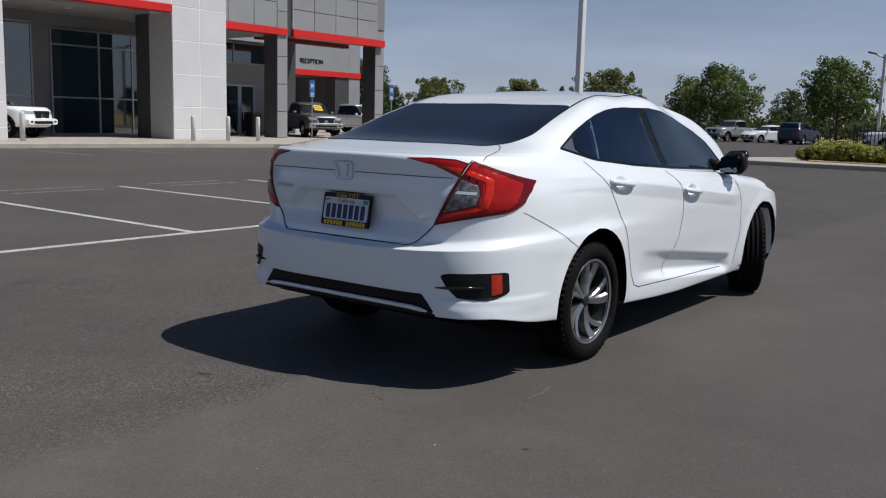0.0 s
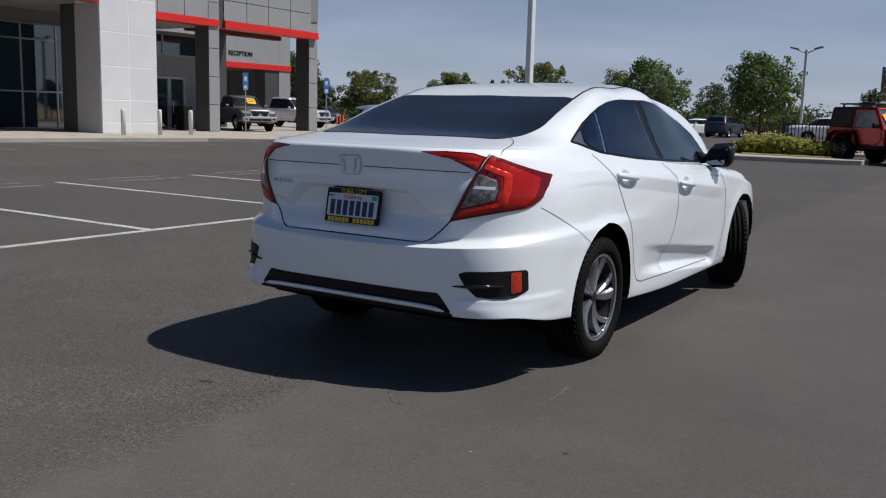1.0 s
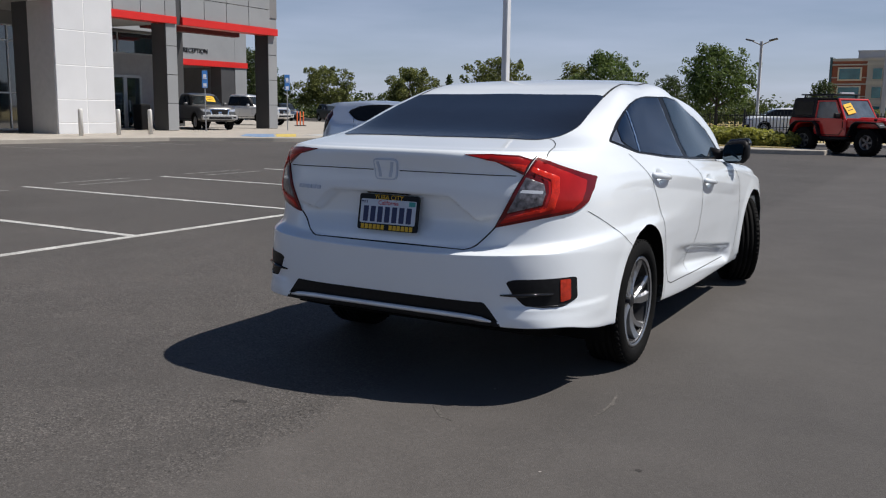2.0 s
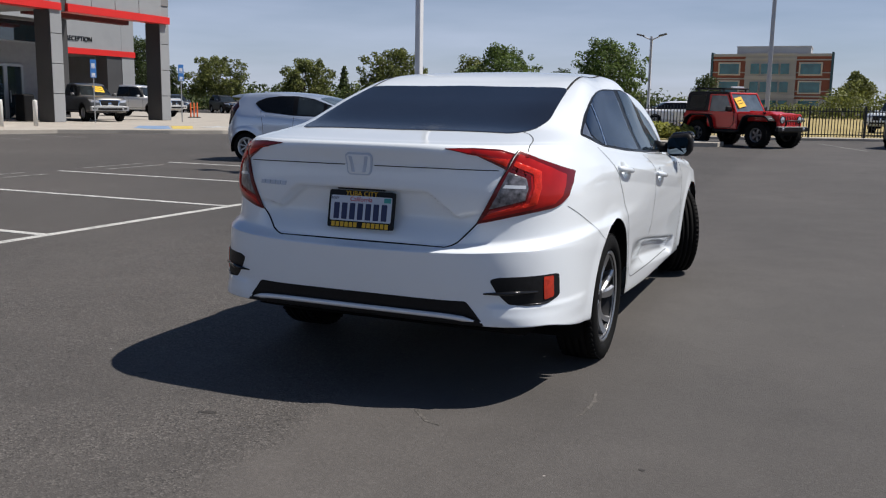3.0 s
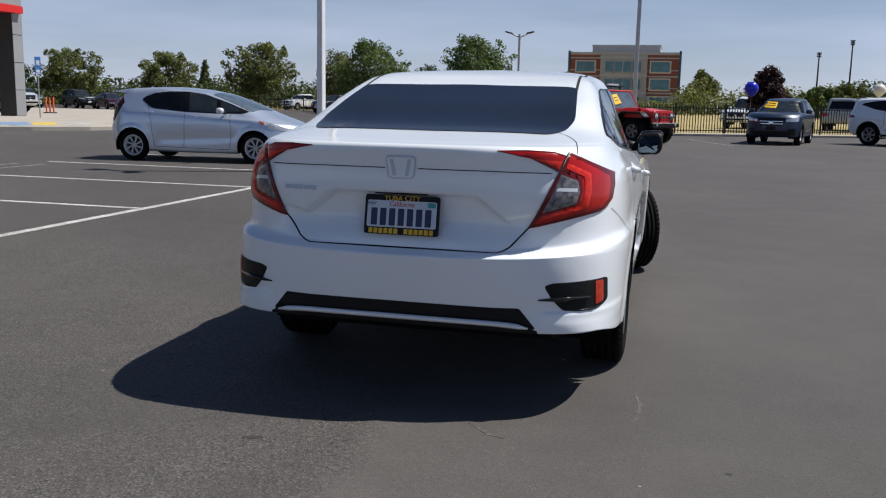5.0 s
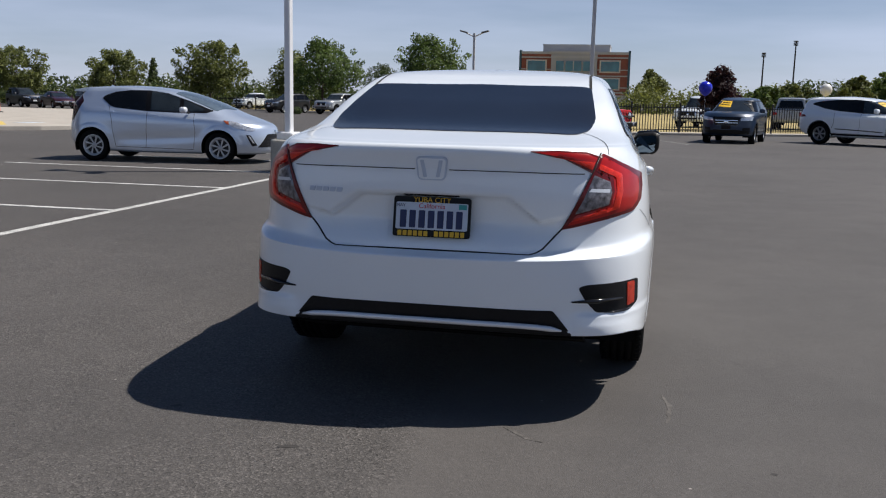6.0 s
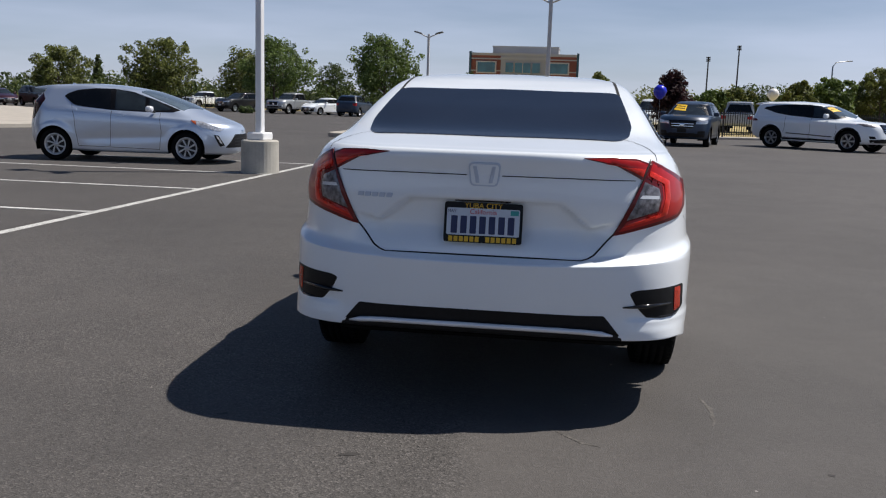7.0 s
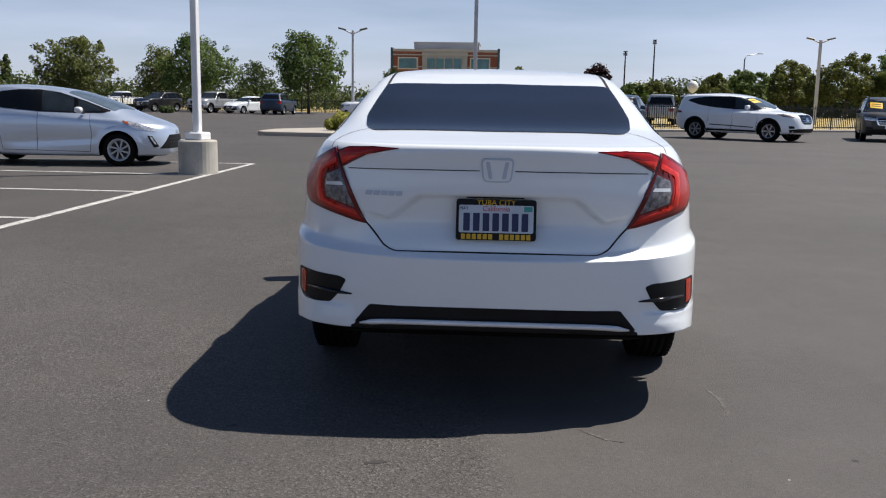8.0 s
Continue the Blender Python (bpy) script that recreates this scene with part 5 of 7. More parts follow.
def steel_wheel(parent, m, radius, width, rim, spokes=7, light=None, dark=None, knobby=False, curl=0.05, blade=0.022):
    light, dark = light or ALLOY, dark or ALLOY_DARK
    h = width / 2
    wheel = part("wheel", lathe([(-h * 0.8, rim), (-h * 0.8, rim - 0.02), (h * 0.2, rim - 0.04), (h * 0.7, rim - 0.015), (h * 0.8, rim + 0.004), (h * 0.7, rim + 0.01)], 28, "x", closed=True), light, parent, m=m, smooth=True)
    tyre = lathe([(-h * 0.75, rim), (-h, rim + (radius - rim) * 0.45), (-h * 0.9, radius - 0.015), (-h * 0.7, radius), (h * 0.7, radius), (h * 0.9, radius - 0.015), (h, rim + (radius - rim) * 0.45), (h * 0.75, rim)], 36, "x", closed=True)
    if knobby:
        for k in range(30):
            for s in (-1, 1):
                b2 = box(-h * 0.16, h * 0.16, -0.022, 0.022, -0.01, 0.012)
                b2.transform(Matrix.Rotation(2 * math.pi * k / 30 + 0.05 * s, 4, "X") @ Matrix.Translation((s * h * 0.78, 0, radius - 0.004)))
                me = bpy.data.meshes.new("knob")
                b2.to_mesh(me)
                b2.free()
                tyre.from_mesh(me)
                bpy.data.meshes.remove(me)
    part("tyre", tyre, RUBBER, wheel, "black rubber tyre", smooth=True)
    part("dish", lathe([(h * 0.15, rim - 0.03), (h * 0.2, 0.001)], 24, "x"), dark, wheel)
    sp = box(h * 0.25, h * 0.5, 0.02, rim - 0.02, -blade, blade, 0.005)
    for v in sp.verts:
        t = v.co.y / rim
        v.co.z = v.co.z * (0.7 + 0.9 * t) + curl * t * t
    me = as_mesh("spoke", sp, light, False)
    for k in range(spokes):
        part("spoke", me, None, wheel, m=Matrix.Rotation(2 * math.pi * k / spokes, 4, "X"))
    part("hub_cap", lathe([(h * 0.3, 0.05), (h * 0.52, 0.045), (h * 0.56, 0.001)], 16, "x"), light, wheel, smooth=True)
    return wheel


def vehicle(name, label, mat_, m, L, W, H, belt, hood, nose, zb=0.28, axles=(0.8, 3.5), r=0.34, tread=0.22, cabin=(0.1, 0.45, 1.9, 2.9), top=0.80, tail=0.06, n=(3.5, 3.0), cab_n=(5, 4), pillars=(), counts=(16, 20, 14), steps=4, bed=None, group="", arch=1.13, rim=0.62, roof_rails=False, hood_y=None, clad=True, flare=False):
    """y runs from the tail (0) to the nose (L). belt: heights of the belt line at the tail and at the windscreen; hood: height at its base;
    nose: height at the front edge. cabin: y of the rear glass's foot and head, the windscreen's head and foot."""
    car = thing(name, label, "car", m, group)
    w = W / 2
    br, bf = belt
    tz = br
    c0, c1, c2, c3 = cabin
    hy = hood_y or c3
    o = lambda yr, yf, ww, z, **k: outline(yr, yf, ww, z, counts=counts, nr=n[0], nf=n[1], **k)
    lr, lf = min(0.7, axles[0] + 0.1), min(0.8, L - axles[1])
    mid = (br + bf) / 2
    rings = [
        o(0.14, L - 0.18, (w * 0.9, w * 0.92, w * 0.9), (zb + 0.05, zb + 0.05, zb, zb, zb, zb, zb), lr=lr, lf=lf),
        o(0.04, L - 0.06, (w * 0.97, w * 0.97, w * 0.97), (zb + 0.1, zb + 0.1, zb + 0.05, zb + 0.04, zb + 0.04, zb + 0.06, zb + 0.06), lr=lr, lf=lf),
        o(0.0, L, (w, w * 0.985, w), (0.62, 0.62, 0.58, 0.58, 0.58, 0.55, 0.55), lr=lr, lf=lf),
        o(0.03, L - 0.02, (w, w * 0.995, w), (tz * 0.85, tz * 0.85, br * 0.86, mid * 0.86, hood * 0.86, nose * 0.86, nose * 0.85), lr=lr, lf=lf),
        o(tail, L - 0.10, (w * 0.97, w * 0.975, w * 0.96), (tz - 0.03, tz - 0.03, br - 0.03, mid - 0.03, hood - 0.05, nose - 0.03, nose - 0.02), lr=lr, lf=lf),
        o(tail + 0.05, L - 0.22, (w * 0.93, w * 0.94, w * 0.88), (tz, tz, br, mid, hood, nose + 0.05, nose + 0.05), lr=lr, lf=lf),
        o(tail + 0.3, hy + 0.1, (w * 0.6, w * 0.6, w * 0.55), (tz, tz, br, mid, hood + 0.02, hood + 0.02, hood + 0.02), lr=0.4, lf=0.4),
        o(L * 0.45, L * 0.55, (0.01, 0.01, 0.01), (tz, tz, br, mid, hood, hood, hood), lr=0.05, lf=0.05),
    ]
    cut = tuple((a, r, r * arch, 0.35) for a in axles)
    verts, quads, _ = shell(rings, steps, cut)
    me, tree = skin_mesh("body", verts, quads, mat_)
    part("body", me, None, car)
    part("underside", prism([(0.2, zb + 0.1), (L - 0.25, zb + 0.08), (L - 0.25, 0.6), (0.2, 0.6)], "x", -w * 0.62, w * 0.62), UNDER, car)
    for a in axles:
        for s in (-1, 1):
            arc = bmesh.new()
            rows = []
            for k in range(17):
                g = math.pi * (-0.1 + 1.2 * k / 16)
                rows.append([arc.verts.new((s * x, a + r * arch * 1.003 * math.cos(g), r + r * arch * 1.003 * math.sin(g))) for x in (w * 0.985, w * 0.55)])
            for (a0, b0), (a1, b1) in zip(rows, rows[1:]):
                arc.faces.new((a0, b0, b1, a1))
            part("wheel_well", arc, UNDER, car, smooth=True)
            t = Matrix.Translation((s * (w - tread / 2 - 0.02), a, r))
            if s < 0:
                t = t @ Matrix.Rotation(math.pi, 4, "Z")
            steel_wheel(car, t, r, tread, r * rim)
    # cabin
    wt = w * top
    o2 = lambda yr, yf, ww, z, **k: outline(yr, yf, ww, z, counts=counts, nr=cab_n[0], nf=cab_n[1], **k)

    def level(t):
        """A ring of the cabin at a height between belt (0) and roof edge (1)."""
        wr = w * 0.95 + (wt - w * 0.95) * t
        zr = br - 0.02 + (H - 0.07 - br) * t
        zf = bf - 0.02 + (H - 0.07 - bf) * t
        ys, ye = c0 + (c1 - c0) * t, c3 + (c2 - c3) * t
        span = ye - ys
        return o2(ys, ye, (wr, wr, wr * (0.97 - 0.02 * t)), (zr, zr, zr, (zr + zf) / 2 + 0.015 * t, zf, zf, zf), lr=min(0.45, span * 0.3), lf=min(0.55, span * 0.3))

    ring_r = [level(-0.06), level(0.0), level(0.5), level(0.9), level(1.0)]
    top_z = lambda d: (H - d - 0.02, H - d - 0.015, H - d - 0.005, H - d, H - d - 0.02, H - d - 0.04, H - d - 0.05)
    ring_r.append(o2(c1 + 0.06, c2 - 0.1, (wt * 0.9, wt * 0.9, wt * 0.86), top_z(0.03), lr=0.3, lf=0.3))
    ring_r.append(o2(c1 + 0.2, c2 - 0.25, (wt * 0.5, wt * 0.5, wt * 0.45), top_z(0.005), lr=0.2, lf=0.2))
    ring_r.append(o2((c1 + c2) / 2 - 0.2, (c1 + c2) / 2 + 0.2, (0.005, 0.005, 0.005), (H, H, H, H, H, H, H), lr=0.1, lf=0.1))
    verts, quads, _ = shell(ring_r, steps)
    me, ctree = skin_mesh("cabin", verts, quads, mat_)
    cab = part("cabin", me, None, car)

    def edge(t, y_rear):
        return (c0 + (c1 - c0) * t, br - 0.02 + (H - 0.07 - br) * t) if y_rear else (c3 + (c2 - c3) * t, bf - 0.02 + (H - 0.07 - bf) * t)

    lo, hi = 0.13, 0.86
    (ra, za), (rb, zbb) = edge(lo, True), edge(hi, True)
    (fa, zc), (fb, zd) = edge(lo, False), edge(hi, False)
    cuts = [None, *pillars, None]
    for side in "xl":
        band = [(ra + 0.10, za - 0.03), (fa - 0.08, zc - 0.03), (fb - 0.02, zd + 0.03), ((fb + rb) / 2, (zbb + zd) / 2 + 0.045), (rb + 0.08, zbb + 0.03)]
        part("window_surround", patch(ctree, side, band, 0.007, 0.05, 0.04), TRIM_BLACK, cab, smooth=True)
        for p, q in zip(cuts, cuts[1:]):
            a0, a1 = (ra + 0.16, rb + 0.14) if p is None else (p + 0.04, p + 0.04)
            b0, b1 = (fa - 0.18, fb - 0.10) if q is None else (q - 0.04, q - 0.04)
            zl = lambda y, u, v, ys, ye: u + (v - u) * (y - ys) / max(0.01, ye - ys)
            quad = [(a0, zl(a0, za, zc, ra, fa)), (b0, zl(b0, za, zc, ra, fa)), (b1, zl(b1, zbb, zd, rb, fb)), (a1, zl(a1, zbb, zd, rb, fb))]
            part("side_window", patch(ctree, side, quad, 0.013, 0.05, 0.04), DARK_GLASS, cab, smooth=True)
    part("windscreen", patch(ctree, "f", [(-w * 0.80, zc + 0.02), (w * 0.80, zc + 0.02), (wt * 0.84, zd + 0.02), (-wt * 0.84, zd + 0.02)], 0.004, 0.12, 0.05), CLEAR_DARK, cab, smooth=True)
    part("rear_window", patch(ctree, "y", [(-w * 0.78, za + 0.05), (w * 0.78, za + 0.05), (wt * 0.80, zbb), (-wt * 0.80, zbb)], 0.004, 0.12, 0.05), DARK_GLASS, cab, smooth=True)
    for s in (-1, 1):
        mir = box(s * (w + 0.0) - 0.1, s * (w + 0.0) + 0.1, c3 - 0.36, c3 - 0.24, bf + 0.02, bf + 0.17, 0.04, segs=2)
        part("door_mirror", mir, mat_, car, m=Matrix.Translation((s * 0.06, -0.1, 0)), smooth=True)
        # shut lines and handles
        side = "x" if s > 0 else "l"
        doors = [*pillars, c3 - 0.15]
        for y in doors:
            if axles[0] + r * 0.9 < y < axles[1] - r * 0.9:
                part("shut_line", seam(tree, side, [(y, mid - 0.06), (y + 0.02, 0.6), (y - 0.02, zb + 0.12)], 0.012, step=0.08), GAP, car)
        for y in pillars:
            part("door_handle", patch(tree, side, [(y + 0.06, mid - 0.17), (y + 0.24, mid - 0.18), (y + 0.24, mid - 0.135), (y + 0.06, mid - 0.125)], 0.02, 0.1, 0.01), mat_, car, smooth=True)
    fz = nose
    for s in (-1, 1):
        f = (lambda p: p) if s > 0 else mirrored
        part("headlamp", patch(tree, "f", f([(w * 0.50, fz - 0.13), (w * 0.93, fz - 0.07), (w * 0.90, fz - 0.21), (w * 0.52, fz - 0.22)]), 0.006, 0.06, 0.02), LAMP_GLASS, car, "clear headlamp", smooth=True)
        part("tail_lamp", patch(tree, "y", f([(w * 0.60, tz - 0.12), (w * 0.93, tz - 0.08), (w * 0.93, tz - 0.30), (w * 0.66, tz - 0.27)]), 0.006, 0.06, 0.02), RED_LENS, car, "red tail lamp", smooth=True)
        part("fog_lamp", patch(tree, "f", f([(w * 0.58, zb + 0.20), (w * 0.84, zb + 0.21), (w * 0.84, zb + 0.31), (w * 0.60, zb + 0.29)]), 0.005, 0.06, 0.02), BLACK_PLASTIC, car, smooth=True)
    gh = 0.34 if bed else 0.28
    grille = part("grille", patch(tree, "f", [(-w * 0.54, fz - 0.09), (w * 0.54, fz - 0.09), (w * 0.42, fz - 0.11 - gh), (-w * 0.42, fz - 0.11 - gh)], 0.005, 0.06, 0.06), GLOSS_BLACK if mat_ is BLUE_GREY else CHROME, car, "dark grille with bright bars", smooth=True)
    part("mesh_panel", patch(tree, "f", [(-w * 0.46, fz - 0.12), (w * 0.46, fz - 0.12), (w * 0.385, fz - 0.08 - gh), (-w * 0.385, fz - 0.08 - gh)], 0.012, 0.06, 0.05), BLACK_PLASTIC, grille, smooth=True)
    for k in range(2):
        z = fz - 0.10 - gh * (0.36 + 0.30 * k)
        part("grille_bar", patch(tree, "f", [(-w * 0.42, z), (w * 0.42, z), (w * 0.42, z - 0.022), (-w * 0.42, z - 0.022)], 0.018, 0.1, 0.004), ALLOY_DARK if bed else CHROME, grille, smooth=True)
    part("badge", patch(tree, "f", [(-0.08, fz - 0.10 - gh * 0.35), (0.08, fz - 0.10 - gh * 0.35), (0.07, fz - 0.10 - gh * 0.72), (-0.07, fz - 0.10 - gh * 0.72)], 0.022, 0.05, 0.03), CHROME, grille, smooth=True)
    part("bumper_skirt", patch(tree, "f", [(-w * 0.80, zb + 0.07), (w * 0.80, zb + 0.07), (w * 0.86, zb + 0.20), (w * 0.55, zb + 0.12 + 0.08), (-w * 0.55, zb + 0.20), (-w * 0.86, zb + 0.20)], 0.004, 0.08, 0.02), BLACK_PLASTIC, car, smooth=True)
    part("lower_intake", patch(tree, "f", [(-w * 0.55, zb + 0.12), (w * 0.55, zb + 0.12), (w * 0.5, zb + 0.22), (-w * 0.5, zb + 0.22)], 0.005, 0.08, 0.03), BLACK_PLASTIC, car, smooth=True)
    part("number_plate", patch(tree, "f", [(-0.16, zb + 0.24), (0.16, zb + 0.24), (0.16, zb + 0.38), (-0.16, zb + 0.38)], 0.015, 0.1, 0.01), BLACK_PLASTIC if mat_ is BLUE_GREY else SIGN_WHITE, car)
    if clad:
        for side in "xl":
            part("sill_cladding", patch(tree, side, [(axles[0] + r * 1.15, zb + 0.02), (axles[1] - r * 1.15, zb + 0.02), (axles[1] - r * 1.15, zb + 0.14), (axles[0] + r * 1.15, zb + 0.14)], 0.006, 0.2, 0.02), BLACK_PLASTIC, car, smooth=True)
    if flare:
        for side in "xl":
            for a in axles:
                ring = [(a + (r * arch + 0.028) * math.cos(q), r + (r * arch + 0.028) * math.sin(q)) for q in (math.pi * (0.02 + 0.96 * k / 16) for k in range(17))]
                part("arch_trim", seam(tree, side, ring, 0.06, 0.006, step=0.1), BLACK_PLASTIC, car, "black arch trim")
    if bed:
        part("bed_well", patch(tree, "z", [(-w * 0.80, bed[0]), (w * 0.80, bed[0]), (w * 0.80, bed[1]), (-w * 0.80, bed[1])], 0.004, 0.2, 0.05), BLACK_PLASTIC, car, "dark open load bed")
    if roof_rails:
        for s in (-1, 1):
            part("roof_rail", tube([(s * wt * 0.86, c1 + 0.15, H - 0.06), (s * wt * 0.86, c1 + 0.25, H + 0.02), (s * wt * 0.86, c2 - 0.3, H + 0.015), (s * wt * 0.86, c2 - 0.15, H - 0.06)], 0.02, 6), GLOSS_BLACK, car, smooth=True)
    return car, tree, ctree


def price_card(car, ctree, x0, x1, z0, z1):
    card = part("price_card", patch(ctree, "f", [(x0, z0), (x1, z0 + 0.03), (x1, z1 + 0.03), (x0, z1)], 0.01, 0.1, 0.01), STICKER, car, "yellow price card on the windscreen")
    for k in range(2):
        z = z0 + (z1 - z0) * (0.3 + 0.35 * k)
        part("card_bar", patch(ctree, "f", [(x0 + 0.05, z), (x1 - 0.05, z + 0.02), (x1 - 0.05, z + 0.05), (x0 + 0.05, z + 0.03)], 0.014, 0.1, 0.0), BLACK_PLASTIC, card)


def facing(x, y, heading, back):
    """A pose whose +y points along the heading (degrees from +x), with the point (0, back) of the thing at x, y."""
    return Matrix.Translation((x, y, 0)) @ Matrix.Rotation(radians(heading - 90), 4, "Z") @ Matrix.Translation((0, -back, 0))


# silver hatchback in the stall beyond the lamp post
def hatchback(m):
    car = thing("silver_hatchback", "silver-blue five-door hatchback parked in a stall", "car", m)

    def o(*a, **k):
        return outline(*a, counts=(40, 50, 44), **k)

    rings = [
        o(0.12, 3.86, (0.74, 0.77, 0.74), (0.26, 0.26, 0.20, 0.18, 0.18, 0.18, 0.18), lr=0.6, lf=0.9),
        o(0.03, 3.94, (0.80, 0.81, 0.80), (0.32, 0.32, 0.24, 0.21, 0.21, 0.21, 0.22), lr=0.6, lf=0.9),
        o(0.0, 3.99, (0.84, 0.828, 0.84), (0.48, 0.48, 0.42, 0.38, 0.40, 0.36, 0.36), lr=0.6, lf=0.9),
        o(0.0, 3.985, (0.847, 0.84, 0.845), (0.62, 0.62, 0.58, 0.55, 0.57, 0.53, 0.52), lr=0.6, lf=0.9),
        o(0.03, 3.96, (0.842, 0.847, 0.84), (0.78, 0.78, 0.76, 0.73, 0.73, 0.67, 0.65), lr=0.6, lf=0.95),
        o(0.05, 3.90, (0.826, 0.835, 0.822), (0.92, 0.92, 0.91, 0.86, 0.82, 0.75, 0.73), lr=0.6, lf=0.95),
        o(0.06, 3.74, (0.80, 0.812, 0.77), (1.0, 1.0, 0.99, 0.93, 0.88, 0.82, 0.80), lr=0.55, lf=0.9),
        o(0.07, 3.34, (0.775, 0.788, 0.72), (1.06, 1.06, 1.05, 0.975, 0.945, 0.94, 0.945), lr=0.5, lf=0.6),
        o(0.19, 2.86, (0.71, 0.725, 0.64), (1.20, 1.20, 1.20, 1.17, 1.13, 1.14, 1.145), lr=0.45, lf=0.5),
        o(0.31, 2.34, (0.64, 0.655, 0.58), (1.335, 1.335, 1.345, 1.35, 1.32, 1.31, 1.315), lr=0.35, lf=0.4),
        o(0.36, 2.06, (0.585, 0.60, 0.53), (1.375, 1.378, 1.395, 1.405, 1.38, 1.37, 1.375), lr=0.3, lf=0.35),
        o(0.66, 1.8, (0.38, 0.40, 0.34), (1.40, 1.405, 1.425, 1.436, 1.42, 1.41, 1.41), lr=0.25, lf=0.3),
        o(0.9, 1.6, (0.004, 0.004, 0.004), (1.425, 1.428, 1.438, 1.443, 1.435, 1.43, 1.43), lr=0.1, lf=0.1),
    ]

    def push(v):
        x, y, z = v[..., 0], v[..., 1], v[..., 2]
        side = (x > 0.7) & (y > 0.9) & (y < 3.0)
        dip = 0.02 * np.exp(-((z - (0.42 + 0.05 * (y - 1.0))) / 0.09) ** 2) * smooth_step((y - 0.95) / 0.4) * smooth_step((2.9 - y) / 0.4)
        for wy in (0.62, 3.12):
            r = np.hypot(y - wy, z - 0.30)
            x = x + 0.012 * smooth_step((0.44 - r) / 0.05) * (x > 0.7) * (z > 0.2)
        v[..., 0] = x - dip * side
        return v

    verts, quads, _ = shell(rings, 7, ((0.62, 0.30, 0.345, 0.4), (3.12, 0.30, 0.345, 0.4)), push)
    me, tree = skin_mesh("body", verts, quads, SILVER)
    part("body", me, None, car)
    part("floor_pan", prism([(0.2, 0.26), (3.75, 0.22), (3.7, 0.6), (0.2, 0.6)], "x", -0.52, 0.52), UNDER, car)
    for a in (0.62, 3.12):
        for s in (-1, 1):
            arc = bmesh.new()
            rows = []
            for k in range(21):
                g = math.pi * (-0.1 + 1.2 * k / 20)
                rows.append([arc.verts.new((s * x, a + 0.347 * math.cos(g), 0.30 + 0.347 * math.sin(g))) for x in (0.835, 0.48)])
            for (a0, b0), (a1, b1) in zip(rows, rows[1:]):
                arc.faces.new((a0, b0, b1, a1))
            part("wheel_well", arc, UNDER, car, smooth=True)
            t = Matrix.Translation((s * 0.735, a, 0.297))
            if s < 0:
                t = t @ Matrix.Rotation(math.pi, 4, "Z")
            steel_wheel(car, t, 0.297, 0.175, 0.20, 8, CAP_SILVER, ALLOY_DARK, False, 0.12, 0.015)
    win = [(0.80, 1.19), (0.86, 1.245), (1.05, 1.315), (1.36, 1.352), (1.70, 1.354), (2.06, 1.305), (2.50, 1.165), (2.97, 0.99), (2.85, 0.952), (2.35, 0.945), (1.7, 0.965), (1.08, 1.02), (0.98, 1.05)]
    rear_pane = [(0.86, 1.19), (0.92, 1.24), (1.08, 1.298), (1.36, 1.336), (1.66, 1.338), (1.69, 0.985), (1.12, 1.035), (1.02, 1.065)]
    front_pane = [(1.75, 1.337), (1.86, 1.325), (2.08, 1.282), (2.30, 1.215), (2.32, 0.965), (1.78, 0.982)]
    corner = [(2.38, 1.185), (2.52, 1.135), (2.80, 1.015), (2.77, 0.98), (2.40, 0.965)]
    for side in "xl":
        sur = part("window_surround", patch(tree, side, win, 0.004, 0.035, 0.02), TRIM_BLACK, car, "black window surround", smooth=True)
        for pane, mat_ in ((rear_pane, DARK_GLASS), (front_pane, CLEAR_DARK), (corner, CLEAR_DARK)):
            part("side_window", patch(tree, side, pane, 0.007, 0.035, 0.015), mat_, sur, smooth=True)
        for line in ([(1.72, 0.95), (1.70, 0.60), (1.68, 0.27)], [(2.62, 0.93), (2.66, 0.6), (2.62, 0.27)], [(0.95, 1.06), (1.02, 0.80), (1.03, 0.62), (1.08, 0.30)], [(1.08, 0.285), (2.62, 0.26)]):
            part("shut_line", seam(tree, side, line, 0.008, step=0.04), GAP, car)
        for hy, hz in ((0.86, 0.935), (1.76, 0.87)):
            part("door_handle", patch(tree, side, [(hy, hz), (hy + 0.2, hz - 0.015), (hy + 0.2, hz + 0.025), (hy, hz + 0.04)], 0.022, 0.05, 0.015), SILVER, car, smooth=True)
        part("headlamp", patch(tree, side, [(3.20, 0.83), (3.42, 0.795), (3.78, 0.66), (3.72, 0.62), (3.40, 0.69)], 0.005, 0.03, 0.02), LAMP_GLASS, car, "clear swept headlamp", smooth=True)
        part("turn_lamp", patch(tree, side, [(3.20, 0.820), (3.30, 0.800), (3.32, 0.735), (3.26, 0.765)], 0.009, 0.03, 0.012), AMBER, car, "amber turn lamp", smooth=True)
        part("fog_lamp_slot", patch(tree, side, [(3.62, 0.56), (3.70, 0.55), (3.80, 0.36), (3.72, 0.34)], 0.005, 0.03, 0.015), BLACK_PLASTIC, car, smooth=True)
        part("fog_lamp_blade", patch(tree, side, [(3.655, 0.54), (3.685, 0.54), (3.76, 0.40), (3.73, 0.40)], 0.010, 0.03, 0.008), LAMP_GLASS, car, smooth=True)
        part("tail_lamp", patch(tree, side, [(0.14, 1.27), (0.36, 1.24), (0.44, 1.13), (0.33, 0.94), (0.21, 0.76), (0.02, 0.78)], 0.006, 0.03, 0.02), SMOKED_RED, car, "smoked dark red tail lamp", smooth=True)
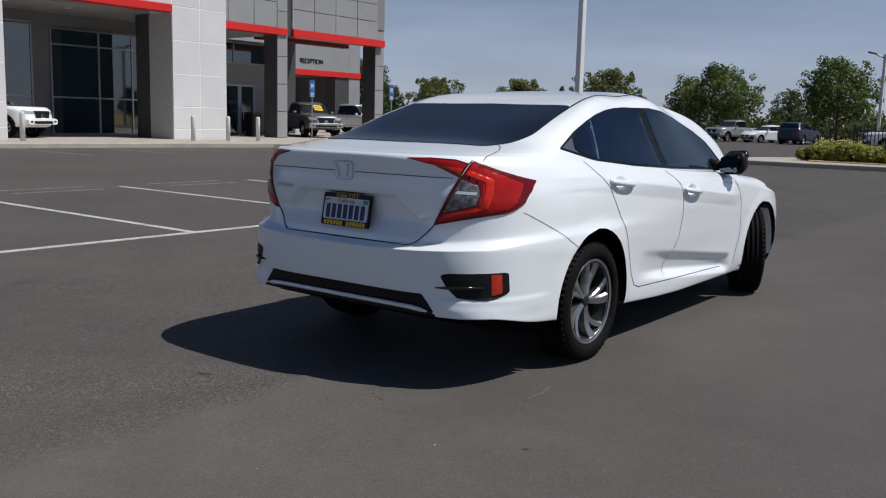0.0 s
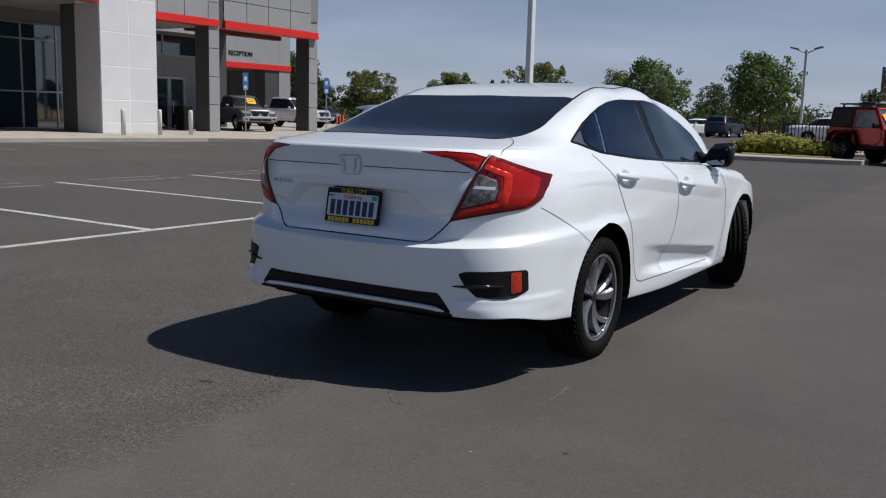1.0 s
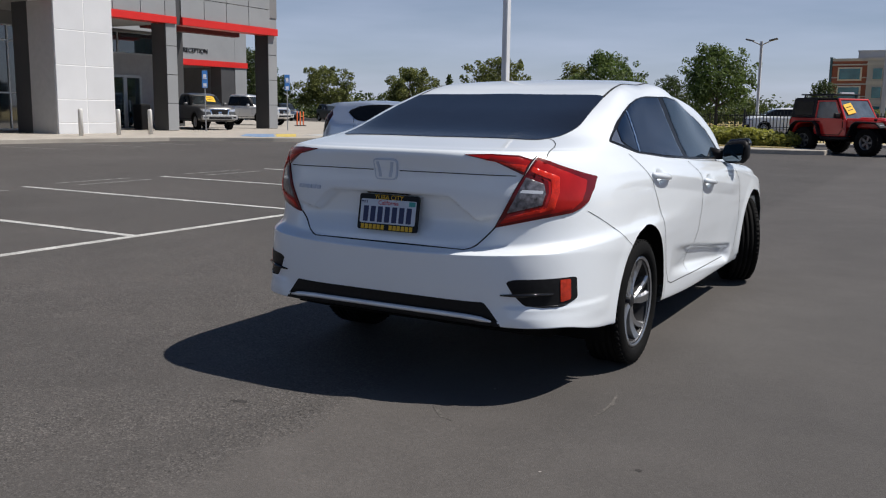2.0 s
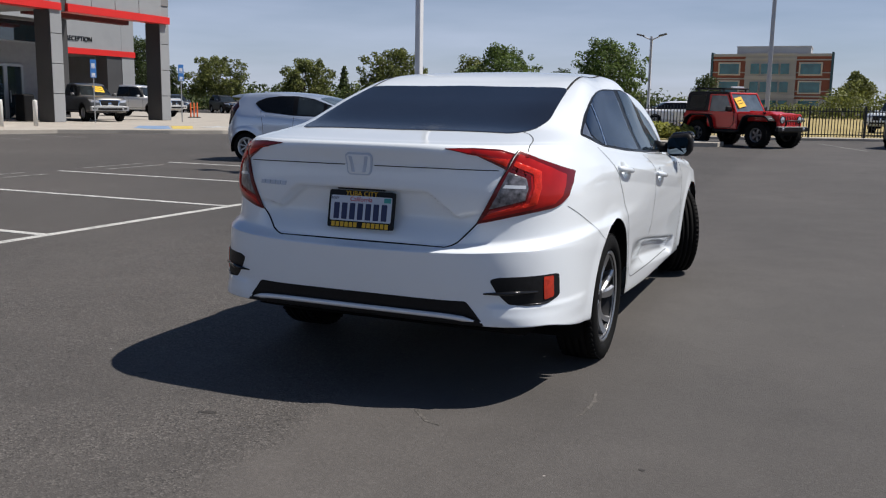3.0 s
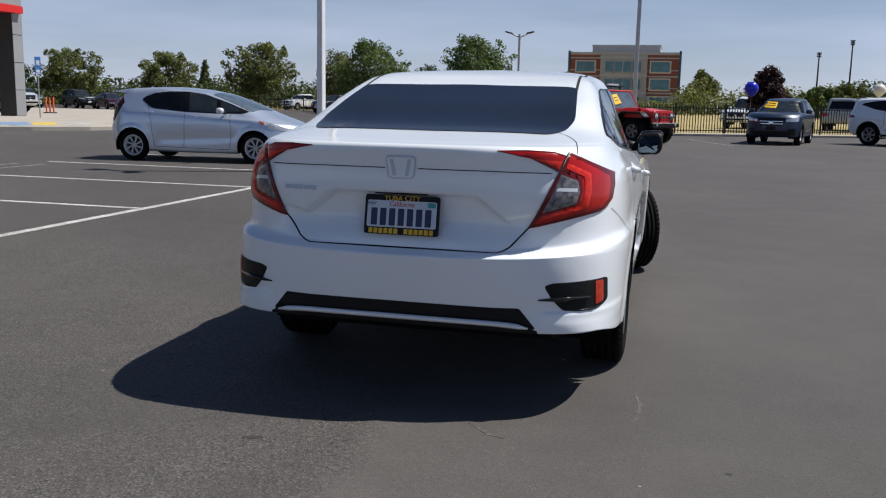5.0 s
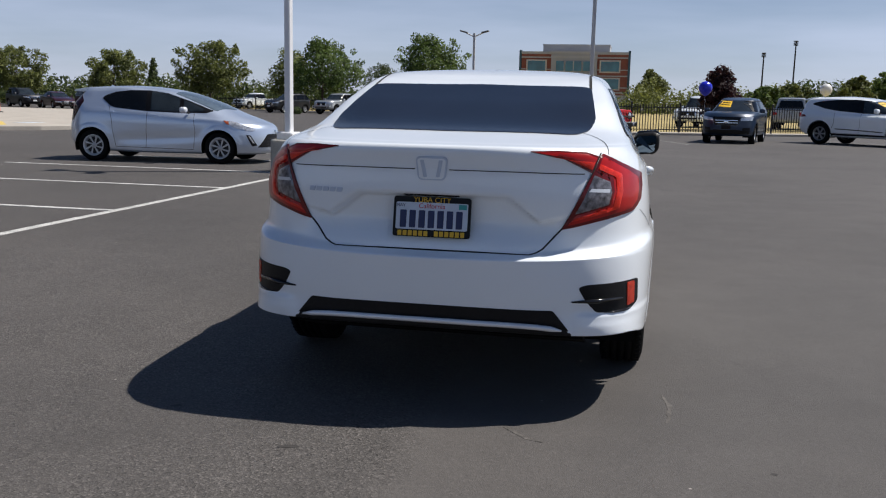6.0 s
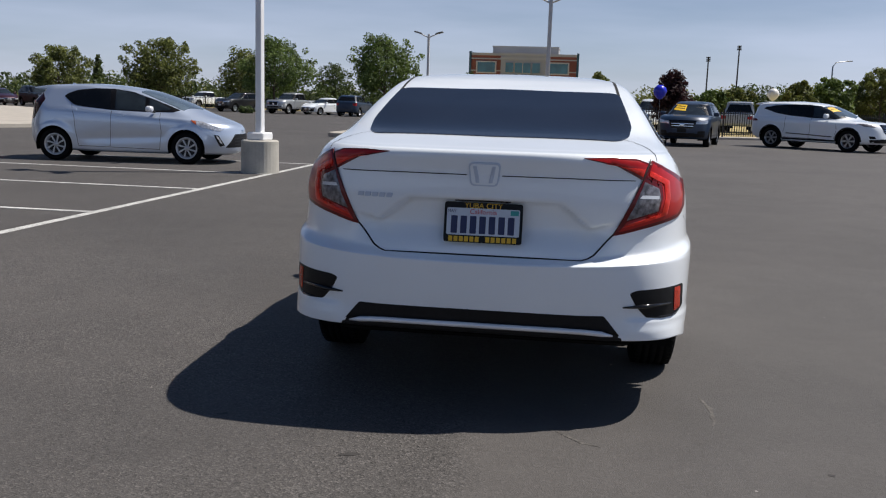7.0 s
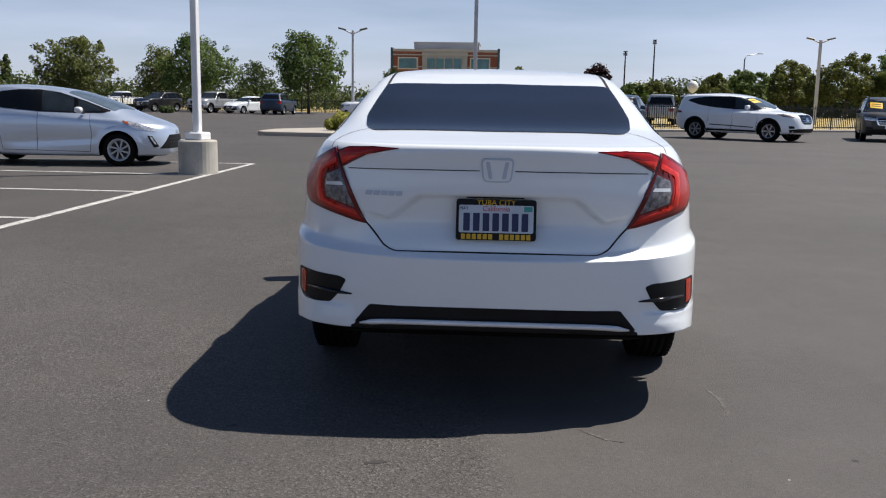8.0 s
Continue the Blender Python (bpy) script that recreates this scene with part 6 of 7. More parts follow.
    part("windscreen", patch(tree, "z", [(-0.62, 3.02), (0, 3.2), (0.62, 3.02), (0.54, 2.18), (0, 2.22), (-0.54, 2.18)], 0.005, 0.05, 0.05), SKY_PALE_GLASS, car, smooth=True)
    part("rear_window", patch(tree, "y", [(-0.60, 1.09), (0.60, 1.09), (0.54, 1.28), (-0.54, 1.28)], 0.005, 0.05, 0.05), TINT, car, smooth=True)
    grille = part("grille", patch(tree, "f", [(-0.40, 0.57), (0.40, 0.57), (0.62, 0.32), (-0.62, 0.32)], 0.005, 0.05, 0.03), BLACK_PLASTIC, car, "wide black lower grille", smooth=True)
    for z in (0.50, 0.44, 0.38):
        part("grille_bar", patch(tree, "f", [(-0.42, z), (0.42, z), (0.42, z - 0.015), (-0.42, z - 0.015)], 0.012, 0.08, 0.003), ALLOY_DARK, grille, smooth=True)
    part("badge", patch(tree, "f", [(-0.07, 0.645), (0.07, 0.645), (0.07, 0.59), (-0.07, 0.59)], 0.008, 0.03, 0.02), CHROME, car, smooth=True)
    part("spoiler", prism([(0.14, 1.318), (0.15, 1.338), (0.36, 1.380), (0.60, 1.405), (0.54, 1.35), (0.32, 1.305)], "x", -0.54, 0.54, bevel=0.010), SILVER, car, smooth=False)
    part("antenna_fin", prism([(0.62, 1.39), (0.80, 1.40), (0.66, 1.45)], "x", -0.015, 0.015), SILVER, car)
    part("rocker", prism([(1.0, 0.20), (2.8, 0.19), (2.8, 0.245), (1.0, 0.25)], "x", -0.79, 0.79, bevel=0.015), BLACK_PLASTIC, car)
    for s in (-1, 1):
        hous = box(0.86, 1.02, 2.42, 2.55, 0.95, 1.06, 0.045, segs=3)
        for v_ in hous.verts:
            v_.co.x *= s
        if s < 0:
            bmesh.ops.reverse_faces(hous, faces=hous.faces[:])
        mir = part("door_mirror", hous, PALE_MIRROR, car, smooth=True)
        part("stalk", tube([(s * 0.77, 2.52, 0.95), (s * 0.90, 2.49, 0.97)], 0.025, 6), BLACK_PLASTIC, mir)
        for y in (1.2, 1.95):
            seat = box(s * 0.36 - 0.24, s * 0.36 + 0.24, y - 0.1, y + 0.05, 0.6, 1.1, 0.05, segs=2)
            part("seat", seat, SEAT, car)
    return car


CAP_SILVER = material("wheel_cover_silver", (0.55, 0.56, 0.58), 0.35, 0.6, vary=0.05)
PALE_MIRROR = paint("pale_silver_paint", (0.78, 0.80, 0.84), 0.2)
hatchback(facing(-9.38, 12.97, 6.0, 0.62))

def tapered(bm, z0, z1, k):
    """Draws a body in towards its middle between two heights."""
    for v in bm.verts:
        t = min(1, max(0, (v.co.z - z0) / (z1 - z0)))
        v.co.x *= 1 + (k - 1) * t
    return bm


def bent_strip(points, thick, x0, x1, bevel=0.012):
    """A bent plate of even thickness that follows a path in the yz plane."""
    up, n = [], len(points)
    for i in range(n):
        p, q = Vector(points[max(i - 1, 0)]), Vector(points[min(i + 1, n - 1)])
        d = (q - p).normalized()
        up.append((points[i][0] - d.y * thick, points[i][1] + d.x * thick))
    return prism(list(points) + up[::-1], "x", x0, x1, bevel=bevel)


def off_roader(m):
    """Boxy two-door off-roader with a black hard top, flat wings and a spare wheel."""
    car = thing("red_off_roader", "red two-door off-roader with black hard top and roof rack", "car", m)
    tub = [(0.0, 0.66), (0.0, 1.17), (2.24, 1.15), (2.30, 0.58), (1.26, 0.58), (1.16, 0.90), (1.0, 1.0), (0.45, 1.0), (0.28, 0.90), (0.20, 0.66)]
    part("body", tapered(prism(tub, "x", -0.76, 0.76, bevel=0.025), 0.6, 1.2, 0.975), RED_PAINT, car)
    part("chassis", box(-0.50, 0.50, 0.1, 3.75, 0.42, 0.86), UNDER, car)
    hood = prism([(2.20, 0.86), (2.20, 1.165), (2.9, 1.165), (3.5, 1.135), (3.72, 1.08), (3.74, 0.86)], "x", -0.68, 0.68, bevel=0.03)
    for v in hood.verts:
        v.co.x *= 1 - 0.16 * max(0, (v.co.y - 2.2) / 1.5)
    part("hood", hood, RED_PAINT, car)
    part("hood_bulge", prism([(2.35, 1.15), (2.45, 1.20), (3.2, 1.185), (3.45, 1.13)], "x", -0.30, 0.30, bevel=0.012), RED_PAINT, car)
    grille = part("grille", prism(rounded([(-0.57, 0.70), (0.57, 0.70), (0.58, 1.06), (0.50, 1.12), (-0.50, 1.12), (-0.58, 1.06)], 0.06), "y", 3.70, 3.80, bevel=0.012), RED_PAINT, car, "red slotted grille")
    for k in range(7):
        x = -0.255 + k * 0.085
        part("grille_slot", box(x - 0.024, x + 0.024, 3.77, 3.806, 0.76, 1.05, 0.012), GLOSS_BLACK, grille)
    for s in (-1, 1):
        lamp = part("headlamp", lathe([(0, 0.12), (0.035, 0.112), (0.05, 0.075), (0.055, 0.001)], 20, "y"), LAMP_GLASS, car, "round headlamp", m=Matrix.Translation((s * 0.43, 3.785, 0.93)), smooth=True)
        part("rim", lathe([(0, 0.12), (0.045, 0.126), (0.045, 0.108)], 20, "y"), BLACK_PLASTIC, lamp, smooth=True)
        door = [(1.03, 0.64), (1.03, 1.165), (2.13, 1.155), (2.15, 0.78), (2.02, 0.64)]
        part("door", prism(door, "x", s * 0.755, s * 0.772, bevel=0.006), RED_PAINT, car)
        part("door_gap", prism([(1.012, 0.62), (1.012, 1.168), (2.148, 1.158), (2.17, 0.78), (2.035, 0.62)], "x", s * 0.75, s * 0.760), GAP, car)
        part("door_handle", box(s * 0.79 - 0.015, s * 0.79 + 0.015, 1.10, 1.26, 1.03, 1.06, 0.008), BLACK_PLASTIC, car)
        for z in (0.80, 1.06):
            part("hinge", box(s * 0.775 - 0.02, s * 0.775 + 0.02, 2.10, 2.24, z, z + 0.05, 0.008), RED_PAINT, car)
        # door frame above the belt, with its pane
        fr = bmesh.new()
        for bar in ([(1.03, 1.15), (1.09, 1.15), (1.11, 1.70), (1.05, 1.74)], [(1.05, 1.74), (1.11, 1.69), (1.77, 1.69), (1.80, 1.74)], [(1.80, 1.74), (1.76, 1.69), (2.05, 1.15), (2.13, 1.15)]):
            prism(bar, "x", s * 0.715, s * 0.755, fr)
        part("door_frame", tapered(fr, 1.15, 1.8, 0.90), RED_PAINT, car)
        part("side_window", tapered(prism([(1.08, 1.16), (1.10, 1.69), (1.77, 1.69), (2.05, 1.16)], "x", s * 0.725, s * 0.735), 1.15, 1.8, 0.90), SKY_PALE_GLASS, car)
        part("quarter_window", tapered(prism(rounded([(0.16, 1.26), (0.20, 1.70), (0.90, 1.71), (0.90, 1.26)], 0.05), "x", s * 0.735, s * 0.753), 1.15, 1.8, 0.90), DARK_GLASS, car)
        # flat black wings over the wheels
        part("wing_flare", bent_strip([(2.50, 0.60), (2.66, 0.96), (2.78, 1.02), (3.50, 1.00), (3.66, 0.86)], 0.05, s * 0.58, s * 0.94, 0.015), BLACK_PLASTIC, car, "black wing flare")
        part("wing_top", bent_strip([(2.36, 1.06), (2.80, 1.075), (3.44, 1.055)], 0.02, s * 0.54, s * 0.80, 0.006), RED_PAINT, car)
        part("wing_lamp", box(s * 0.80 - 0.10, s * 0.80 + 0.10, 3.60, 3.68, 0.91, 0.96, 0.015), LAMP_GLASS, car, "clear wing lamp", m=Matrix.Translation((0, -0.03, 0.02)))
        part("wing_flare", bent_strip([(0.10, 0.66), (0.22, 0.92), (0.38, 1.02), (1.06, 1.02), (1.20, 0.92), (1.32, 0.58)], 0.05, s * 0.70, s * 0.94, 0.015), BLACK_PLASTIC, car, "black wing flare")
        part("rock_rail", tube([(s * 0.80, 1.34, 0.55), (s * 0.84, 1.5, 0.52), (s * 0.84, 2.3, 0.52), (s * 0.80, 2.46, 0.56)], 0.05, 8), BLACK_PLASTIC, car, smooth=True)
        part("tail_lamp", box(s * 0.70 - 0.06, s * 0.70 + 0.06, -0.04, 0.02, 0.88, 1.10, 0.015), RED_LENS, car)
        part("windscreen_pillar", tube([(s * 0.735, 2.22, 1.12), (s * 0.665, 1.86, 1.78)], 0.036, 8), RED_PAINT, car)
        mir = part("door_mirror", box(s * 0.90 - 0.12, s * 0.90 + 0.12, 1.98, 2.08, 1.16, 1.33, 0.03, segs=2), BLACK_PLASTIC, car, smooth=True)
        part("stalk", box(min(s * 0.74, s * 0.85), max(s * 0.74, s * 0.85), 2.01, 2.06, 1.19, 1.24), BLACK_PLASTIC, mir)
        part("hood_latch", box(s * 0.60 - 0.03, s * 0.60 + 0.03, 3.2, 3.3, 1.09, 1.16, 0.01), BLACK_PLASTIC, car)
        part("fog_lamp", lathe([(0, 0.055), (0.02, 0.05), (0.03, 0.001)], 14, "y"), LAMP_GLASS, car, m=Matrix.Translation((s * 0.52, 3.925, 0.64)), smooth=True)
        for a in (0.72, 3.18):
            t = Matrix.Translation((s * 0.78, a, 0.425))
            if s < 0:
                t = t @ Matrix.Rotation(math.pi, 4, "Z")
            steel_wheel(car, t, 0.425, 0.29, 0.225, 5, GUNMETAL, ALLOY_DARK, True, 0.0, 0.030)
    part("hard_top", tapered(prism([(0.0, 1.17), (0.05, 1.76), (0.12, 1.82), (1.04, 1.835), (1.02, 1.17)], "x", -0.745, 0.745, bevel=0.02), 1.15, 1.8, 0.90), HARD_TOP, car, "black hard top")
    part("roof_panel", prism([(1.045, 1.76), (1.045, 1.836), (1.78, 1.815), (1.88, 1.775), (1.86, 1.745)], "x", -0.67, 0.67, bevel=0.015), HARD_TOP, car)
    part("windscreen_header", box(-0.665, 0.665, 1.80, 1.90, 1.735, 1.795, 0.02), RED_PAINT, car)
    part("windscreen", tapered(prism([(2.235, 1.14), (2.225, 1.14), (1.855, 1.76), (1.865, 1.765)], "x", -0.70, 0.70), 1.15, 1.8, 0.92), SKY_PALE_GLASS, car)
    slope = Matrix.Translation((0.40, 2.075, 1.47)) @ Matrix.Rotation(radians(30.8), 4, "X")
    card = part("price_card", box(-0.20, 0.20, -0.006, 0.010, -0.19, 0.19, 0.004), STICKER, car, "yellow price card on the windscreen", m=slope @ Matrix.Rotation(radians(12), 4, "Y"))
    for z in (0.06, -0.05):
        part("card_bar", box(-0.12, 0.12, 0.008, 0.014, z - 0.012, z + 0.012), BLACK_PLASTIC, card)
    part("front_bumper", prism(rounded([(-0.78, 0.56), (0.78, 0.56), (0.75, 0.70), (-0.75, 0.70)], 0.05), "y", 3.80, 3.93, bevel=0.02), BLACK_PLASTIC, car, "black steel front bumper")
    part("bumper_plate", box(-0.72, 0.72, 3.82, 3.92, 0.695, 0.715, 0.006), GALV, car, "bare metal bumper top")
    part("bull_bar", tube([(-0.36, 3.88, 0.70), (-0.33, 3.90, 0.90), (0.33, 3.90, 0.90), (0.36, 3.88, 0.70)], 0.028, 8), BLACK_PLASTIC, car, smooth=True)
    part("rear_bumper", box(-0.80, 0.80, -0.16, 0.02, 0.54, 0.68, 0.03), BLACK_PLASTIC, car)
    rack = part("roof_rack", tube([(-0.55, 0.25, 1.93), (-0.55, 1.62, 1.93), (0.55, 1.62, 1.93), (0.55, 0.25, 1.93), (-0.55, 0.25, 1.93)], 0.025, 6), IRON, car, "black roof rack")
    for k in range(5):
        part("rack_bar", box(-0.55, 0.55, 0.45 + k * 0.25, 0.50 + k * 0.25, 1.91, 1.94), IRON, rack)
    for x in (-0.55, 0.55):
        for y in (0.4, 1.5):
            part("rack_foot", box(x - 0.02, x + 0.02, y - 0.03, y + 0.03, 1.80, 1.93), IRON, rack)
    part("rack_light", box(-0.30, 0.30, 1.56, 1.64, 1.94, 2.01, 0.012), LAMP_GLASS, rack, "pale roof light bar")
    steel_wheel(car, Matrix.Translation((0, -0.17, 1.02)) @ Matrix.Rotation(radians(-90), 4, "Z"), 0.41, 0.26, 0.22, 5, None, None, True)
    return car


GUNMETAL = material("gunmetal_alloy", (0.20, 0.20, 0.21), 0.4, 0.8, vary=0.1)
HARD_TOP = material("black_hard_top", (0.012, 0.012, 0.013), 0.45, vary=0.15, grain=0.1, bump=0.1, bump_scale=200, spec=0.3)
off_roader(facing(-2.0, 29.6, -34, 0.72))


def suv(name, label, mat_, m, L=4.6, W=1.86, H=1.70, card=False, belt=(1.16, 1.08), **k):
    args = dict(zb=0.28, axles=(0.95, 0.95 + L * 0.585), r=0.355, cabin=(0.10, 0.5, L * 0.50, L * 0.70), top=0.76, pillars=(0.95, L * 0.43), roof_rails=True, flare=True, group="parked cars")
    args.update(k)
    car, tree, ctree = vehicle(name, label, mat_, m, L, W, H, belt, 1.13, 1.04, **args)
    if card:
        price_card(car, ctree, 0.15, 0.6, 1.28, 1.5)
    return car


def crossover(m):
    """Large three-row sport utility car with a falling roof and a belt line that rises at the rear."""
    car = thing("white_suv", "large white sport utility car with a yellow price card", "car", m, "parked cars")

    def o(*a, **k):
        return outline(*a, counts=(34, 46, 36), nr=3.6, nf=3.0, **k)

    rings = [
        o(0.16, 5.02, (0.86, 0.88, 0.86), (0.40, 0.40, 0.30, 0.28, 0.28, 0.30, 0.30), lr=0.7, lf=0.95),
        o(0.05, 5.12, (0.93, 0.94, 0.93), (0.46, 0.46, 0.36, 0.33, 0.33, 0.34, 0.34), lr=0.7, lf=0.95),
        o(0.0, 5.19, (0.985, 0.965, 0.98), (0.62, 0.62, 0.56, 0.50, 0.52, 0.50, 0.48), lr=0.7, lf=1.0),
        o(0.01, 5.17, (1.0, 0.985, 0.985), (0.80, 0.80, 0.76, 0.72, 0.73, 0.69, 0.67), lr=0.7, lf=1.0),
        o(0.03, 5.12, (0.99, 1.0, 0.975), (0.98, 0.98, 0.95, 0.90, 0.91, 0.88, 0.86), lr=0.7, lf=1.0),
        o(0.06, 5.02, (0.965, 0.985, 0.94), (1.12, 1.12, 1.08, 1.02, 1.02, 1.0, 0.98), lr=0.65, lf=1.0),
        o(0.09, 4.75, (0.93, 0.95, 0.86), (1.22, 1.22, 1.17, 1.10, 1.08, 1.07, 1.06), lr=0.6, lf=0.9),
        o(0.12, 4.05, (0.90, 0.92, 0.82), (1.28, 1.28, 1.22, 1.14, 1.12, 1.12, 1.13), lr=0.55, lf=0.6),
        o(0.15, 3.58, (0.83, 0.85, 0.74), (1.46, 1.46, 1.42, 1.38, 1.33, 1.35, 1.36), lr=0.5, lf=0.5),
        o(0.22, 3.05, (0.76, 0.78, 0.68), (1.60, 1.60, 1.61, 1.61, 1.57, 1.57, 1.58), lr=0.45, lf=0.45),
        o(0.30, 2.78, (0.70, 0.72, 0.62), (1.65, 1.66, 1.68, 1.69, 1.665, 1.66, 1.66), lr=0.4, lf=0.4),
        o(0.62, 2.4, (0.45, 0.47, 0.40), (1.71, 1.715, 1.735, 1.75, 1.735, 1.725, 1.72), lr=0.3, lf=0.3),
        o(1.4, 2.0, (0.004, 0.004, 0.004), (1.745, 1.75, 1.76, 1.772, 1.765, 1.76, 1.755), lr=0.1, lf=0.1),
    ]

    def push(v):
        x, y, z = v[..., 0], v[..., 1], v[..., 2]
        for wy in (1.08, 4.15):
            r = np.hypot(y - wy, z - 0.39)
            x = x + 0.014 * smooth_step((0.56 - r) / 0.08) * (x > 0.8) * (z > 0.3)
        crease = 0.012 * np.clip(1 - abs(z - (1.02 - 0.02 * y)) / 0.10, 0, 1) * smooth_step((y - 0.6) / 0.4) * smooth_step((4.7 - y) / 0.5)
        v[..., 0] = x + crease * (x > 0.8)
        return v

    verts, quads, _ = shell(rings, 6, ((1.08, 0.39, 0.445, 0.5), (4.15, 0.39, 0.445, 0.5)), push)
    me, tree = skin_mesh("body", verts, quads, WHITE_PAINT)
    part("body", me, None, car)
    part("floor_pan", prism([(0.25, 0.34), (4.95, 0.30), (4.9, 0.8), (0.25, 0.8)], "x", -0.62, 0.62), UNDER, car)
    for a in (1.08, 4.15):
        for s in (-1, 1):
            arc = bmesh.new()
            rows = []
            for k in range(21):
                g = math.pi * (-0.1 + 1.2 * k / 20)
                rows.append([arc.verts.new((s * x, a + 0.446 * math.cos(g), 0.39 + 0.446 * math.sin(g))) for x in (0.98, 0.58)])
            for (a0, b0), (a1, b1) in zip(rows, rows[1:]):
                arc.faces.new((a0, b0, b1, a1))
            part("wheel_well", arc, UNDER, car, smooth=True)
            t = Matrix.Translation((s * 0.865, a, 0.39))
            if s < 0:
                t = t @ Matrix.Rotation(math.pi, 4, "Z")
            steel_wheel(car, t, 0.39, 0.235, 0.255, 6, ALLOY, ALLOY_DARK, False, 0.0, 0.024)
    win = [(0.62, 1.47), (0.72, 1.535), (1.1, 1.60), (1.7, 1.645), (2.3, 1.650), (2.8, 1.61), (3.25, 1.47), (3.80, 1.20), (3.55, 1.155), (2.7, 1.165), (1.75, 1.235), (1.2, 1.31)]
    panes = ([(0.74, 1.475), (0.80, 1.525), (1.12, 1.582), (1.66, 1.625), (1.72, 1.27), (1.25, 1.335)], [(1.72, 1.628), (2.3, 1.632), (2.52, 1.612), (2.62, 1.19), (1.79, 1.255)], [(2.60, 1.606), (2.80, 1.588), (3.22, 1.45), (3.66, 1.21), (3.50, 1.177), (2.70, 1.187)])
    for side in "xl":
        sur = part("window_surround", patch(tree, side, win, 0.005, 0.05, 0.02), TRIM_BLACK, car, "black window surround", smooth=True)
        for k, pane in enumerate(panes):
            part("side_window", patch(tree, side, pane, 0.009, 0.05, 0.02), CLEAR_DARK if k == 2 else DARK_GLASS, sur, smooth=True)
        for line in ([(2.66, 1.16), (2.68, 0.80), (2.62, 0.40)], [(3.62, 1.14), (3.70, 0.80), (3.62, 0.40)], [(1.62, 1.24), (1.66, 0.80), (1.58, 0.62)], [(1.60, 0.44), (3.60, 0.40)]):
            part("shut_line", seam(tree, side, line, 0.010, step=0.06), GAP, car)
        for hy in (1.70, 2.72):
            part("door_handle", patch(tree, side, [(hy, 1.03), (hy + 0.24, 1.02), (hy + 0.24, 1.055), (hy, 1.07)], 0.022, 0.06, 0.015), WHITE_PAINT, car, smooth=True)
        part("side_moulding", seam(tree, side, [(1.72, 0.585), (2.5, 0.56), (3.55, 0.515)], 0.035, 0.007, 0.1), ALLOY_DARK, car, "dark side moulding")
        part("sill_cladding", patch(tree, side, [(1.56, 0.30), (3.68, 0.30), (3.68, 0.40), (1.56, 0.42)], 0.006, 0.1, 0.02), BLACK_PLASTIC, car, smooth=True)
        for a in (1.08, 4.15):
            ring = [(a + 0.468 * math.cos(q), 0.39 + 0.468 * math.sin(q)) for q in (math.pi * (0.0 + k / 18) for k in range(19))]
            part("arch_trim", seam(tree, side, ring, 0.05, 0.006, step=0.1), BLACK_PLASTIC, car, "black arch trim")
        part("headlamp", patch(tree, side, [(4.42, 1.02), (4.62, 1.025), (4.98, 0.96), (4.96, 0.90), (4.66, 0.93)], 0.006, 0.04, 0.02), SMOKE_LENS, car, "slim dark headlamp", smooth=True)
        part("tail_lamp", patch(tree, side, [(0.10, 1.12), (0.42, 1.08), (0.50, 1.01), (0.12, 0.98)], 0.006, 0.04, 0.02), RED_DARK, car, "red tail lamp", smooth=True)
        part("fog_lamp", patch(tree, side, [(4.86, 0.60), (5.02, 0.59), (5.04, 0.51), (4.90, 0.50)], 0.006, 0.04, 0.015), BLACK_PLASTIC, car, smooth=True)
    part("windscreen", patch(tree, "z", [(-0.72, 3.62), (0, 3.88), (0.72, 3.62), (0.60, 2.92), (0, 2.98), (-0.60, 2.92)], 0.005, 0.06, 0.05), SKY_PALE_GLASS, car, smooth=True)
    card = part("price_card", patch(tree, "z", [(0.22, 3.42), (0.62, 3.34), (0.56, 3.02), (0.20, 3.08)], 0.010, 0.08, 0.01), STICKER, car, "yellow price card on the windscreen")
    part("card_bar", patch(tree, "z", [(0.28, 3.24), (0.55, 3.19), (0.54, 3.15), (0.28, 3.20)], 0.014, 0.1, 0.0), BLACK_PLASTIC, card)
    part("rear_window", patch(tree, "y", [(-0.66, 1.30), (0.66, 1.30), (0.60, 1.54), (-0.60, 1.54)], 0.005, 0.08, 0.05), TINT, car, smooth=True)
    part("spoiler", prism([(0.10, 1.62), (0.12, 1.65), (0.42, 1.715), (0.7, 1.74), (0.62, 1.68), (0.34, 1.60)], "x", -0.62, 0.62, bevel=0.012), WHITE_PAINT, car)
    grille = part("grille", patch(tree, "f", [(-0.46, 1.0), (0.46, 1.0), (0.40, 0.74), (0.26, 0.66), (-0.26, 0.66), (-0.40, 0.74)], 0.006, 0.05, 0.05), GLOSS_BLACK, car, "wide dark grille", smooth=True)
    for z in (0.90, 0.82, 0.75):
        part("grille_bar", patch(tree, "f", [(-0.36, z), (0.36, z), (0.36, z - 0.014), (-0.36, z - 0.014)], 0.012, 0.1, 0.003), CHROME, grille, smooth=True)
    part("badge", patch(tree, "f", [(-0.09, 0.90), (0.09, 0.90), (0.09, 0.76), (-0.09, 0.76)], 0.016, 0.05, 0.05), CHROME, grille, smooth=True)
    part("bumper_skirt", patch(tree, "f", [(-0.80, 0.36), (0.80, 0.36), (0.86, 0.47), (0.5, 0.50), (-0.5, 0.50), (-0.86, 0.47)], 0.006, 0.08, 0.02), BLACK_PLASTIC, car, smooth=True)
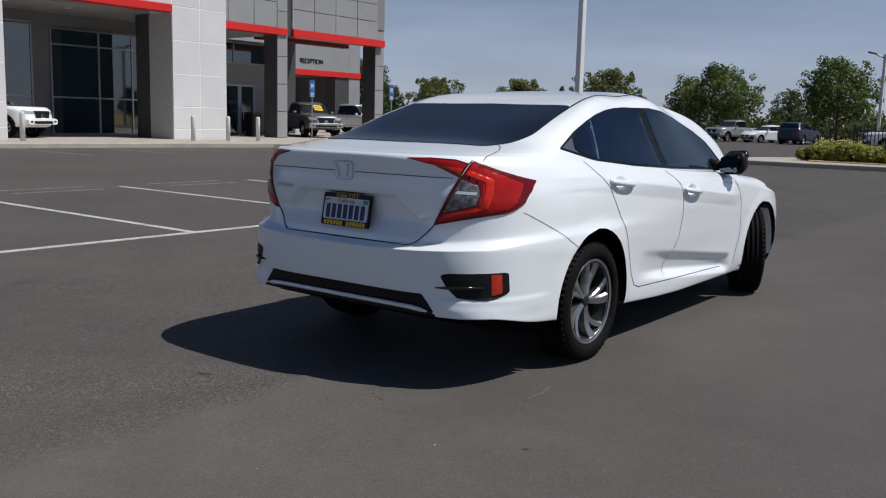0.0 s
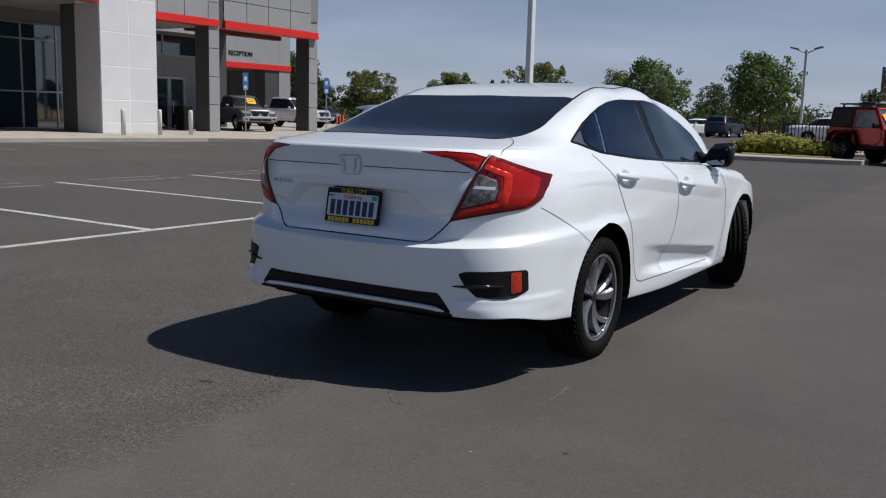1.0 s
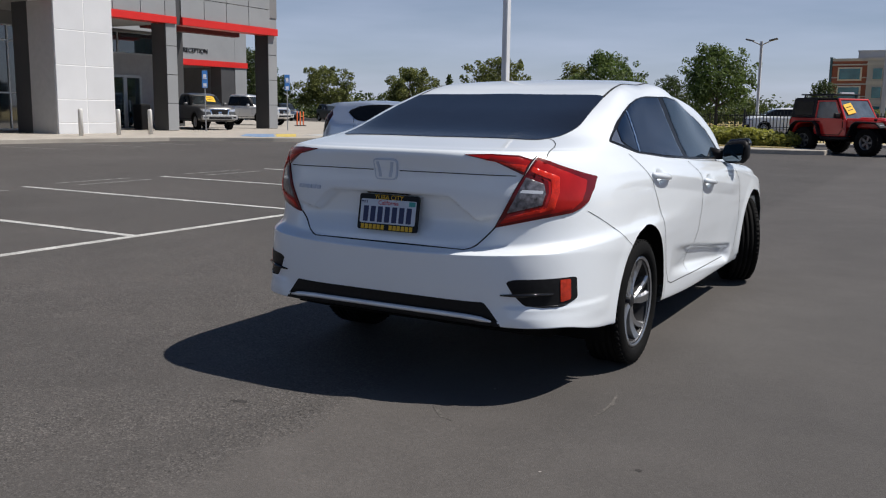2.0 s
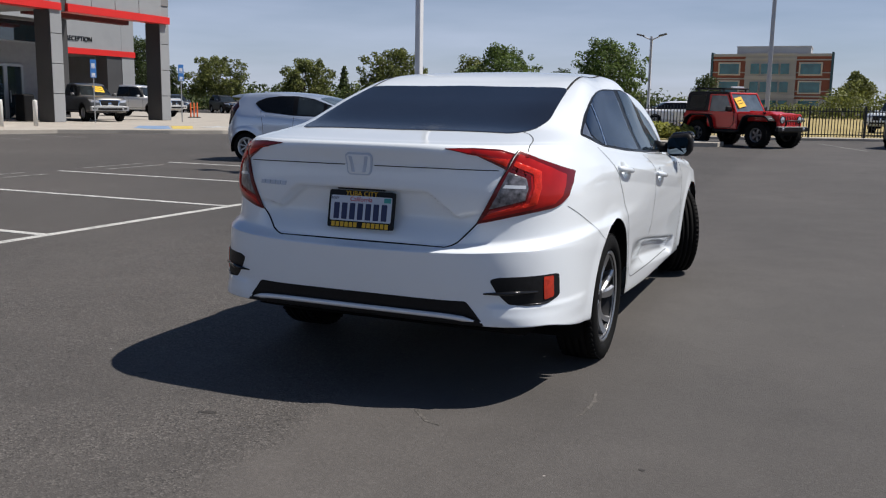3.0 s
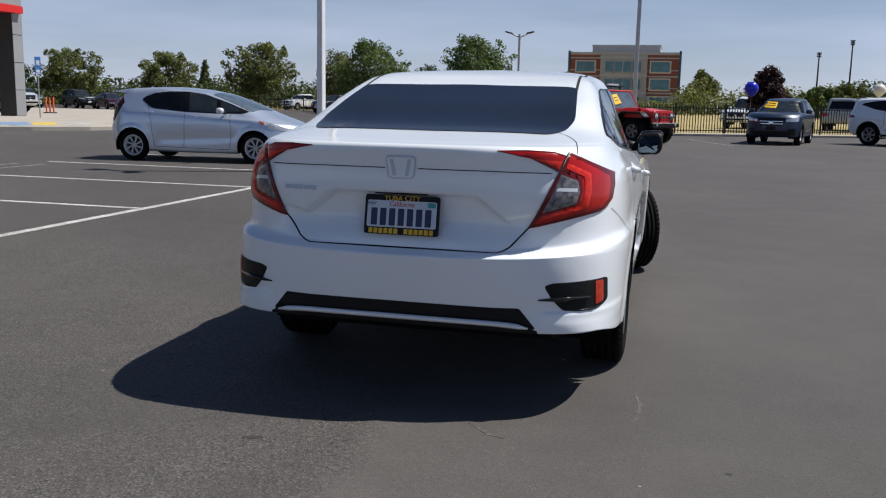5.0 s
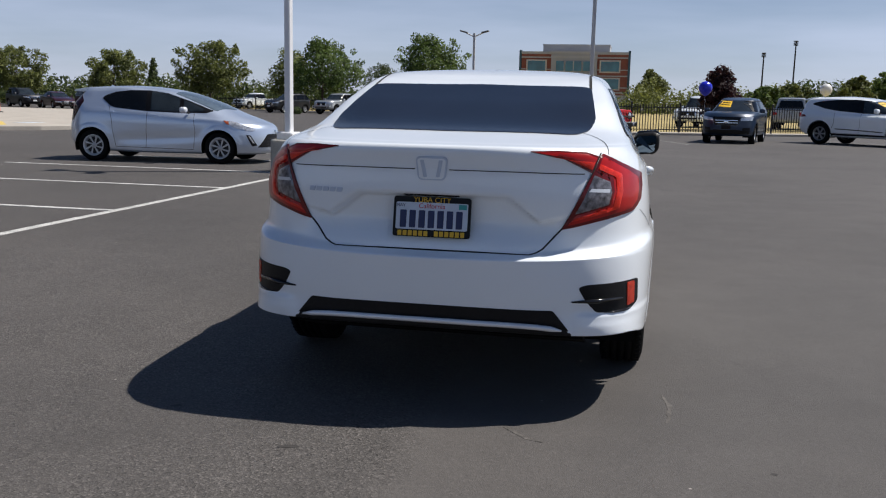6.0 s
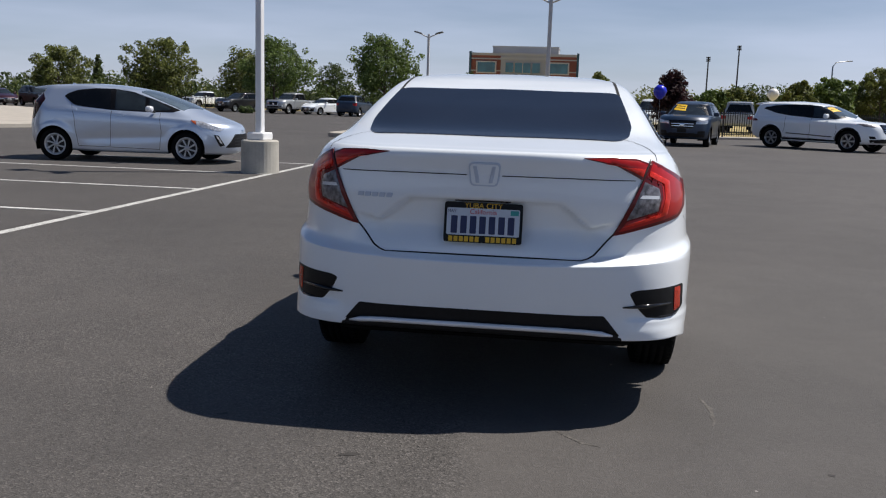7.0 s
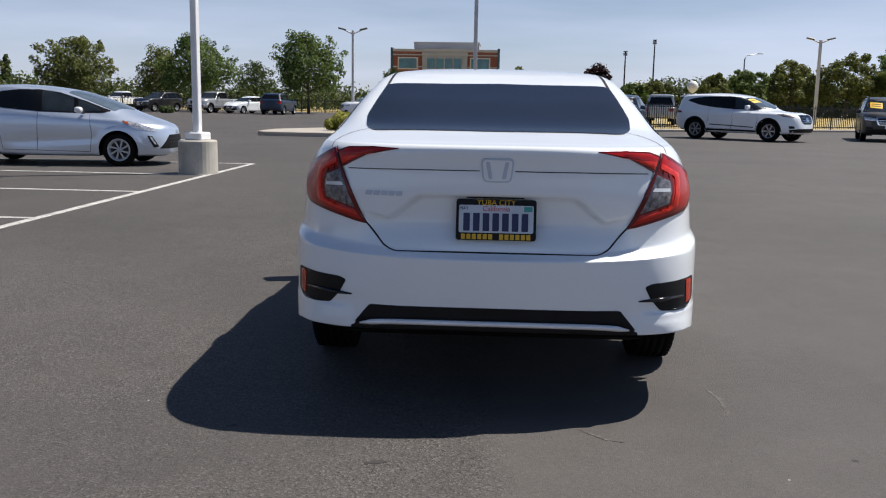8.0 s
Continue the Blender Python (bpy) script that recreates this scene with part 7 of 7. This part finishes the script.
    part("rear_skirt", patch(tree, "y", [(-0.86, 0.42), (0.86, 0.42), (0.90, 0.58), (-0.90, 0.58)], 0.006, 0.08, 0.02), BLACK_PLASTIC, car, smooth=True)
    for s in (-1, 1):
        mir = part("door_mirror", box(s * 1.02 - 0.11, s * 1.02 + 0.11, 3.22, 3.36, 1.17, 1.33, 0.045, segs=3), WHITE_PAINT, car, smooth=True)
        part("stalk", tube([(s * 0.86, 3.32, 1.17), (s * 0.98, 3.29, 1.20)], 0.03, 6), BLACK_PLASTIC, mir)
    return car


def truck(name, label, mat_, m, L=5.4, W=1.9, H=1.80, card=False, **k):
    args = dict(zb=0.40, axles=(1.2, 4.45), r=0.39, tread=0.25, cabin=(1.75, 1.9, 3.1, 3.85), top=0.78, pillars=(2.75,), bed=(0.15, 1.65), n=(7, 4), cab_n=(7, 4), hood_y=3.9, flare=True, group="parked trucks")
    args.update(k)
    car, tree, ctree = vehicle(name, label, mat_, m, L, W, H, (1.17, 1.15), 1.16, 1.10, **args)
    w = W / 2
    bumper = part("front_bumper", prism(rounded([(-w * 0.93, 0.50), (w * 0.93, 0.50), (w * 0.95, 0.70), (w * 0.60, 0.74), (-w * 0.60, 0.74), (-w * 0.95, 0.70)], 0.05), "y", L - 0.12, L + 0.05, bevel=0.02), GALV if card else mat_, car, "grey metal front bumper" if card else "")
    part("bumper_intake", box(-w * 0.60, w * 0.60, L + 0.02, L + 0.062, 0.53, 0.64, 0.015), BLACK_PLASTIC, bumper)
    for s in (-1, 1):
        part("bumper_lamp", box(s * w * 0.76 - 0.08, s * w * 0.76 + 0.08, L + 0.02, L + 0.06, 0.57, 0.65, 0.015), BLACK_PLASTIC, bumper)
    if card:
        price_card(car, ctree, -0.5, -0.05, 1.35, 1.62)
    return car


def saloon(name, label, mat_, m, **k):
    args = dict(zb=0.22, axles=(0.95, 3.65), r=0.32, tread=0.2, cabin=(0.65, 1.35, 2.4, 3.4), top=0.70, pillars=(1.95,), n=(3.2, 2.6), clad=False, group="parked cars")
    args.update(k)
    return vehicle(name, label, mat_, m, 4.6, 1.79, 1.44, (1.02, 0.93), 0.95, 0.72, **args)[0]


UP = Matrix.Translation((0, 0, 0.15))
suv("compact_suv", "blue-grey compact sport utility car with a yellow price card", BLUE_GREY, facing(5.05, 33.2, -104.5, 0.95), 4.52, 1.84, 1.66, True, n=(2.9, 2.5), cab_n=(4, 3.2), top=0.70, roof_rails=False)
crossover(facing(8.47, 33.2, -44, 1.08))
suv("grey_suv", "dark grey sport utility car with a yellow price card", CHARCOAL, facing(16.2, 35.6, -108, 1.0), 4.89, 1.92, 1.75, True)
truck("grey_pickup", "grey crew-cab pickup with a yellow card under the canopy", GREY_METAL, UP @ facing(-29.95, 29.55, -25, 4.45), card=True, counts=(20, 26, 18))
truck("silver_pickup", "silver full-size crew-cab pickup parked on the apron", SILVER_METAL, UP @ facing(-36.3, 41.1, 3, 4.7), 5.8, 2.03, 1.94, axles=(1.3, 4.7), r=0.4, cabin=(1.9, 2.05, 3.5, 4.2), pillars=(3.0,), hood_y=4.25)
truck("white_pickup", "white pickup parked under the showroom soffit", WHITE_PAINT, UP @ facing(-30.2, 14.08, 28, 4.45), counts=(20, 26, 18))
# farther rows
truck("pale_pickup", "pale grey pickup in the far row", PALE_BLUE, facing(-23.9, 71.4, -106, 3.0), 5.4, 1.9, 1.8)
saloon("white_compact", "small white saloon in the far row", WHITE_PAINT, facing(-20.8, 71.3, -118, 2.3))
suv("dark_crossover", "dark blue-grey crossover seen from behind", BLUE_GREY, facing(-17.6, 69.0, 85, 2.2))
suv("black_suv", "black sport utility car in the far row", DARK_PAINT, facing(-28.9, 72.5, -112, 2.3))
truck("white_far_pickup", "white pickup in the far row", WHITE_PAINT, facing(-41, 93, -112, 3.0))
suv("silver_minivan", "pale silver minivan beyond the planting island", PALE_MIRROR, facing(-8.6, 60.8, 205, 2.5), 5.0, 1.95, 1.72, cabin=(0.1, 0.4, 3.0, 4.3), pillars=(1.2, 2.6), roof_rails=False)
suv("grey_far_suv", "grey sport utility car in the far row", CHARCOAL, facing(-52.7, 69.2, -32, 2.3))
saloon("maroon_saloon", "maroon saloon in the far row", MAROON, facing(-47.5, 66.5, -38, 2.3))
suv("dark_far_suv", "dark sport utility car in the far row", DARK_PAINT, facing(-54.0, 63.7, -38, 2.3))
saloon("black_saloon", "black saloon in the far row", DARK_PAINT, facing(-55.1, 61.6, -40, 2.3))
suv("black_wagon", "black sport utility car parked in the far row", DARK_PAINT, facing(-44.5, 67.3, -35, 2.3))
truck("white_fence_pickup", "white pickup parked behind the fence", WHITE_PAINT, facing(5.3, 55.5, -112, 2.8), 5.6, 2.0, 1.98)
truck("silver_fence_pickup", "pale silver pickup parked behind the fence", PALE_BLUE, facing(10.8, 56.5, 76, 2.8), 5.6, 2.0, 1.98)
truck("dark_fence_pickup", "dark pickup parked behind the fence", DARK_PAINT, facing(14.6, 60.3, -100, 2.8), 5.6, 2.0, 1.9)

# orange delineators
ORANGE = material("orange_plastic", (0.70, 0.13, 0.03), 0.5, vary=0.08)
for i in range(3):
    p = thing("delineator", "orange plastic delineator post on the apron", "traffic post", pose(-34.0 + i * 0.10, 40.95 + i * 0.18, 0.15), group="orange posts")
    part("post", lathe([(0, 0.045), (0.87, 0.04), (0.90, 0.03), (0.90, 0.001)], 12, "z"), ORANGE, p, smooth=True)
    part("foot", lathe([(-0.01, 0.001), (-0.01, 0.2), (0.04, 0.18), (0.06, 0.06)], 16, "z"), BLACK_PLASTIC, p)
# ---- plants ----
def leaf_material(name, color, shade=0.35):
    m = bpy.data.materials.new(name)
    m.use_nodes = True
    n, l = m.node_tree.nodes, m.node_tree.links
    b = n["Principled BSDF"]
    geo = n.new("ShaderNodeNewGeometry")
    ramp = n.new("ShaderNodeValToRGB")
    r, g, bl = color
    ramp.color_ramp.elements[0].color = (r * (1 - shade), g * (1 - shade), bl * (1 - shade), 1)
    ramp.color_ramp.elements[1].color = (r * (1 + shade), g * (1 + shade * 0.8), bl * (1 + shade * 0.5), 1)
    l.new(geo.outputs["Random Per Island"], ramp.inputs["Fac"])
    l.new(ramp.outputs["Color"], b.inputs["Base Color"])
    b.inputs["Roughness"].default_value = 0.6
    tr = n.new("ShaderNodeBsdfTranslucent")
    l.new(ramp.outputs["Color"], tr.inputs["Color"])
    mix = n.new("ShaderNodeMixShader")
    mix.inputs["Fac"].default_value = 0.42
    l.new(b.outputs[0], mix.inputs[1])
    l.new(tr.outputs[0], mix.inputs[2])
    l.new(mix.outputs[0], n["Material Output"].inputs["Surface"])
    return m


LEAF = leaf_material("leaf_green", (0.108, 0.168, 0.042), 0.55)
LEAF_OLIVE = leaf_material("leaf_olive", (0.145, 0.175, 0.048), 0.55)
LEAF_DARK = leaf_material("leaf_dark", (0.06, 0.092, 0.028), 0.45)
LEAF_PLUM = leaf_material("leaf_plum", (0.035, 0.012, 0.016))
LEAF_YELLOW = leaf_material("leaf_yellow", (0.29, 0.31, 0.065), 0.45)
BARK = material("bark", (0.10, 0.075, 0.055), 0.9, vary=0.2, scale=6, bump=0.5, bump_scale=25)


def leaves(rng, blobs, count, size, squash=0.85):
    """Bent leaf sprays spread through round clumps (x, y, z, radius), thicker towards their outsides."""
    vol = np.array([b[3] ** 2 for b in blobs])
    which = rng.choice(len(blobs), count, p=vol / vol.sum())
    b = np.array(blobs)[which]
    d = rng.normal(size=(count, 3))
    d /= np.linalg.norm(d, axis=1, keepdims=True)
    rad = b[:, 3] * (1 - 0.55 * rng.random(count) ** 1.8) * (1 + 0.12 * rng.normal(size=count))
    c = b[:, :3] + d * rad[:, None] * (1, 1, squash)
    nrm = d + 0.7 * rng.normal(size=(count, 3)) + (0, 0, 0.5)
    nrm /= np.linalg.norm(nrm, axis=1, keepdims=True)
    a = np.cross(nrm, rng.normal(size=(count, 3)))
    a /= np.linalg.norm(a, axis=1, keepdims=True)
    t = np.cross(nrm, a)
    s = size * (0.6 + 0.8 * rng.random(count))[:, None]
    v = np.stack([c - a * s, c - t * s * 0.55 + nrm * s * 0.2, c + a * s, c + t * s * 0.55 + nrm * s * 0.2], 1).reshape(-1, 3)
    f = np.arange(count * 4).reshape(-1, 4)
    return v, f


def leaf_mesh(name, v, f, mat_):
    me = bpy.data.meshes.new(name)
    me.from_pydata(v.tolist(), [], f.tolist())
    me.materials.append(mat_)
    return me


def tree(x, y, height, spread, seed, mat_, label, count=3600, size=0.125, trunk=0.24, lobes=26):
    rng = np.random.default_rng(seed)
    count = int(count * 1.9)
    height *= 0.93
    t = thing("tree", label, "tree", pose(x, y, 0, 0, 0, seed * 47 % 360), group="trees round the car park")
    fork = height * trunk
    bm = tube([(0, 0, -0.1), (0.03, 0.02, fork * 0.6), (0.0, 0.05, fork), (0.08, 0, height * 0.5), (0.0, 0.05, height * 0.75)], [0.02 * height, 0.017 * height, 0.015 * height, 0.009 * height, 0.004 * height], 9)
    blobs = []
    for k in range(lobes):
        a = 2.4 * k + rng.random() * 0.8
        u = (k + 0.5) / lobes
        z = fork + (height - fork) * (0.12 + 0.80 * u)
        wide = spread * math.sin(math.pi * min(1, 0.18 + 0.80 * u) ** 0.8) ** 0.75 * (0.35 + 0.55 * rng.random())
        r = (0.10 + 0.09 * rng.random()) * height * (1.15 - 0.5 * u)
        p = (wide * math.cos(a), wide * math.sin(a), min(z, height - r * 0.7))
        blobs.append((*p, r))
        if k % 2 == 0:
            tube([(0, 0.03, fork * 0.9 + (z - fork) * 0.35), (p[0] * 0.5, p[1] * 0.5, (fork + z) / 2 + 0.1), p], [0.007 * height, 0.005 * height, 0.002 * height], 6, bm)
    for k in range(lobes):
        a = rng.random() * 6.28
        u = rng.random()
        rr = spread * (0.75 + 0.33 * rng.random()) * math.sin(math.pi * (0.2 + 0.72 * u)) ** 0.7
        blobs.append((rr * math.cos(a), rr * math.sin(a), fork + (height - fork) * (0.1 + 0.9 * u), 0.035 * height + 0.05 * height * rng.random()))
    part("trunk", bm, BARK, t, "brown branching trunk", smooth=True)
    part("crown", leaf_mesh("crown", *leaves(rng, blobs, count, size), mat_), None, t, "loose leafy crown")
    return t


tree(-16.6, 76.0, 7.6, 3.4, 1, LEAF, "broad green deciduous tree in the car park", 5200)
tree(-27.7, 78.6, 7.4, 3.7, 2, LEAF, "broad green deciduous tree in the car park", 5200)
tree(-37.4, 75.0, 6.9, 3.5, 3, LEAF_OLIVE, "olive-green deciduous tree in the car park", 5000)
tree(-33.0, 84.0, 6.6, 2.0, 4, LEAF_OLIVE, "small olive-green tree in the car park", 2400)
tree(-48.5, 77.0, 6.0, 3.2, 5, LEAF_OLIVE, "olive-green deciduous tree in the car park", 4200)
tree(-60.0, 77.5, 6.2, 3.7, 6, LEAF_OLIVE, "dense olive-green tree beyond the apron", 4800)
tree(-60.0, 66.0, 7.6, 2.6, 7, LEAF_DARK, "tall dark green tree behind the showroom", 4000)
tree(-64.0, 73.0, 5.6, 2.6, 8, LEAF_DARK, "dark green tree behind the showroom", 3200)
tree(5.9, 232.0, 11.2, 3.3, 9, LEAF_OLIVE, "olive-green tree beside the office block", 3600, 0.32, lobes=18)
tree(5.4, 46.4, 3.7, 0.8, 10, LEAF_PLUM, "purple-leaved plum tree behind the fence", 3000, 0.09, lobes=18)
tree(-31.0, 112.0, 6.4, 2.6, 11, LEAF_DARK, "dark green tree in the distance", 2600)
tree(-15.2, 130.0, 6.4, 1.9, 12, LEAF_DARK, "dark green tree beside the office block", 2600)
for i, (x, y, h, w) in enumerate(((25, 104, 5.2, 2.0), (30, 108, 6.0, 3.4), (36, 110, 7.2, 4.0), (42, 108, 8.0, 4.4), (48, 106, 9.0, 4.6), (54, 106, 9.4, 4.6), (60, 104, 9.8, 4.6), (17, 112, 4.2, 2.6), (20.5, 116, 4.6, 2.8))):
    tree(x, y, h, w, 20 + i, (LEAF_OLIVE, LEAF, LEAF_OLIVE)[i % 3], "green tree in the row behind the field", 4600, 0.17, lobes=20)


def conifer(x, y, height, spread, seed):
    rng = np.random.default_rng(seed)
    t = thing("conifer", "narrow dark conifer in the distance", "tree", pose(x, y, 0), group="trees round the car park")
    part("trunk", tube([(0, 0, -0.1), (0, 0, height * 0.96)], [0.16, 0.02], 7), BARK, t, smooth=True)
    blobs = [(spread * (1 - u) * math.cos(a) * 0.6, spread * (1 - u) * math.sin(a) * 0.6, height * (0.08 + 0.9 * u), 0.25 + spread * 0.5 * (1 - u)) for u, a in ((k / 40, 2.4 * k) for k in range(40))]
    part("crown", leaf_mesh("crown", *leaves(rng, blobs, 2200, 0.26, 0.6), LEAF_DARK), None, t, "dark needled crown")


conifer(-69.5, 122.0, 6.9, 1.5, 60)

# far woods along the horizon, too many to count
rng = np.random.default_rng(5)
blobs = []
for k in range(420):
    a = radians(62 + 105 * k / 420)
    d = 135 + 30 * rng.random()
    h = 1.6 + 2.3 * rng.random() * (0.6 + 0.5 * math.sin(k * 0.37))
    if math.degrees(a) < 90:
        h += 1.2
    elif math.degrees(a) < 97.5:
        h = 0.9
    for z in np.arange(0.8, h, 1.3):
        blobs.append((d * math.cos(a), d * math.sin(a), z, 1.3 + 0.7 * rng.random()))
far = new("far_woods", leaf_mesh("far_woods", *leaves(rng, blobs, 60000, 0.27), LEAF_OLIVE))
tagged(far, "low olive-green woods along the horizon", "woods", kind="stuff")


# dark planting that closes the view below the trees
blobs = []
for k in range(230):
    a = radians(96 + 52 * k / 230)
    d = 108 + 10 * rng.random()
    h = 1.6 + 1.7 * rng.random()
    for z in np.arange(0.6, h, 1.0):
        blobs.append((d * math.cos(a), d * math.sin(a), z, 0.9 + 0.5 * rng.random()))
for k in range(120):
    h = 2.6 + 2.4 * rng.random()
    for z in np.arange(0.6, h, 1.1):
        blobs.append((20 + 48 * k / 120, 116 + 5 * rng.random(), z, 1.1 + 0.5 * rng.random()))
hedge = new("far_hedge", leaf_mesh("far_hedge", *leaves(rng, blobs, 40000, 0.24), LEAF_DARK))
tagged(hedge, "dark green hedge planting below the far trees", "hedge", kind="stuff")


def shrub(x, y, z, r, seed, mat_, label):
    rng = np.random.default_rng(seed)
    blobs = [(r * 0.7 * math.cos(k * 2.4) * math.sqrt(k / 9), r * 0.7 * math.sin(k * 2.4) * math.sqrt(k / 9), r * 0.35 + 0.1 * rng.random(), r * 0.42) for k in range(9)]
    t = thing("shrub", label, "shrub", pose(x, y, z), group="shrubs on the island")
    v, f = leaves(rng, blobs, 1300, 0.085, 1.05)
    v[:, 2] = np.maximum(v[:, 2], 0.0)
    part("foliage", leaf_mesh("foliage", v, f, mat_), None, t)
    part("stems", tube([(0, 0, -0.06), (0.05, 0.02, r * 0.4)], [0.04, 0.02], 6), BARK, t)


for i, (x, y, r) in enumerate(((-5.95, 28.95, 0.45), (-5.3, 28.9, 0.62), (-4.5, 28.7, 0.70), (-3.7, 28.6, 0.62), (-3.0, 28.4, 0.5), (-5.6, 30.0, 0.7), (-4.8, 29.8, 0.75), (-5.9, 31.3, 0.7), (-4.1, 29.5, 0.6))):
    shrub(x, y + 0.55, 0.17, r * 0.92, 40 + i, LEAF_YELLOW, "yellow-green low shrub on the planting island")
shrub(-26.0, 66.5, 0.0, 0.6, 60, LEAF_DARK, "low rounded shrub beside the far kerb")

# sports-field masts and a street lamp far off
for x, y, h in ((34.2, 243.7, 15.2), (41.7, 243.0, 18.2), (103.5, 246.0, 17.0)):
    p = thing("floodlight_mast", "dark floodlight mast in the distance", "mast", pose(x, y, 0))
    part("pole", tube([(0, 0, 0), (0, 0, h)], [0.26, 0.16], 8), IRON, p)
    for k in range(3):
        part("lamp_cluster", box(-0.55, 0.5, -0.3, 0.3, h - 0.9 + 0.45 * k, h - 0.6 + 0.45 * k, 0.06), IRON, p)
p = thing("street_lamp", "grey street lamp with a curved arm", "street lamp", pose(40.5, 149.0, 0))
part("pole", tube([(0, 0, 0), (0, 0, 9.0), (0.4, 0, 9.6), (2.2, 0, 9.9)], [0.15, 0.11, 0.08, 0.06], 8), GALV, p, smooth=True)
part("lamp_head", box(2.1, 2.9, -0.15, 0.15, 9.82, 9.98, 0.03), GALV, p)
